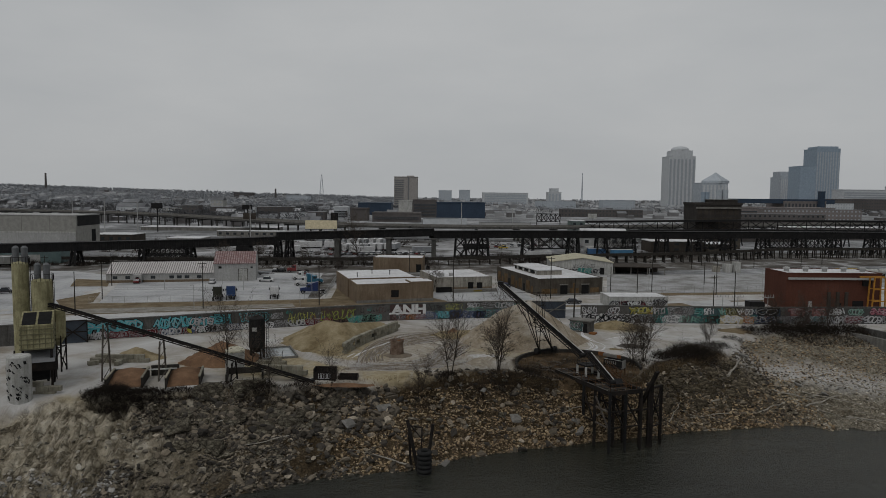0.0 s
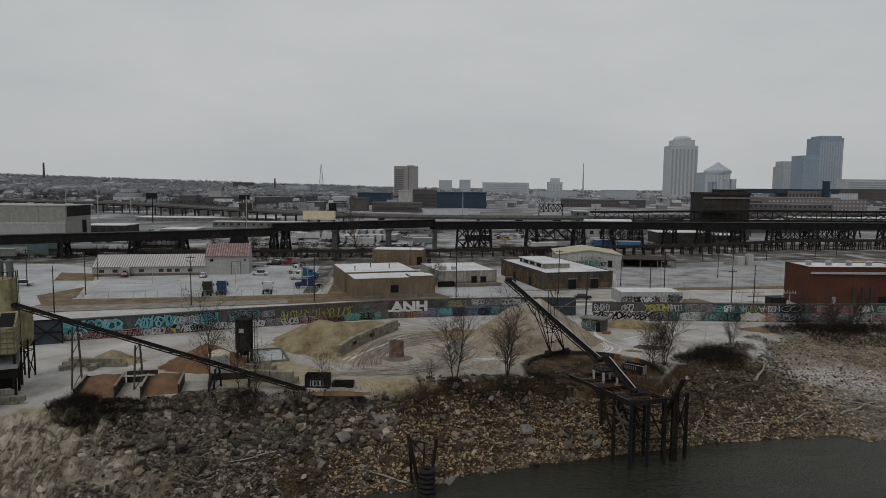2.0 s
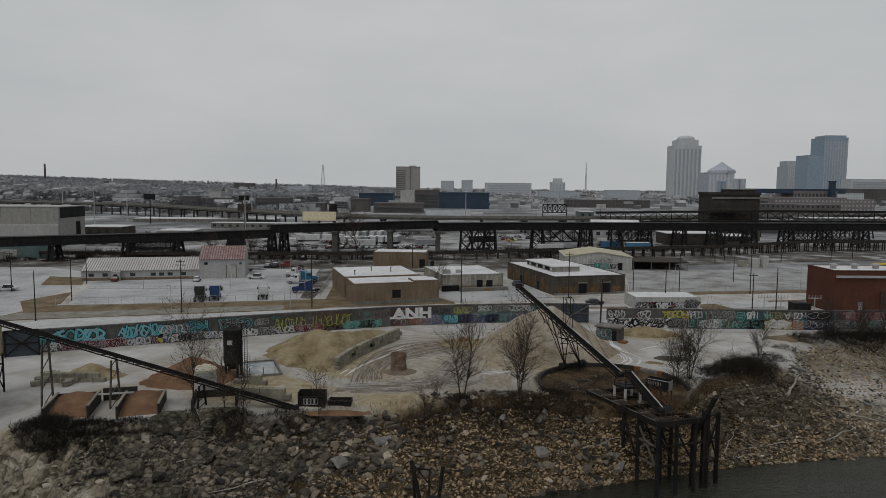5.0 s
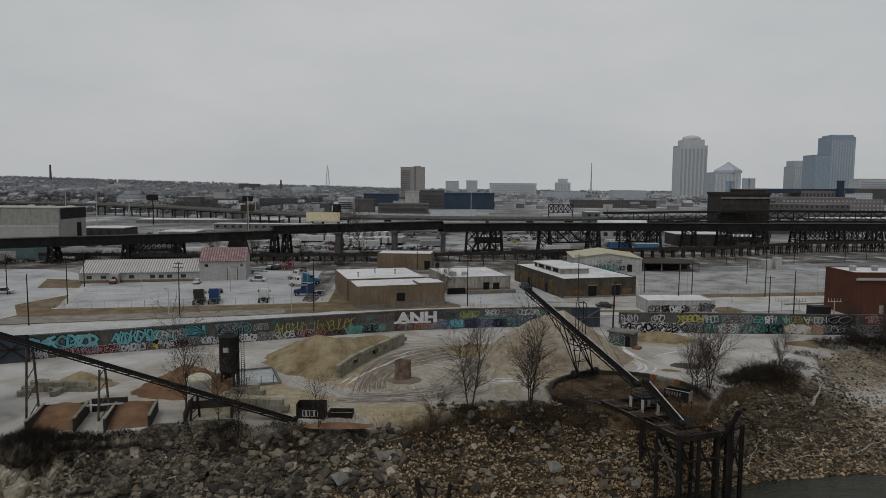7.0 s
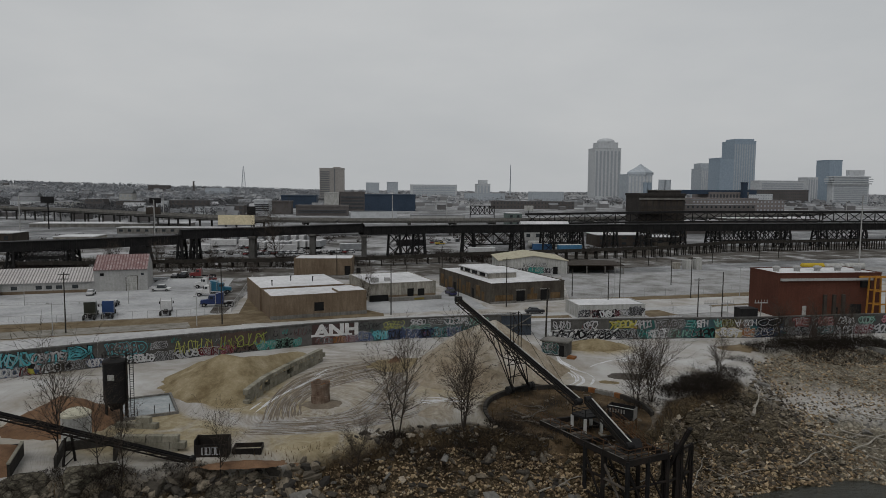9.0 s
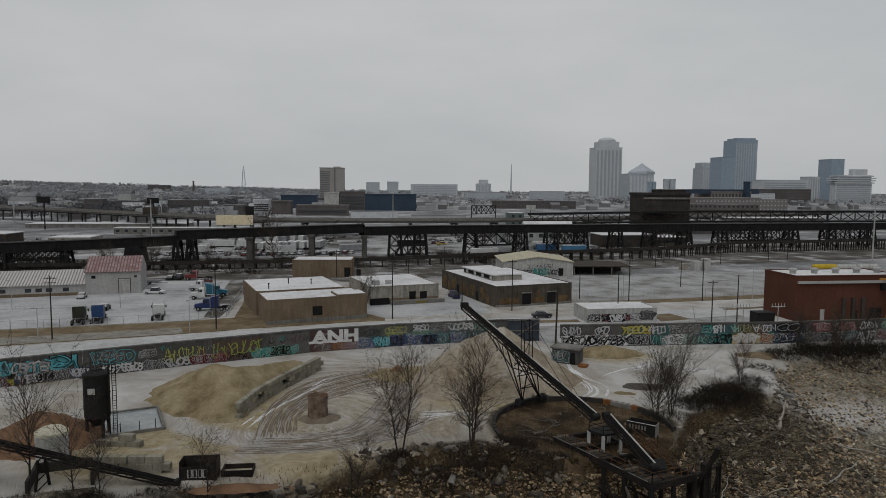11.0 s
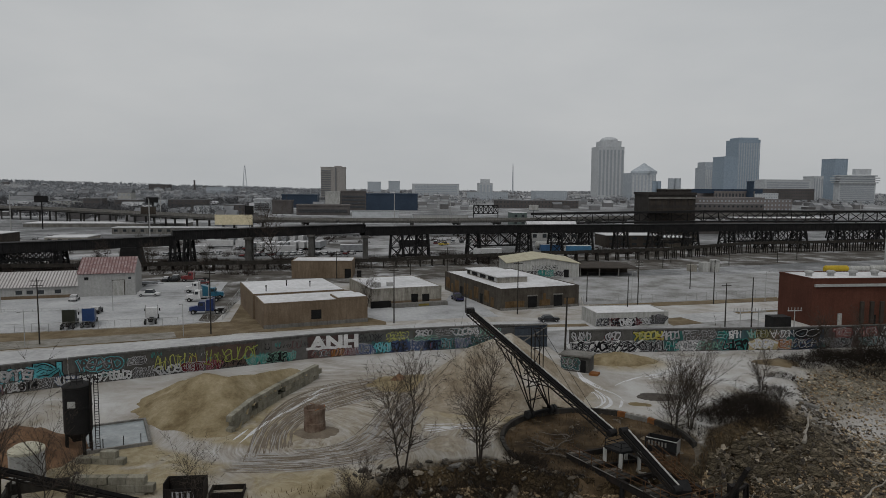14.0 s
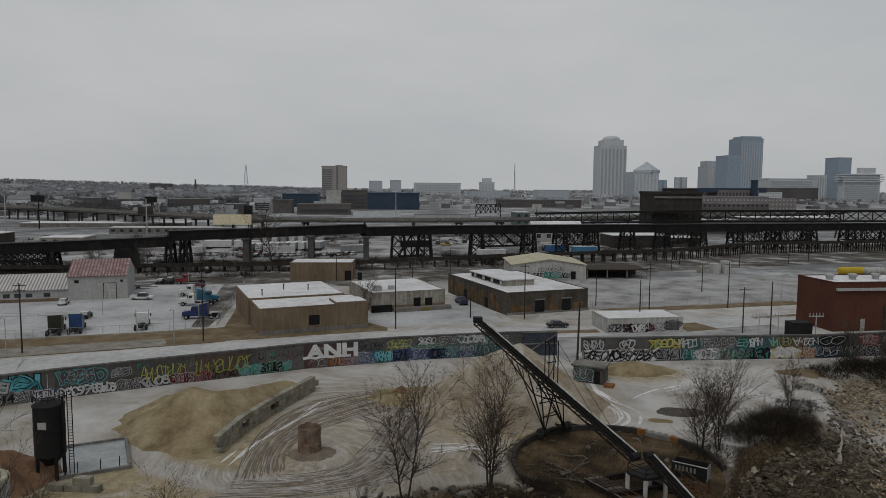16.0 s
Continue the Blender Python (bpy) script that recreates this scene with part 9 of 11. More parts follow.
for k, (x, y, rx, ry, h, n) in enumerate(((-48, 94.6, 4.6, 2.8, 3.2, 2600), (-43, 95.4, 3.6, 2.2, 2.6, 1500), (-38.5, 97.0, 3.6, 1.6, 1.5, 900), (-31.5, 99.6, 4.0, 1.8, 1.5, 900), (-35, 97.0, 2.4, 1.6, 1.8, 260), (-27, 99, 4.5, 2.2, 2.6, 1300), (-19.5, 100.3, 4, 2.0, 2.2, 900), (-40, 92.5, 2.5, 1.8, 2.0, 300), (-1, 103.0, 3.5, 1.8, 2.4, 520), (7.6, 106.4, 2.6, 1.6, 2.6, 480), (13.5, 107.6, 2.6, 1.8, 2.6, 560), (21, 112.5, 3.2, 3.0, 1.5, 420), (26, 110.5, 3.4, 2.4, 1.2, 300), (29.5, 119, 3.5, 2.0, 1.0, 160), (39, 117, 4.4, 2.8, 1.6, 420), (46, 121.5, 4.0, 3.0, 2.8, 900), (51.0, 124.4, 5.2, 3.6, 4.4, 1700), (55, 128, 4.0, 2.6, 2.6, 600), (59, 132, 3.4, 2.6, 2.4, 350), (74, 147.5, 4.0, 2.4, 3.4, 650), (82, 149.5, 5, 3.4, 4.8, 1300), (90, 150.0, 5, 3.4, 5.0, 1300), (98, 150.5, 5, 3.4, 4.4, 1000), (85, 144.5, 6, 2.6, 2.4, 600), (95, 145, 6, 2.6, 2.4, 600), (66, 140, 2.5, 1.8, 1.8, 250), (-62, 284, 16, 7, 4.5, 900), (-95, 281, 14, 7, 4.5, 800), (-30, 286, 8, 5, 3.5, 500), (15, 305, 12, 6, 3.5, 600), (-27, 218, 2.0, 12, 2.4, 400), (17.2, 110.5, 2.4, 2.6, 2.2, 600), (20, 106, 3.0, 2.0, 2.0, 600), (16.5, 106.6, 3.0, 2.0, 2.0, 600), (3.4, 107.4, 2.2, 1.6, 2.4, 480), (10.6, 108.6, 2.4, 1.6, 2.2, 420), (-125, 284, 16, 8, 5.0, 900), (-78, 300, 18, 8, 4.5, 900), (-45, 300, 14, 8, 4.5, 900), (-10, 300, 14, 8, 4.0, 700), (40, 318, 14, 6, 3.5, 600), (75, 322, 14, 6, 3.5, 600))):
    brush(x, y, rx, ry, h, 200 + k, n)

# dark scrub over the rail land and the yards beyond the viaduct
verts, faces = [], []
rnd = random.Random(71)
for k in range(1100):
    if k < 640:
        x = rnd.uniform(-230, 130)
        y = float(np.interp(x, [-260, -110, -40, 0, 40, 90, 180], [262, 280, 278, 280, 300, 306, 330])) + rnd.uniform(-6, 42)
    else:
        x, y = rnd.uniform(-260, 140), rnd.uniform(330, 452)
    if noise.noise((x * 0.03, y * 0.03, 2.0)) < -0.05 or -20 < x < 70 and 345 < y < 400:
        continue
    h, cr = rnd.uniform(1.2, 4.2), rnd.uniform(1.2, 3.2)
    for j in range(46):
        a, q = rnd.uniform(0, 6.28), cr * rnd.random() ** 0.5
        p = Vector((x + q * math.cos(a), y + q * math.sin(a), 0.0))
        d = Vector((rnd.uniform(-0.8, 0.8), rnd.uniform(-0.8, 0.8), 1)).normalized()
        l_, w = h * rnd.uniform(0.4, 1.0), rnd.uniform(0.03, 0.07)
        i0 = len(verts)
        verts += [tuple(p + Vector((w, 0, 0))), tuple(p + Vector((-w, w, 0))), tuple(p + Vector((-w, -w, 0))), tuple(p + d * l_)]
        faces += [(i0, i0 + 1, i0 + 3), (i0 + 1, i0 + 2, i0 + 3), (i0 + 2, i0, i0 + 3)]
tagged(raw_mesh("scrub", verts, faces, TWIG), "dark leafless scrub along the railway land", "scrub", kind="stuff")

# dry weeds in the pit and along the edges
verts, faces = [], []
rnd = random.Random(9)
for k in range(2100):
    if k < 1100:
        a, q = rnd.uniform(0, 2 * math.pi), PIT[2] * rnd.random() ** 0.5 * 0.96
        px_, py_ = PIT[0] + q * math.cos(a), PIT[1] + q * math.sin(a)
    else:
        px_ = rnd.uniform(-38, 60)
        py_ = float(np.interp(px_, TOP_X, TOP_Y)) + rnd.uniform(-2.2, 1.0)
    zz = height(px_, py_)
    ln, w = rnd.uniform(0.25, 0.8), rnd.uniform(0.02, 0.05)
    dx, dy = rnd.uniform(-0.35, 0.35), rnd.uniform(-0.35, 0.35)
    i0 = len(verts)
    verts += [(px_ - w, py_, zz - 0.05), (px_ + w, py_, zz - 0.05), (px_, py_ + w, zz - 0.05), (px_ + dx, py_ + dy, zz + ln)]
    faces += [(i0, i0 + 1, i0 + 3), (i0 + 1, i0 + 2, i0 + 3), (i0 + 2, i0, i0 + 3)]
tagged(raw_mesh("dry_weeds", verts, faces, mottled("brown_dead_weeds", [(0.3, (0.05, 0.032, 0.017)), (0.55, (0.1, 0.065, 0.033)), (0.8, (0.16, 0.11, 0.06))], 0.3, 5, 0.95, relief=0)), "dry tan weeds along the bank edge and pit", "weeds", kind="stuff")

# concrete outfall channel at the far right of the bank
ch_ = thing("outfall_channel", (95.5, 152.0, -1.0), "concrete outfall channel walls running down the bank", "channel", rz=-68)
boxes("wall", [(0, -0.3, -2.5, 26, 0.3, 0.9)], CONCRETE, ch_)
boxes("wall", [(2, 4.6, -2.5, 28, 5.2, 1.6)], WALLCON, ch_)
boxes("floor_slab", [(0, 0.3, -2.5, 28, 4.6, -1.2)], WALLCON, ch_)

# ---- graffiti on the flood wall ----
GP = {}


def spray(c):
    if c not in GP:
        GP[c] = plain("spray_paint", c, 0.7)
    return GP[c]


CYAN, LIME, SILVER, BLACKP, WHITEP, REDP, TEALP, BLUEP, YELLOWP, PINKP, ORANGEP, WALLGREY = (0.10, 0.38, 0.43), (0.34, 0.35, 0.09), (0.36, 0.36, 0.37), (0.012, 0.012, 0.013), (0.56, 0.56, 0.56), (0.17, 0.03, 0.03), (0.03, 0.20, 0.18), (0.05, 0.075, 0.15), (0.36, 0.33, 0.06), (0.30, 0.10, 0.13), (0.28, 0.11, 0.03), (0.075, 0.073, 0.07)


def wall_pose(line, x):
    for (ax, ay), (bx, by) in zip(line, line[1:]):
        if ax <= x <= bx:
            t = (x - ax) / (bx - ax)
            return pose(x, ay + (by - ay) * t, 0, 0, 0, math.degrees(math.atan2(by - ay, bx - ax)))
    return pose(x, line[0][1], 0)


def ribbon(bm, pts, w, y):
    """A flat brushed stroke through points (u, z)."""
    left, right = [], []
    for i, (u, z) in enumerate(pts):
        a, b_ = pts[max(i - 1, 0)], pts[min(i + 1, len(pts) - 1)]
        du, dz = b_[0] - a[0], b_[1] - a[1]
        n_ = math.hypot(du, dz) or 1
        left.append(bm.verts.new((u - dz / n_ * w / 2, y, z + du / n_ * w / 2)))
        right.append(bm.verts.new((u + dz / n_ * w / 2, y, z - du / n_ * w / 2)))
    for i in range(len(pts) - 1):
        bm.faces.new((left[i], left[i + 1], right[i + 1], right[i]))


def arc_points(cx, cz, rx, rz_, a0, a1, n=9):
    return [(cx + rx * math.cos(a0 + (a1 - a0) * i / n), cz + rz_ * math.sin(a0 + (a1 - a0) * i / n)) for i in range(n + 1)]


# loose letter-like strokes in a unit box
GLYPHS = [
    [[(0.0, 0.0), (0.45, 1.0), (0.6, 1.0), (1.0, 0.0)], [(0.2, 0.38), (0.85, 0.38)]],
    [arc_points(0.5, 0.74, 0.42, 0.26, 0.4, 4.5) + arc_points(0.5, 0.26, 0.42, 0.26, 1.7, -2.6)],
    [arc_points(0.5, 0.5, 0.45, 0.5, 0.0, 6.28, 14)],
    [arc_points(0.55, 0.5, 0.45, 0.5, 0.9, 5.4, 12)],
    [[(0.08, 0.0), (0.08, 1.0)], [(0.08, 1.0), (0.9, 0.95)], [(0.08, 0.5), (0.8, 0.5)], [(0.08, 0.02), (0.95, 0.05)]],
    [[(0.1, 0.0), (0.1, 1.0)], arc_points(0.3, 0.72, 0.6, 0.27, 1.57, -1.57), [(0.35, 0.45), (0.95, 0.0)]],
    [[(0.1, 0.0), (0.05, 1.0), (0.5, 0.35), (0.95, 1.0), (0.9, 0.0)]],
    [[(0.1, 1.0), (0.1, 0.0)], [(0.9, 1.0), (0.9, 0.0)], [(0.1, 0.55), (0.9, 0.45)]],
    [[(0.0, 0.98), (1.0, 1.0)], [(0.5, 1.0), (0.45, 0.0)]],
    [[(0.08, 1.0), (0.12, 0.25)] + arc_points(0.5, 0.26, 0.38, 0.26, 3.2, 6.2) + [(0.92, 1.0)]],
    [[(0.0, 1.0), (0.5, 0.45), (1.0, 1.0)], [(0.5, 0.45), (0.45, 0.0)]],
    [[(0.1, 0.0), (0.1, 1.0)], arc_points(0.1, 0.5, 0.85, 0.5, 1.57, -1.57, 10)],
]


def wall_place(line, x):
    """A function from metres along the wall past x, height and distance out to a place in the world."""
    run, segs = 0.0, []
    for (ax, ay), (bx, by) in zip(line, line[1:]):
        d_ = math.hypot(bx - ax, by - ay)
        segs.append((run, d_, ax, ay, (bx - ax) / d_, (by - ay) / d_))
        if ax <= x <= bx:
            start = run + d_ * (x - ax) / (bx - ax)
        run += d_

    def at(u, z, out):
        q = start + u
        for r0, d_, ax, ay, dx, dy in segs:
            if q <= r0 + d_ or r0 + d_ >= run - 1e-6:
                return (ax + dx * (q - r0) + dy * out, ay + dy * (q - r0) - dx * out, z)
    return at


def stroke(bm, at, pts, w, out, top=4.05):
    """A painted stroke with blunt ends."""
    p = [Vector(q) for q in pts]
    left, right = [], []
    for i, q in enumerate(p):
        t = (p[min(i + 1, len(p) - 1)] - p[max(i - 1, 0)])
        t = t.normalized() if t.length > 1e-6 else Vector((1, 0))
        e = t * (w * 0.45 if i == len(p) - 1 else -w * 0.45 if i == 0 else 0.0)
        n_ = Vector((-t.y, t.x)) * (w / 2)
        for side, sgn in ((left, 1), (right, -1)):
            c = q + e + n_ * sgn
            side.append(bm.verts.new(at(c.x, min(top, max(0.05, c.y)), out)))
    for i in range(len(p) - 1):
        bm.faces.new((left[i], left[i + 1], right[i + 1], right[i]))


LAYER = [0]


def piece(wall, line, x, z0, z1, wide, letters, fill, edge, seed, style="fat", back=None, at=None):
    """One painted piece: a row of linked letter-like shapes in fill, cut out by an edge colour."""
    rnd = random.Random(seed)
    at = at or wall_place(line, x)
    LAYER[0] = (LAYER[0] + 1) % 5
    base = 0.012 + 0.004 * LAYER[0]
    h = z1 - z0
    step = wide / letters
    w = {"fat": 0.27, "bubble": 0.36, "block": 0.3, "scrawl": 0.10, "line": 0.13}[style] * min(h, step * 1.25)
    fill_bm, edge_bm, light_bm, back_bm = bmesh.new(), bmesh.new(), bmesh.new(), bmesh.new()
    if back:
        n = max(4, int(wide / 0.5))
        for zc in (z0 + 0.3 * h, z0 + 0.7 * h):
            stroke(back_bm, at, [(-0.2 + (wide + 0.4) * i / n, zc + 0.14 * h * math.sin(i * 1.7 + seed)) for i in range(n + 1)], h * 0.6, base)
    for k in range(letters):
        lean, grow, drop = rnd.uniform(-0.18, 0.28), rnd.uniform(1.0, 1.25), rnd.uniform(-0.07, 0.07) * h
        flip, over, turn_ = rnd.random() < 0.5, rnd.random() < 0.5, rnd.uniform(-0.5, 0.5)
        shape = list(rnd.choice(GLYPHS)) + ([rnd.choice(rnd.choice(GLYPHS))] if style in ("fat", "bubble", "block") else [])
        for st_ in shape:
            pts = []
            for gu, gz in st_:
                gu, gz = (1 - gu if flip else gu) - 0.5, (1 - gz if over else gz) - 0.5
                gu, gz = gu * math.cos(turn_) - gz * math.sin(turn_), gu * math.sin(turn_) + gz * math.cos(turn_)
                gu += lean * gz + 0.09 * math.sin(5 * gz + seed + k)
                gz += 0.07 * math.sin(6 * gu + seed)
                pts.append((step * (k + 0.5 + gu * 1.12 * grow), z0 + h * (0.5 + 0.8 * max(-0.56, min(0.56, gz))) + drop))
            stroke(fill_bm, at, pts, w, base + 0.010 + 0.0003 * k)
            if style in ("fat", "bubble", "block"):
                stroke(edge_bm, at, pts, w * 1.42 + 0.05, base + 0.004)
                if rnd.random() < 0.6:
                    stroke(light_bm, at, [(u - 0.1 * w, z + 0.16 * w) for u, z in pts], w * 0.2, base + 0.015)
        if style == "scrawl" and rnd.random() < 0.7:
            a0_ = rnd.uniform(0, 6.28)
            stroke(fill_bm, at, [(step * (k + 0.5) + step * 0.7 * math.cos(a0_ + 0.7 * j), (z0 + z1) / 2 + 0.45 * h * math.sin(a0_ + 0.9 * j)) for j in range(7)], w, base + 0.008)
    ob = part("graffiti", fill_bm, spray(fill), wall)
    for nm, bm, c in (("outline", edge_bm, edge), ("highlight", light_bm, edge if style == "block" else SILVER if fill != SILVER else WHITEP), ("backing", back_bm, back)):
        if len(bm.faces):
            part(nm, bm, spray(c), ob)
        else:
            bm.free()


def buffed(wall, line, x, z0, z1, wide, colour, seed):
    """A rolled-over patch of wall paint with a ragged edge."""
    rnd = random.Random(seed)
    at = wall_place(line, x)
    bm = bmesh.new()
    n = max(3, int(wide / 0.7))
    lo_, hi_ = [], []
    for i in range(n + 1):
        u = wide * i / n
        lo_.append(bm.verts.new(at(u, max(0.02, z0 + rnd.uniform(-0.12, 0.12)), 0.006)))
        hi_.append(bm.verts.new(at(u, min(3.95, z1 + rnd.uniform(-0.15, 0.15)), 0.006)))
    for i in range(n):
        bm.faces.new((lo_[i], lo_[i + 1], hi_[i + 1], hi_[i]))
    part("paint_patch", bm, spray(colour), wall)


def lettering(wall, line, x, z, size, text, colour, squash=1.0, bold=0.04):
    cu = bpy.data.curves.new("lettering", "FONT")
    cu.body, cu.size, cu.offset = text, size, bold * size
    tmp = new("lettering", cu)
    me = bpy.data.meshes.new_from_object(tmp.evaluated_get(bpy.context.evaluated_depsgraph_get()))
    bpy.data.objects.remove(tmp)
    me.materials.clear()
    me.materials.append(spray(colour))
    ob = new("lettering", me)
    ob.parent = wall
    ob.matrix_basis = wall_pose(line, x) @ pose(0, -0.052, z, 90) @ Matrix.Diagonal((squash, 1, 1, 1))


W, Ln = wall_west, LEFT_WALL
OLIVELIME = (0.22, 0.25, 0.06)
DULLTEAL, MAROON, MINT, CREAMP, OLIVE, SALMON, PALECY, WHITEWALLP = (0.045, 0.10, 0.10), (0.11, 0.02, 0.025), (0.16, 0.30, 0.24), (0.42, 0.36, 0.22), (0.13, 0.12, 0.04), (0.24, 0.11, 0.10), (0.16, 0.40, 0.44), (0.40, 0.40, 0.385)
rnd = random.Random(4)
for x0, wd, c in ((-73, 7, (0.075, 0.073, 0.07)), (-59, 8, (0.06, 0.075, 0.075)), (-37, 9, (0.07, 0.066, 0.06)), (-26, 8, (0.085, 0.06, 0.05)), (-16, 6, (0.10, 0.097, 0.093)), (-1.6, 10, (0.085, 0.088, 0.085)), (9, 12, (0.095, 0.105, 0.10)), (21, 6, (0.08, 0.08, 0.08))):
    buffed(W, Ln, x0, 0.2, 3.8, wd, c, int(x0))
piece(W, Ln, -73.2, 1.7, 3.7, 3.6, 2, CYAN, BLACKP, 1, "bubble")
piece(W, Ln, -69.6, 1.5, 3.8, 8.8, 6, CYAN, BLACKP, 2, "fat")
piece(W, Ln, -58.9, 1.5, 3.9, 6.6, 7, CYAN, BLACKP, 3, "fat")
piece(W, Ln, -52.4, 1.7, 3.4, 4.6, 5, SILVER, BLACKP, 13, "fat", CYAN)
piece(W, Ln, -47.6, 1.6, 3.7, 3.6, 2, CYAN, BLACKP, 14, "block")
piece(W, Ln, -42.6, 1.9, 3.9, 5.6, 5, WALLGREY, CYAN, 5, "fat")
piece(W, Ln, -36.4, 2.2, 3.3, 2.2, 3, WALLGREY, SILVER, 6, "fat")
piece(W, Ln, -32.9, 0.9, 3.3, 6.4, 9, LIME, OLIVE, 7, "line")
piece(W, Ln, -26.2, 0.9, 3.4, 8.6, 8, OLIVELIME, OLIVE, 8, "line")
lettering(W, Ln, -49.6, 0.35, 1.5, "314", BLACKP)
BALL = wall_place(Ln, -52.3)
for colour, a0_, a1_ in ((BLACKP, 1.2, 2.9), (YELLOWP, 2.9, 4.9), (BLUEP, 4.9, 6.0), (SILVER, 6.0, 7.5)):
    bm = bmesh.new()
    rim = [bm.verts.new(BALL(0.85 * math.cos(a0_ + (a1_ - a0_) * i / 8), 1.0 + 0.85 * math.sin(a0_ + (a1_ - a0_) * i / 8), 0.05)) for i in range(9)]
    mid_ = bm.verts.new(BALL(0, 1.0, 0.05))
    for i in range(8):
        bm.faces.new((mid_, rim[i], rim[i + 1]))
    part("graffiti", bm, spray(colour), W, "painted round ball")
x = -73.0
while x < -24:
    wd = rnd.uniform(2.4, 3.8)
    c, e_ = rnd.choice(((SILVER, BLACKP), (WALLGREY, SILVER), (MAROON, SILVER), (BLACKP, SILVER), (WHITEP, BLACKP), (MAROON, PINKP), (SILVER, BLUEP)))
    piece(W, Ln, x, 0.1, 1.55, wd, rnd.choice((4, 5)), c, e_, 100 + int(x * 7), rnd.choice(("fat", "bubble")))
    x += wd + 0.05
for xx, wd, c, e_, st in ((-23.6, 3.6, BLACKP, SILVER, "scrawl"), (-19.9, 3.3, TEALP, MINT, "fat"), (-16.6, 3.2, BLACKP, MINT, "block"), (-13.6, 1.4, TEALP, MINT, "fat")):
    piece(W, Ln, xx, 0.15, 1.75, wd, 4, c, e_, int(xx * 3), st)
for xx in (-19.2, -17.2, -15.4):
    at = wall_place(Ln, xx)
    bm = bmesh.new()
    for px_ in (0.25, 0.75):
        stroke(bm, at, [(px_, 3.2), (px_, 3.3)], 0.14, 0.02)
    stroke(bm, at, arc_points(0.5, 2.75, 0.38, 0.4, 3.14, 6.28), 0.12, 0.02)
    part("graffiti", bm, spray(BLACKP), W)
piece(W, Ln, -13.4, 2.0, 3.6, 2.2, 3, (0.09, 0.05, 0.05), BLACKP, 51, "scrawl")
# large white letters over a dark red wall
buffed(W, Ln, -10.3, 0.1, 3.9, 9.0, (0.07, 0.045, 0.042), 90)
at = wall_place(Ln, -10.4)
bm = bmesh.new()
for zc, u0, u1 in ((1.75, 0.1, 7.6),):
    stroke(bm, at, [(u0 + (u1 - u0) * i / 8, zc + 0.12 * math.sin(i * 2.3)) for i in range(9)], 0.45, 0.03)
part("graffiti", bm, spray(WHITEP), W, "ragged white paint under the large letters")
lettering(W, Ln, -9.8, 1.7, 3.0, "ANH", WHITEP, 1.3, 0.05)
for xx, wd, c, e_ in ((-9.4, 3.0, WALLGREY, SALMON), (-6.3, 2.2, ORANGEP, BLACKP), (-4.0, 2.2, MAROON, SILVER)):
    piece(W, Ln, xx, 0.15, 1.5, wd, 4, c, e_, int(xx * 11))
piece(W, Ln, -1.6, 2.2, 3.7, 4.2, 6, BLACKP, BLACKP, 63, "line")
piece(W, Ln, 3.4, 2.4, 3.8, 4.0, 6, LIME, OLIVE, 64, "line")
piece(W, Ln, 3.2, 1.9, 2.7, 4.2, 5, LIME, OLIVE, 74, "scrawl")
piece(W, Ln, 8.7, 2.6, 3.9, 3.0, 4, SILVER, BLACKP, 65)
piece(W, Ln, 7.2, 1.9, 2.8, 5.6, 4, MINT, TEALP, 75, "scrawl")
piece(W, Ln, 12.5, 2.7, 3.9, 3.0, 4, WALLGREY, SILVER, 66)
piece(W, Ln, 15.6, 2.5, 3.9, 4.8, 5, SILVER, DULLTEAL, 67)
piece(W, Ln, 20.8, 2.2, 3.8, 3.6, 4, MINT, BLACKP, 68, "scrawl")
x = -2.0
while x < 25:
    wd = rnd.uniform(2.4, 4.2)
    c, e_ = rnd.choice(((BLACKP, BLUEP), (BLUEP, SILVER), (BLACKP, PALECY), (DULLTEAL, BLACKP), (BLACKP, SILVER), (CYAN, BLACKP), (BLACKP, YELLOWP)))
    piece(W, Ln, x, 0.15, 2.05, wd, rnd.choice((4, 5)), c, e_, 300 + int(x * 9), rnd.choice(("fat", "block")), rnd.choice((None, DULLTEAL, BLUEP)))
    x += wd + 0.05
W, Ln = wall_east, RIGHT_WALL
for x0, wd, c in ((48, 6, (0.07, 0.10, 0.10)), (54, 4, (0.04, 0.13, 0.12)), (63, 7, (0.05, 0.09, 0.10)), (70, 6, (0.10, 0.085, 0.06)), (78, 7, (0.03, 0.045, 0.06)), (86, 14, (0.075, 0.058, 0.055)), (101, 14, (0.07, 0.07, 0.068))):
    buffed(W, Ln, x0, 0.1, 3.7, wd, c, int(x0))
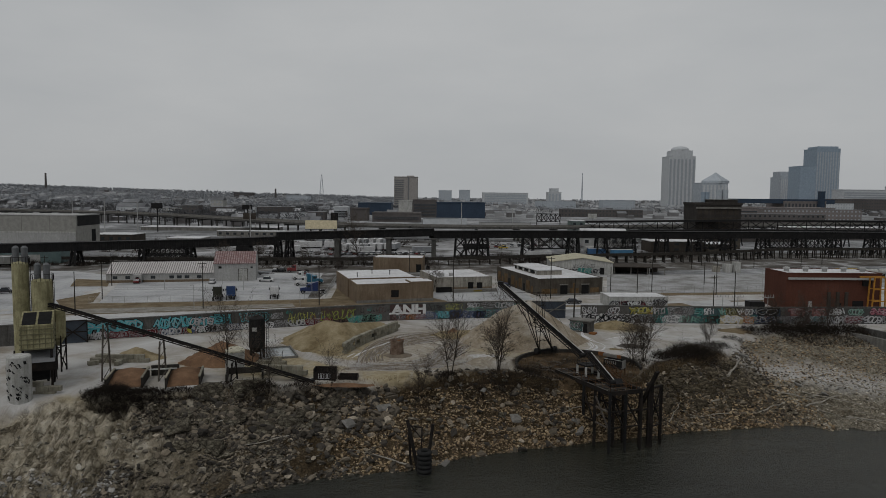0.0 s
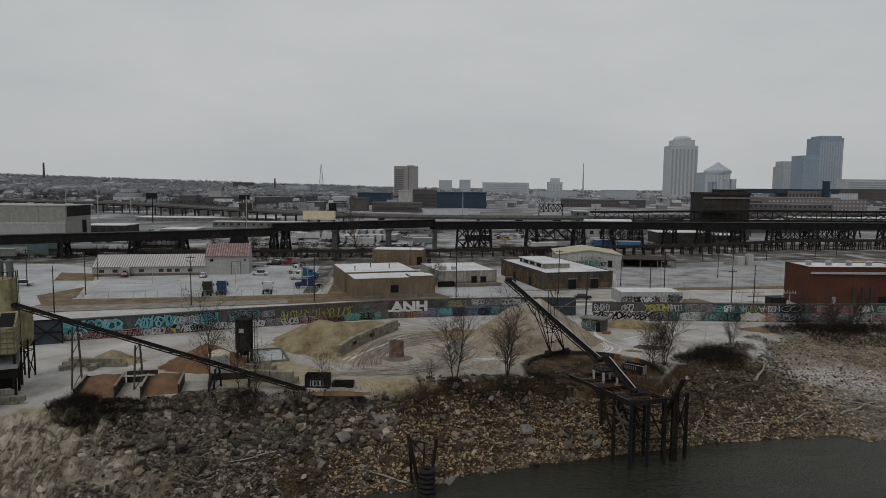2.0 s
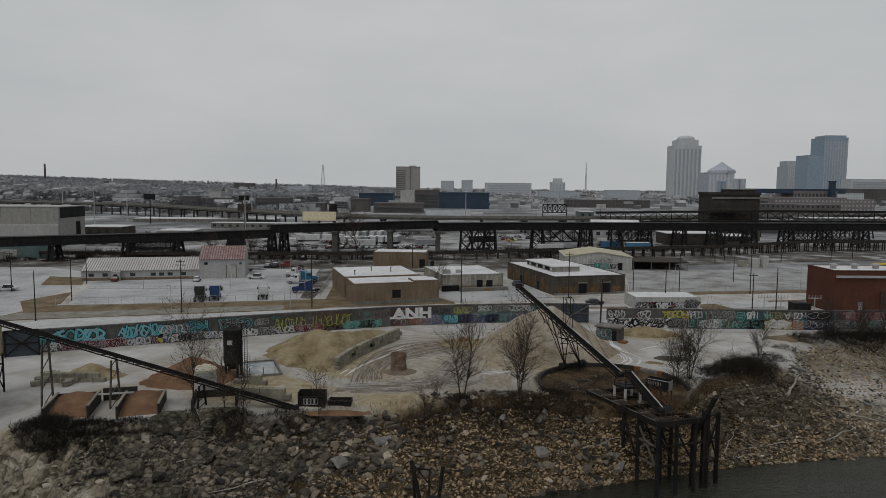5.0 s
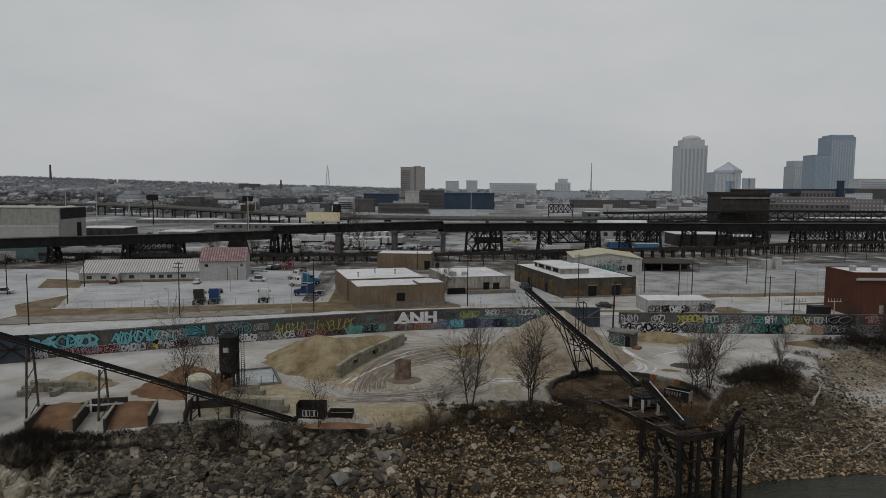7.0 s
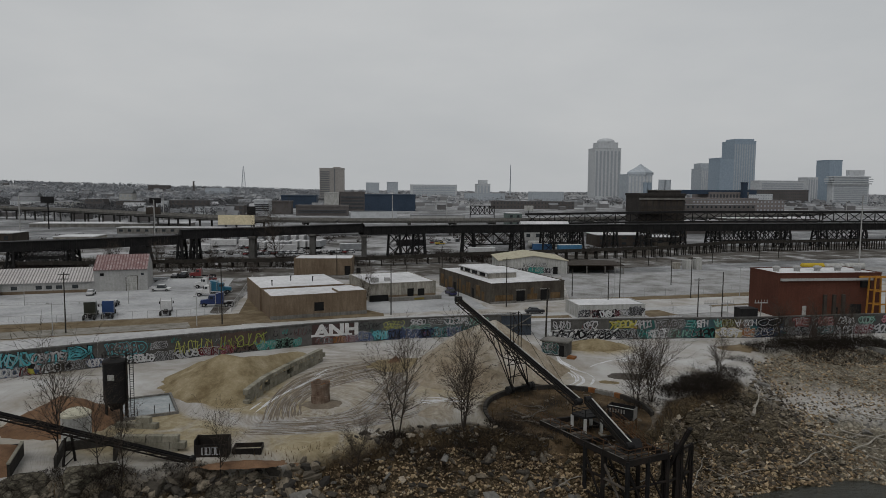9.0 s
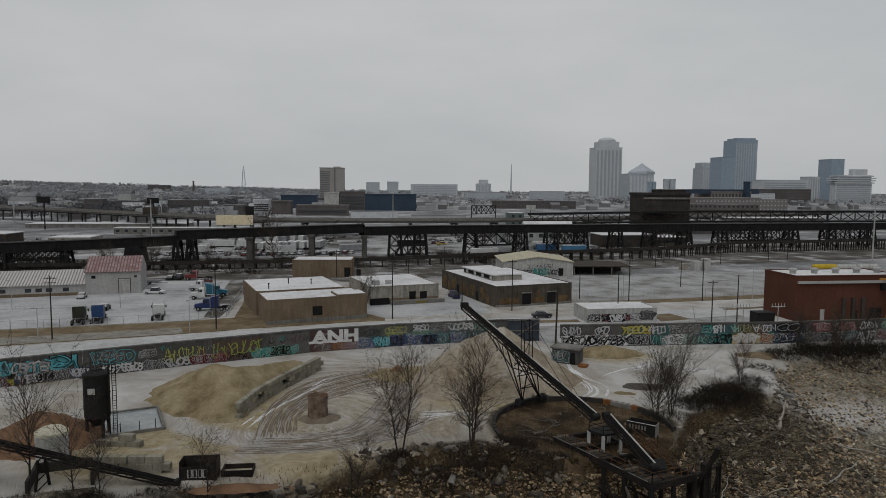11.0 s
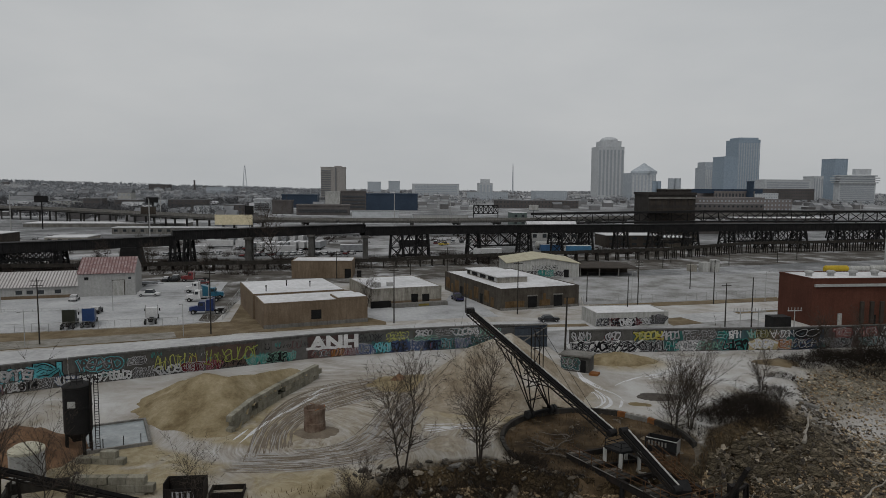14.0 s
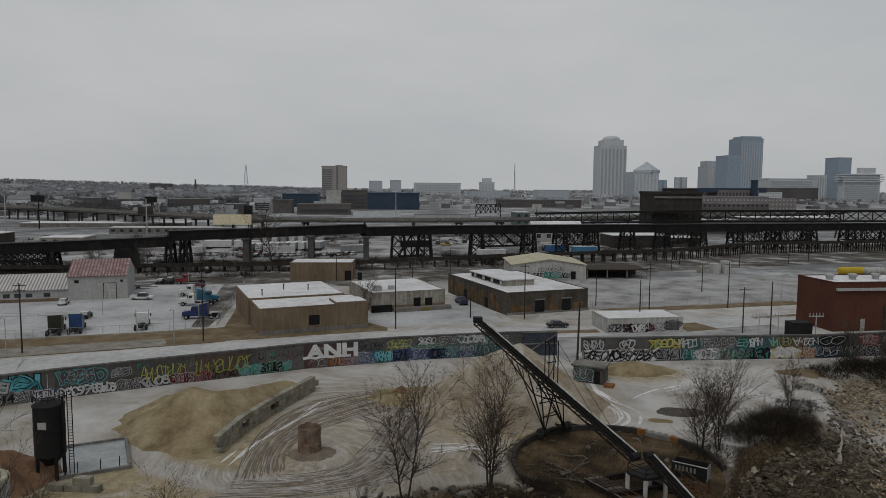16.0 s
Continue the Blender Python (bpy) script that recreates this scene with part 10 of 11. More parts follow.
for x0, wd, n, c, e_, bk in ((36.5, 4.2, 4, BLACKP, WHITEP, WHITEP), (40.8, 4.2, 4, BLACKP, WHITEP, WHITEP), (45.0, 4.4, 4, BLACKP, SILVER, WHITEP), (49.4, 4.6, 5, BLACKP, SILVER, None), (54.2, 2.4, 3, TEALP, BLACKP, DULLTEAL), (56.6, 3.6, 4, WHITEP, BLACKP, SILVER), (60.4, 4.8, 5, MINT, SILVER, None), (65.4, 4.6, 4, BLACKP, TEALP, DULLTEAL), (70.6, 4.4, 4, WHITEP, CREAMP, CREAMP), (75.2, 3.0, 4, ORANGEP, WHITEP, None), (78.6, 5.2, 4, BLACKP, BLUEP, None), (85.4, 5.4, 6, BLACKP, SILVER, None), (92.6, 3.6, 4, DULLTEAL, SILVER, None), (96.8, 4.0, 4, SILVER, BLACKP, None), (101.4, 4.4, 4, MAROON, SILVER, None), (106.4, 4.4, 4, SILVER, BLACKP, None), (111.4, 5, 5, BLACKP, SILVER, None)):
    piece(W, Ln, x0, 0.15, 2.0, wd, n, c, e_, 500 + int(x0 * 9), "fat" if c != MINT else "line", bk)
for x0, wd, n, c, e_, st in ((36.6, 3.4, 5, SILVER, BLACKP, "fat"), (43.0, 2.4, 3, SILVER, BLACKP, "fat"), (48.2, 5.2, 5, YELLOWP, BLACKP, "fat"), (53.6, 3.0, 4, SILVER, BLACKP, "fat"), (57.6, 5.8, 5, WALLGREY, SILVER, "fat"), (64.2, 1.8, 2, TEALP, BLACKP, "fat"), (66.4, 2.0, 3, WHITEP, BLACKP, "fat"), (70.0, 1.2, 2, MINT, TEALP, "fat"), (71.6, 2.4, 3, OLIVE, BLACKP, "fat"), (74.4, 4.4, 5, WHITEP, BLACKP, "line"), (79.4, 4.4, 2, BLACKP, BLACKP, "bubble"), (87.2, 3.4, 3, SALMON, MAROON, "bubble"), (91.4, 1.4, 2, SILVER, BLACKP, "line"), (93.0, 3.2, 3, SALMON, MAROON, "bubble"), (97.6, 3.4, 4, WHITEP, BLACKP, "fat"), (102.4, 3.4, 4, MINT, BLACKP, "fat"), (108, 4.4, 4, PINKP, BLACKP, "fat")):
    piece(W, Ln, x0, 2.2, 3.85, wd, n, c, e_, 900 + int(x0 * 9), st)
# thin tags between the larger pieces
def tags(wall, line, x0, x1, count, seed):
    r = random.Random(seed)
    for c in (BLACKP, SILVER, TEALP, (0.10, 0.10, 0.10), REDP):
        for _ in range(count):
            x = r.uniform(x0, x1)
            bm = bmesh.new()
            z, u, k = r.uniform(0.4, 3.4), 0.0, r.uniform(0.35, 0.7)
            pts = []
            for j in range(r.randrange(6, 13)):
                pts.append((u, min(3.95, max(0.15, z + k * (0.8 if j % 2 else -0.6) * r.uniform(0.5, 1.2)))))
                u += r.uniform(0.05, 0.3)
            ribbon(bm, pts, r.uniform(0.07, 0.15), -0.026)
            ob = part("graffiti", bm, spray(c), wall)
            ob.matrix_basis = wall_pose(line, x)


tags(wall_west, LEFT_WALL, -73, 26, 14, 5)
tags(wall_east, RIGHT_WALL, 36.5, 110, 12, 6)
# painted pieces on the small buildings
def on_face(u0, y_):
    """Places on a building's river face at local y_."""
    return lambda u, z, out: (u0 + u, y_ - out, z)


for u0, wd, z0, z1, n_, c, e_, bk in ((0.2, 2.4, 0.3, 2.0, 3, BLACKP, SILVER, None), (2.9, 2.6, 0.2, 1.9, 3, BLACKP, MAROON, None), (5.4, 3.4, 0.2, 1.8, 4, WHITEP, BLACKP, BLACKP), (8.9, 1.2, 0.4, 1.8, 2, MAROON, BLACKP, None), (10.2, 2.2, 0.5, 1.9, 3, SILVER, BLACKP, None), (12.5, 3.2, 0.4, 2.3, 4, BLACKP, BLACKP, None), (13.4, 1.8, 1.6, 2.6, 3, BLACKP, SILVER, None)):
    piece(sg, None, 0, z0, z1, wd, n_, c, e_, int(u0 * 31), "fat", bk, on_face(u0, 0.0))
for u0, wd, z0, z1, n_, c, e_ in ((8.6, 4.4, 2.6, 4.3, 4, WHITEWALLP, BLACKP), (13.6, 3.0, 2.7, 4.4, 3, WHITEWALLP, BLACKP), (1.0, 4.2, 0.4, 2.2, 5, BLACKP, SILVER), (6.0, 4.0, 0.4, 2.0, 4, BLACKP, SILVER), (10.4, 5.0, 0.3, 2.4, 5, TEALP, MINT), (15.6, 3.2, 0.4, 2.2, 4, BLACKP, SILVER)):
    piece(gw, None, 0, z0, z1, wd, n_, c, e_, int(u0 * 37), "fat", None, on_face(u0, -0.02))
for u0, wd, z0, z1, n_, c, e_ in ((-2.2, 2.8, 0.3, 2.1, 3, DULLTEAL, SILVER), (-1.9, 2.4, 0.9, 2.3, 3, WALLGREY, MINT)):
    piece(hut, None, 0, z0, z1, wd, n_, c, e_, int(u0 * 41), "fat", None, on_face(u0, -1.6))
bm = bmesh.new()
r = random.Random(3)
for j in range(46):
    a, z = r.uniform(3.4, 6.1), r.uniform(0.6, 6.2)
    pts = [(a + 0.10 * math.sin(i * 1.3 + j), z + 0.22 * math.cos(i * 1.9 + j)) for i in range(5)]
    for p, q in zip(pts, pts[1:]):
        beam(bm, (1.64 * math.cos(p[0]), 1.64 * math.sin(p[0]), p[1]), (1.64 * math.cos(q[0]), 1.64 * math.sin(q[0]), q[1]), 0.05, 0.09)
part("graffiti", bm, spray(BLACKP), gt)

bm = bmesh.new()
for j in range(4):
    u = -0.8 + 0.5 * j
    ribbon(bm, [(u - 0.18, 0.7), (u - 0.18, 1.5), (u + 0.18, 1.5), (u + 0.18, 0.7), (u - 0.18, 0.7)], 0.13, -0.93)
g_ = part("lettering", bm, spray(SILVER), bpy.data.objects["skip_bin"])

# ---- middle distance: yards, highway, billboards, houses ----
HIGHWAY = [(-900, 980, 11), (-430, 700, 10.5), (-316, 668, 10), (-253, 630, 9.8), (-189, 575, 9.6), (-135, 530, 9.5), (-97, 492, 9.5), (-57, 462, 9.5), (-17, 455, 9.5), (41, 455, 9.5), (118, 468, 9.5), (240, 520, 9.5), (420, 620, 9.5)]
hw = thing("elevated_highway", (0, 0, 0), "grey concrete elevated highway on many columns", "highway", kind="structure")
for (ax, ay, az), (bx, by, bz) in zip(HIGHWAY, HIGHWAY[1:]):
    bm = bmesh.new()
    beam(bm, (ax, ay, az - 0.6), (bx, by, bz - 0.6), 16.0, 1.3)
    part("deck", bm, WALLCON, hw)
    bm = bmesh.new()
    d = Vector((bx - ax, by - ay, 0)).normalized()
    o = Vector((d.y, -d.x, 0)) * 8.0
    for sg_ in (1, -1):
        beam(bm, Vector((ax, ay, az + 0.45)) + o * sg_, Vector((bx, by, bz + 0.45)) + o * sg_, 0.4, 0.9)
    part("parapet", bm, CONCRETE, hw)
    n = max(1, int(math.hypot(bx - ax, by - ay) / 21))
    for k in range(n):
        t = (k + 0.5) / n
        x, y, z = ax + (bx - ax) * t, ay + (by - ay) * t, az + (bz - az) * t
        bm = bmesh.new()
        for s_ in (-0.55, 0.55):
            p = Vector((x, y, 0)) + o * s_
            tube(bm, (p.x, p.y, -0.5), (p.x, p.y, z - 2.2), 0.7, n=8)
        beam(bm, Vector((x, y, z - 1.9)) + o * 0.9, Vector((x, y, z - 1.9)) - o * 0.9, 1.3, 1.2)
        part("bent", bm, WALLCON, hw)

YELLOW_B = plain("cream_billboard", (0.66, 0.58, 0.40), 0.6)
for x0, x1, y, z0, z1, mat, post, lab in ((-81.1, -61.5, 417, 8.8, 14.1, YELLOW_B, 0.9, "large blank cream billboard"), (-65.9, -61.3, 420, 14.1, 18.8, BLACKSTEEL, 0.5, "dark small billboard seen from behind"), (-218.5, -210.0, 520, 17.8, 22.0, BLACKSTEEL, 0.8, "dark billboard on a steel post"), (-123, -115, 430, 13.8, 17.8, DARKBRICK, 0.8, "brown billboard on a steel post"), (-172, -163, 600, 15.8, 20.0, BLACKSTEEL, 0.7, "dark billboard on a steel post"), (133, 141, 600, 11, 15.2, WHITEWALL, 0.5, "white billboard on a steel post")):
    bb = thing("billboard", ((x0 + x1) / 2, y, 0), lab, "billboard", "billboards")
    w2 = (x1 - x0) / 2
    boxes("panel", [(-w2, -0.2, z0, w2, 0.2, z1)], mat, bb)
    boxes("catwalk", [(-w2, -1.0, z0 - 0.5, w2, -0.3, z0 - 0.35)], BLACKSTEEL, bb)
    bm = bmesh.new()
    tube(bm, (0, 0.8, -0.3), (0, 0.8, z1 - 0.5), post / 2, n=10)
    beam(bm, (-w2 * 0.9, 0.5, z0 + 1), (w2 * 0.9, 0.5, z0 + 1), 0.3)
    part("post", bm, BLACKSTEEL, bb)
for x, y, h in ((-190, 430, 24), (-235, 480, 25), (-150, 560, 26), (-118, 428, 22), (-300, 560, 25), (20, 560, 24), (330, 470, 22), (60, 540, 20)):
    pole(x, y, h, 0, "tall slim grey highway light mast", r=0.4, lamp=True)


def trailer(x, y, rz, L_, c, label):
    root = thing("semi_trailer", (x, y, 0), label, "trailer", "parked trailers", rz)
    bm = bmesh.new()
    quad_box(bm, 0, -1.28, 1.15, L_, 1.28, 3.95)
    part("box", bm, c, root)
    boxes("roof", [(0.02, -1.26, 3.95, L_ - 0.02, 1.26, 4.05)], ROOF_SNOW, root)
    boxes("undercarriage", [(0.5, -0.6, 0.6, L_ - 0.5, 0.6, 1.15)], BLACKSTEEL, root)
    for wx in (1.2, 2.5):
        for wy in (-1.0, 1.0):
            bm = bmesh.new()
            tube(bm, (wx, wy - 0.2, 0.5), (wx, wy + 0.2, 0.5), 0.5, n=10)
            part("wheel", bm, RUBBER, root)


trailer(-178, 268, 8, 14, WHITEWALL, "long white box trailer beside the metal shed")
rnd = random.Random(21)
lot_rnd = random.Random(37)
for row, (x0, y0, n_) in enumerate(((-52, 334, 9), (-50, 345, 8), (-24, 338, 7), (-84, 338, 8), (62, 330, 6))):
    for k in range(n_):
        c = lot_rnd.choice((WHITE_C, WHITE_C, WHITE_C, (0.25, 0.26, 0.27), DARK_C, RED_C))
        car(x0 + 2.9 * k, y0 + 0.7 * k + lot_rnd.uniform(-0.4, 0.4), 78 + lot_rnd.uniform(-4, 4), c, "parked car with snow on its roof beyond the viaduct", snow=True)
WHITE_T, GREYW = plain("white_trailer_skin", (0.46, 0.46, 0.46), 0.5), plain("grey_trailer_skin", (0.25, 0.26, 0.27), 0.5)
for k in range(9):
    trailer(-52 + 3.6 * k, 352 + 1.2 * k, 80, 12 if k % 3 else 9, WHITE_T if k % 4 else GREYW, "white box trailer dusted with snow")
for k in range(10):
    trailer(-68 + 4.2 * k, 392 + 0.8 * k, 84, 12, WHITE_T if k % 3 else GREYW, "white box trailer in the far yard row")
for x, y, rz, L_, m_, lab in ((-44, 340, 10, 13, WHITE_T, "white box trailer parked alongside the viaduct"), (-12, 345, 12, 12, GREYW, "grey box trailer parked alongside"), (15, 372, 5, 14, BLACKSTEEL, "black box trailer in the yard"), (44, 322, 8, 12, WHITE_T, "white box trailer behind the low trestle"), (-75, 372, 0, 12, WHITE_T, "white box trailer with dark lettering"), (-62, 372, 0, 12, WHITE_T, "white box trailer with dark lettering"), (-78, 340, 12, 9, WHITE_T, "white box trailer near the steel tower"), (88, 336, 4, 11, plain("blue_container", (0.06, 0.16, 0.27), 0.6), "blue shipping container stack"), (78, 344, 4, 9, plain("blue_container", (0.05, 0.12, 0.24), 0.6), "blue shipping container in the yard")):
    trailer(x, y, rz, L_, m_, lab)
for k in range(26):
    car(-60 + 3.1 * (k % 13), 366 + 7.5 * (k // 13) + rnd.uniform(-0.5, 0.5), 90 + rnd.uniform(-4, 4), rnd.choice((WHITE_C, DARK_C, (0.2, 0.2, 0.21), RED_C)), "parked car with snow in the far yard", snow=True)
car(38.5, 386, 30, (0.5, 0.36, 0.04), "yellow pickup truck in the far yard", "pickup")
for k in range(7):
    car(30 + 5 * k, 392 + 3 * k, 90, rnd.choice((WHITE_C, DARK_C, RED_C)), "parked pickup in the far yard", "pickup", True)
for x, y, r, L_, m_, lab in ((159, 262, 1.3, 8, plain("yellow_tank", (0.42, 0.30, 0.03), 0.5), "yellow horizontal tank trailer"), (168, 262, 1.2, 7, WHITEWALL, "white horizontal tank trailer"), (177, 263, 1.2, 7, WHITEWALL, "white horizontal tank trailer"), (80, 360, 1.7, 14, WHITEWALL, "white horizontal storage tank")):
    hk = thing("tank_trailer", (x, y, 0), lab, "tank", "tank trailers")
    bm = bmesh.new()
    tube(bm, (0, 0, r + 0.7), (L_, 0, r + 0.7), r, n=18)
    tube(bm, (-0.4, 0, r + 0.7), (0, 0, r + 0.7), r * 0.6, r, n=18, caps=True)
    part("vessel", bm, m_, hk)
    boxes("saddle", [(1, -r * 0.7, -0.1, 1.6, r * 0.7, 1.0), (L_ - 1.6, -r * 0.7, -0.1, L_ - 1, r * 0.7, 1.0)], RUST, hk)
for x, y, w_, d_, h_, m_, lab in ((119, 272, 3.0, 3, 3.4, WHITEWALL, "white concrete utility cube"), (122.6, 271, 2.4, 3, 4.4, WHITEWALL, "white concrete utility cube"), (115, 273, 2.5, 3, 2.4, DIRTYWALL, "stained concrete utility cube")):
    q = thing("utility_box", (x, y, 0), lab, "box", "utility boxes")
    box_part("body", 0, 0, -0.2, w_, d_, h_, m_, q, bevel=0.12)


# Snowy far roofs, greyed in the colour to stand in for haze.
FARROOF = mottled("hazed_far_roofs", [(0.35, (0.1, 0.102, 0.107)), (0.5, (0.17, 0.175, 0.182)), (0.6, (0.3, 0.305, 0.312)), (0.75, (0.47, 0.475, 0.483))], 0.02, 0.2, 0.9, relief=0)


def town_building(x, y, w, d, h, wall, label, storeys=2, roof=None, gable=False):
    root = thing("town_building", (x, y, 0), label, "building", "town buildings")
    bm = bmesh.new()
    quad_box(bm, -w / 2, 0, -2, w / 2, d, h)
    part("wall", bm, wall, root)
    bm = bmesh.new()
    if gable:
        prism(bm, [(-w / 2 - 0.4, -0.4), (w / 2 + 0.4, -0.4), (w / 2 + 0.4, d / 2), (-w / 2 - 0.4, d / 2)], h, [h + 0.1, h + 0.1, h + d * 0.3, h + d * 0.3])
        prism(bm, [(-w / 2 - 0.4, d / 2), (w / 2 + 0.4, d / 2), (w / 2 + 0.4, d + 0.4), (-w / 2 - 0.4, d + 0.4)], h, [h + d * 0.3, h + d * 0.3, h + 0.1, h + 0.1])
    else:
        quad_box(bm, -w / 2 - 0.2, -0.2, h, w / 2 + 0.2, d + 0.2, h + 0.35)
    # roofs past 600 m take the haze-greyed colour
    part("roof", bm, roof or (ROOF_SNOW if y < 600 else FARROOF), root)
    n = max(2, int(w / 5))
    for s_ in range(storeys):
        z = h * (s_ + 0.35) / storeys
        for k in range(n):
            # windows past 700 m take haze-lifted colours instead of dark glass
            boxes("window", [(-w / 2 + w * (k + 0.25) / n, -0.12, z, -w / 2 + w * (k + 0.65) / n, 0.05, z + h / storeys * 0.4)], (HAZY_SHADE if wall is HAZY_BRICK else HAZY_DARK) if y > 700 else GLASSY, root)
    return root


town_building(-182, 541, 108, 22, 2.6, CONCRETE, "long low grey freight shed with snowy roof", 0)
town_building(-118, 474, 72, 10, 3.6, CONCRETE, "long grey low rail shed with a snowy roof", 1)
for x0, x1, y, h, mat, lab, st_, gb in ((-331, -314, 1000, 19, WHITEWALL, "pale stone house with many windows", 3, True), (-228, -183, 850, 13.3, HAZY_BRICK, "long dark brick warehouse row", 3, False), (-237, -225, 840, 13, HAZY_STONE, "pale narrow industrial building", 2, False), (-396, -360, 950, 8.6, WHITEWALL, "row of small white buildings", 2, False), (-336, -315, 900, 13.2, HAZY_BRICK, "brown brick house block", 3, False), (-506, -480, 1100, 13, HAZY_BRICK, "red-brown brick house block", 3, True), (-290, -262, 870, 12, HAZY_BRICK, "dark brick warehouse with snowy roof", 3, False), (-460, -420, 980, 9, HAZY_STONE, "low grey industrial shed on the slope", 1, True), (-684, -625, 2300, 31, HAZY_BRICK, "long brick institution on the hill", 4, False), (-180, -150, 780, 8, HAZY_STONE, "low grey industrial building with flat roof", 2, False), (-145, -126, 760, 10, HAZY_BRICK, "brown brick workshop with a flat roof", 2, False), (-15, 30, 700, 6, HAZY_STONE, "low depot with a snowy roof", 0, False), (40, 88, 640, 5, METALWALL, "low depot with a snowy roof", 0, False), (90, 118, 414, 5.2, METALWALL, "white metal shed with a sloped roof", 1, True), (111, 122, 560, 10, plain("green_grey_siding", (0.10, 0.13, 0.12), 0.7), "green-grey clad signal hut beside the tracks", 2, False), (119, 148.5, 372, 5.9, DARKBRICK, "sooty brick boiler house with a snowy roof", 2, False), (150.5, 165, 374, 4.6, GREYBRICK, "low grey brick annex with a white roof", 1, False), (137, 168, 418, 8, DARKBRICK, "sooty brick industrial building behind trestles", 2, False), (162, 182, 402, 7, GREYBRICK, "grey industrial building behind trestles", 2, False), (200, 250, 470, 8, HAZY_BRICK, "brown low industrial building with flat roof", 1, False), (260, 330, 500, 9, HAZY_BRICK, "brick industrial building near the trestle", 2, False), (300, 400, 700, 14, HAZY_BRICK, "brick warehouse row toward downtown", 3, False), (430, 560, 900, 16, STADIUM_BRICK, "brick office row toward downtown", 3, False), (180, 300, 1000, 11, HAZY_BRICK, "long brick parking deck in haze", 2, False), (-160, -140, 400, 3.2, DIRTYWALL, "low tan workshop with a snowy roof", 1, False), (-205, -180, 400, 5, DARKBRICK, "low dark shed by the rail yard", 1, False), (620, 760, 1250, 22, HAZY_STONE, "pale downtown office row", 4, False), (780, 900, 1350, 30, HAZY_BRICK, "brown downtown brick block", 5, False), (360, 430, 1500, 22, HAZY_SLATE, "grey far apartment block in haze", 5, False), (230, 320, 1600, 18, HAZY_SLATE, "grey far apartment row in haze", 4, False), (-420, -360, 1900, 24, HAZY_SLATE, "grey far institution block", 4, False)):
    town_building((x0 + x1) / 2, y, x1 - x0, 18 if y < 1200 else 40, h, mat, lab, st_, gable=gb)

# signal gantry truss
gtr = thing("signal_gantry", (100, 700, 0), "dark steel truss gantry over the tracks", "gantry")
bm = bmesh.new()
lattice(bm, (2, 0), (26, 0), 4, 12, 5, 0.6)
for x in (2, 26):
    beam(bm, (x, 0, -0.3), (x, 0, 12), 0.7)
part("truss", bm, BLACKSTEEL, gtr)

def before_highway(x, y):
    """Open ground in front of the highway, which stays in view."""
    return x < 140 and y < np.interp(x, [p[0] for p in HIGHWAY], [p[1] for p in HIGHWAY]) + 25


# countless far houses and winter trees on the rising town ground
HOUSE, _nt, _b = shader("far_house_walls")
_geo = _nt.nodes.new("ShaderNodeNewGeometry")
_nt.links.new(ramp(_nt, _geo.outputs["Random Per Island"], [(0.0, (0.08, 0.074, 0.073)), (0.4, (0.13, 0.125, 0.126)), (0.7, (0.2, 0.2, 0.203)), (0.9, (0.3, 0.302, 0.306)), (1.0, (0.45, 0.45, 0.455))]), _b.inputs["Base Color"])
_b.inputs["Roughness"].default_value = 0.9
# distance haze is put into the far trees' colour as pale blue-grey
FARTREE, _nt, _b = shader("hazed_far_trees")
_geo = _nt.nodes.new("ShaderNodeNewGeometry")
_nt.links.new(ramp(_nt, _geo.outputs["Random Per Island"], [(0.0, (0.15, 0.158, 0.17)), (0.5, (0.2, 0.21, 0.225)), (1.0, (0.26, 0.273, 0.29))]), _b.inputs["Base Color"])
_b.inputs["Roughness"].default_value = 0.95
rnd = random.Random(31)
verts, faces, rverts, rfaces = [], [], [], []
for k in range(1150):
    y = 620 + 3000 * rnd.random() ** 1.6
    x = rnd.uniform(-0.95, 0.75) * y
    if (-0.15 * y < x and y < 900) or before_highway(x, y):
        continue
    w, d, h = rnd.uniform(6, 12) * (1 + y / 5000), rnd.uniform(8, 14), rnd.uniform(3.5, 6.5)
    if rnd.random() < 0.12:
        w, h = w * 2.2, h * 1.2
    z = height(x, y)
    i0 = len(verts)
    verts += [(x, y, z - 2), (x + w, y, z - 2), (x + w, y + d, z - 2), (x, y + d, z - 2), (x, y, z + h), (x + w, y, z + h), (x + w, y + d, z + h), (x, y + d, z + h)]
    faces += [tuple(i0 + q for q in f) for f in ((0, 1, 5, 4), (1, 2, 6, 5), (2, 3, 7, 6), (3, 0, 4, 7), (4, 5, 6, 7))]
    j0 = len(rverts)
    rise = d * rnd.choice((0.02, 0.25, 0.35))
    rverts += [(x - 0.3, y - 0.3, z + h), (x + w + 0.3, y - 0.3, z + h), (x + w + 0.3, y + d + 0.3, z + h), (x - 0.3, y + d + 0.3, z + h), (x - 0.3, y + d / 2, z + h + rise + 0.2), (x + w + 0.3, y + d / 2, z + h + rise + 0.2)]
    rfaces += [tuple(j0 + q for q in f) for f in ((0, 1, 5, 4), (2, 3, 4, 5), (0, 4, 3), (1, 2, 5))]
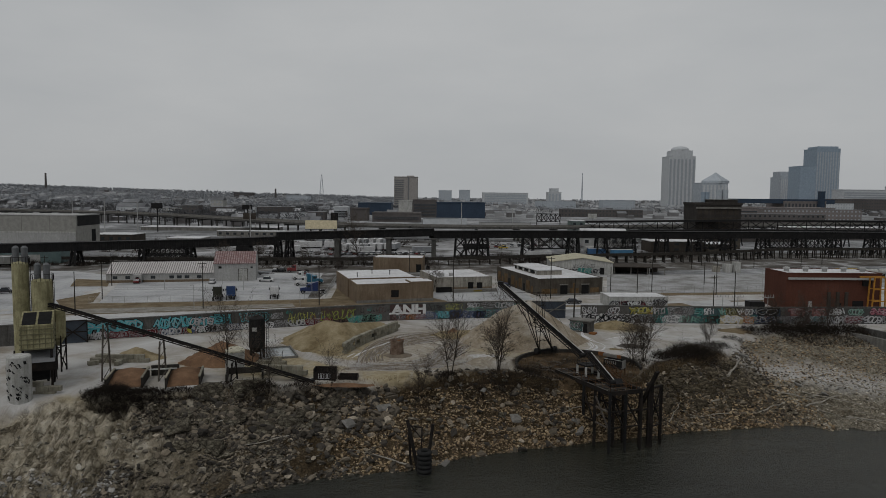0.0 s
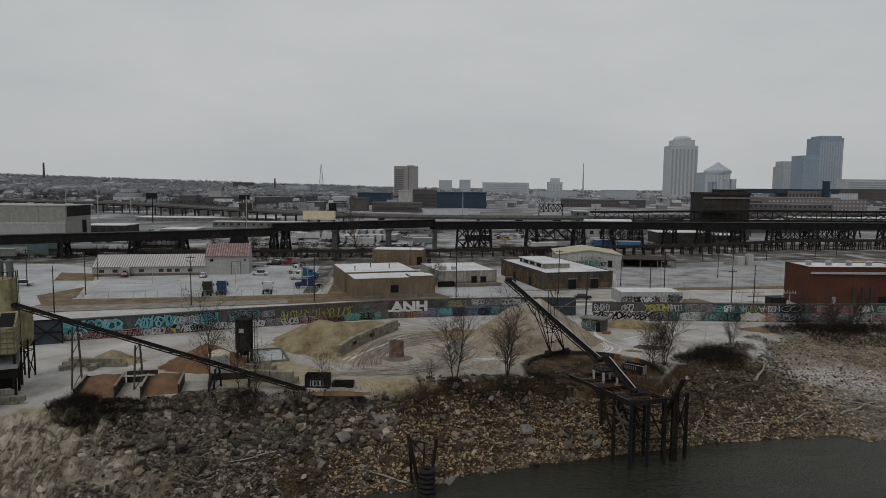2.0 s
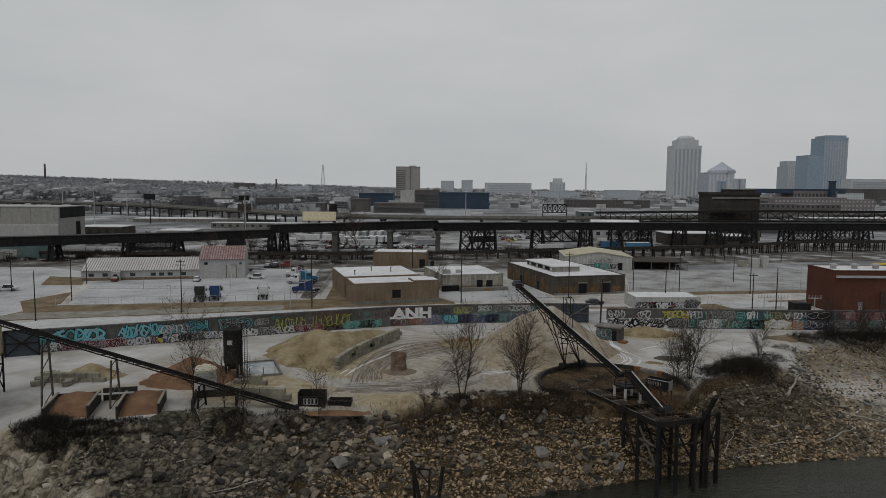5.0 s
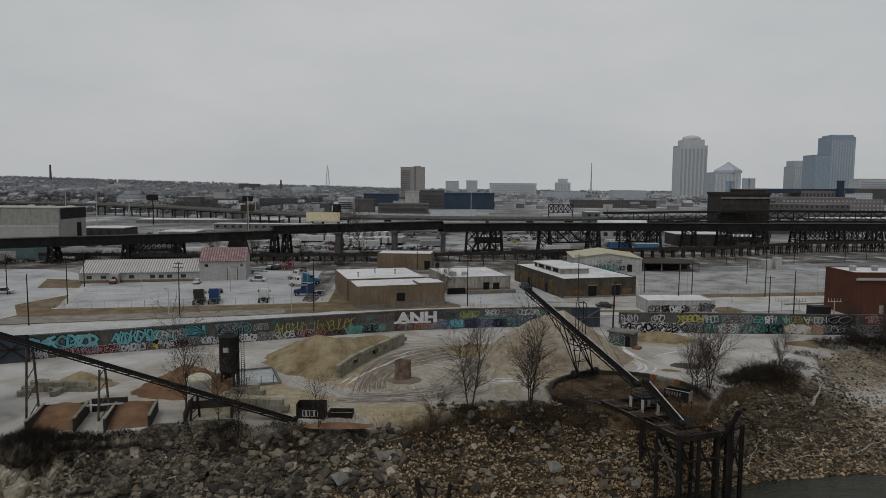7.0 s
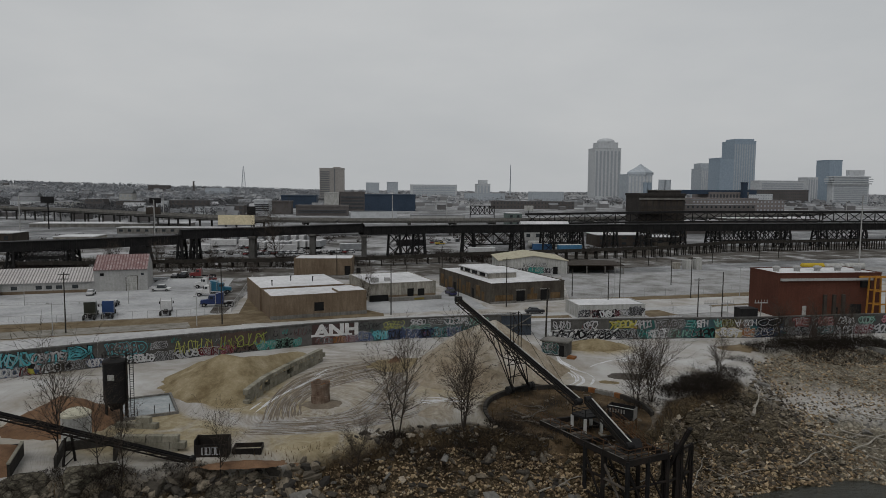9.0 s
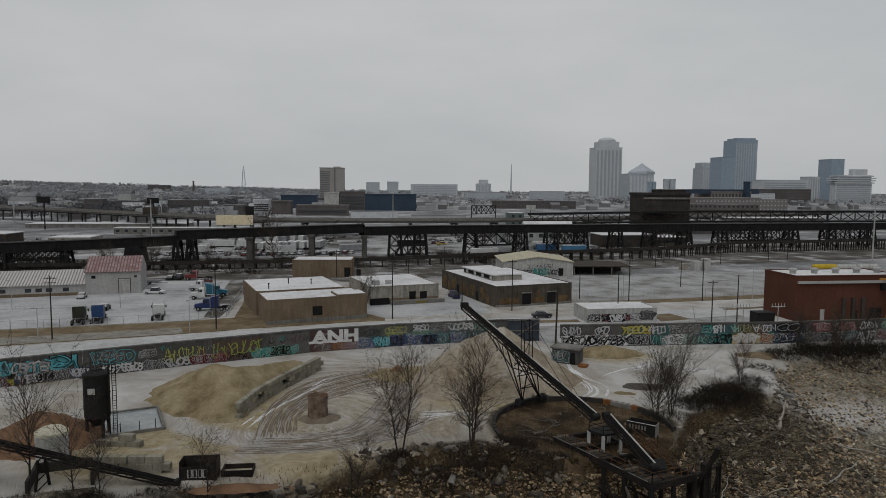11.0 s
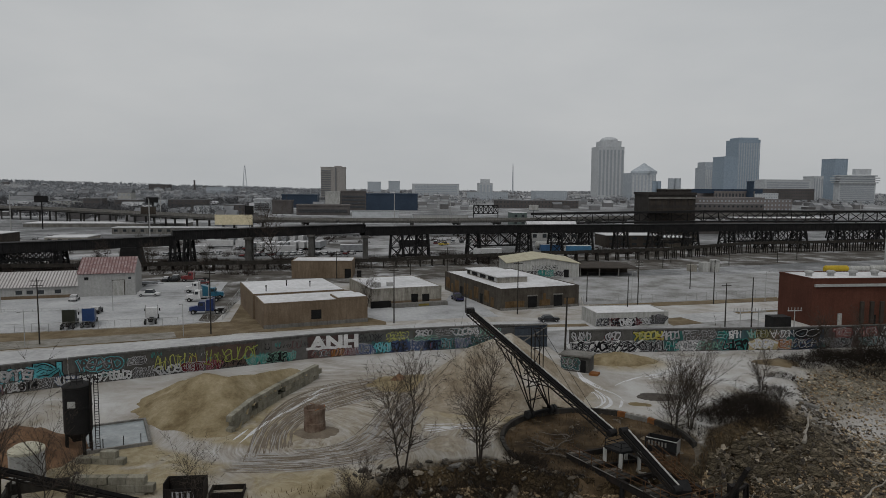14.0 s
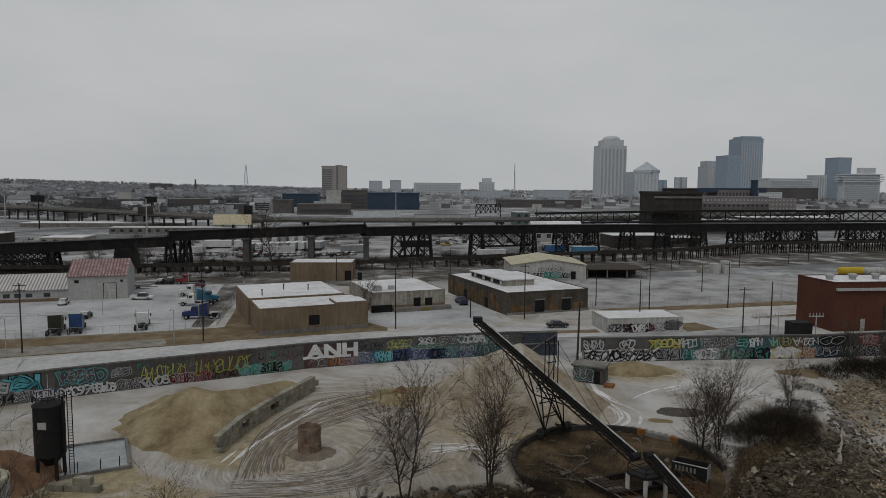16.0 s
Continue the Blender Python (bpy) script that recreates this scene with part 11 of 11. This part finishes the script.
fh = tagged(raw_mesh("far_houses", verts, faces, HOUSE), "countless far houses and sheds of the town", "houses", kind="stuff")
raw_mesh("far_roofs", rverts, rfaces, FARROOF, fh)["kind"] = "stuff"
def crowns(count, y0, y1, seed, material, label, low, high):
    """Many bare crowns, each a loose cloud of twig tufts on a stem."""
    r = np.random.RandomState(seed)
    verts, faces = [], []
    for k in range(count):
        y = y0 + (y1 - y0) * r.rand() ** 1.2
        x = r.uniform(-0.95, -0.05 if r.rand() < 0.75 else 0.85) * y
        if before_highway(x, y) or (x > -0.16 * y and y < 1150):
            continue
        if noise.noise((x * 0.006, y * 0.004, 8.0)) < -0.12:
            continue
        z, h = height(x, y), r.uniform(low, high)
        cr = h * r.uniform(0.42, 0.7)
        n = 34
        a, q, t = r.uniform(0, 6.28, n), r.rand(n) ** 0.5, r.uniform(0.12, 1.0, n)
        q = q * cr * np.sin(np.pi * np.minimum(1, t * 0.8 + 0.18)) ** 0.6
        c = np.stack((x + q * np.cos(a), y + q * np.sin(a), z + h * t), 1)
        size = 0.5 + y / 1350
        tri = c[:, None, :] + r.uniform(-1, 1, (n, 3, 3)) * np.array((size, size, size * 0.8))
        i0 = len(verts)
        verts.extend(map(tuple, tri.reshape(-1, 3)))
        faces.extend((i0 + 3 * j, i0 + 3 * j + 1, i0 + 3 * j + 2) for j in range(n))
        i0 = len(verts)
        verts += [(x - 0.3, y, z - 1), (x + 0.3, y, z - 1), (x, y, z + h * 0.8)]
        faces.append((i0, i0 + 1, i0 + 2))
    tagged(raw_mesh("far_trees", verts, faces, material), label, "trees", kind="stuff")


# nearer twigs get a thinner haze tint, blue-grey in the colour
NEARTREE = mottled("haze_grey_twigs", [(0.3, (0.05, 0.05, 0.052)), (0.6, (0.08, 0.081, 0.086)), (0.85, (0.115, 0.117, 0.124))], 0.02, 0.2, 0.95, relief=0)
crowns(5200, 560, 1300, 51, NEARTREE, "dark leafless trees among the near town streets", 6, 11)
crowns(7500, 1250, 3300, 52, FARTREE, "countless bare winter trees on the far slope, tinted for haze", 7, 12)
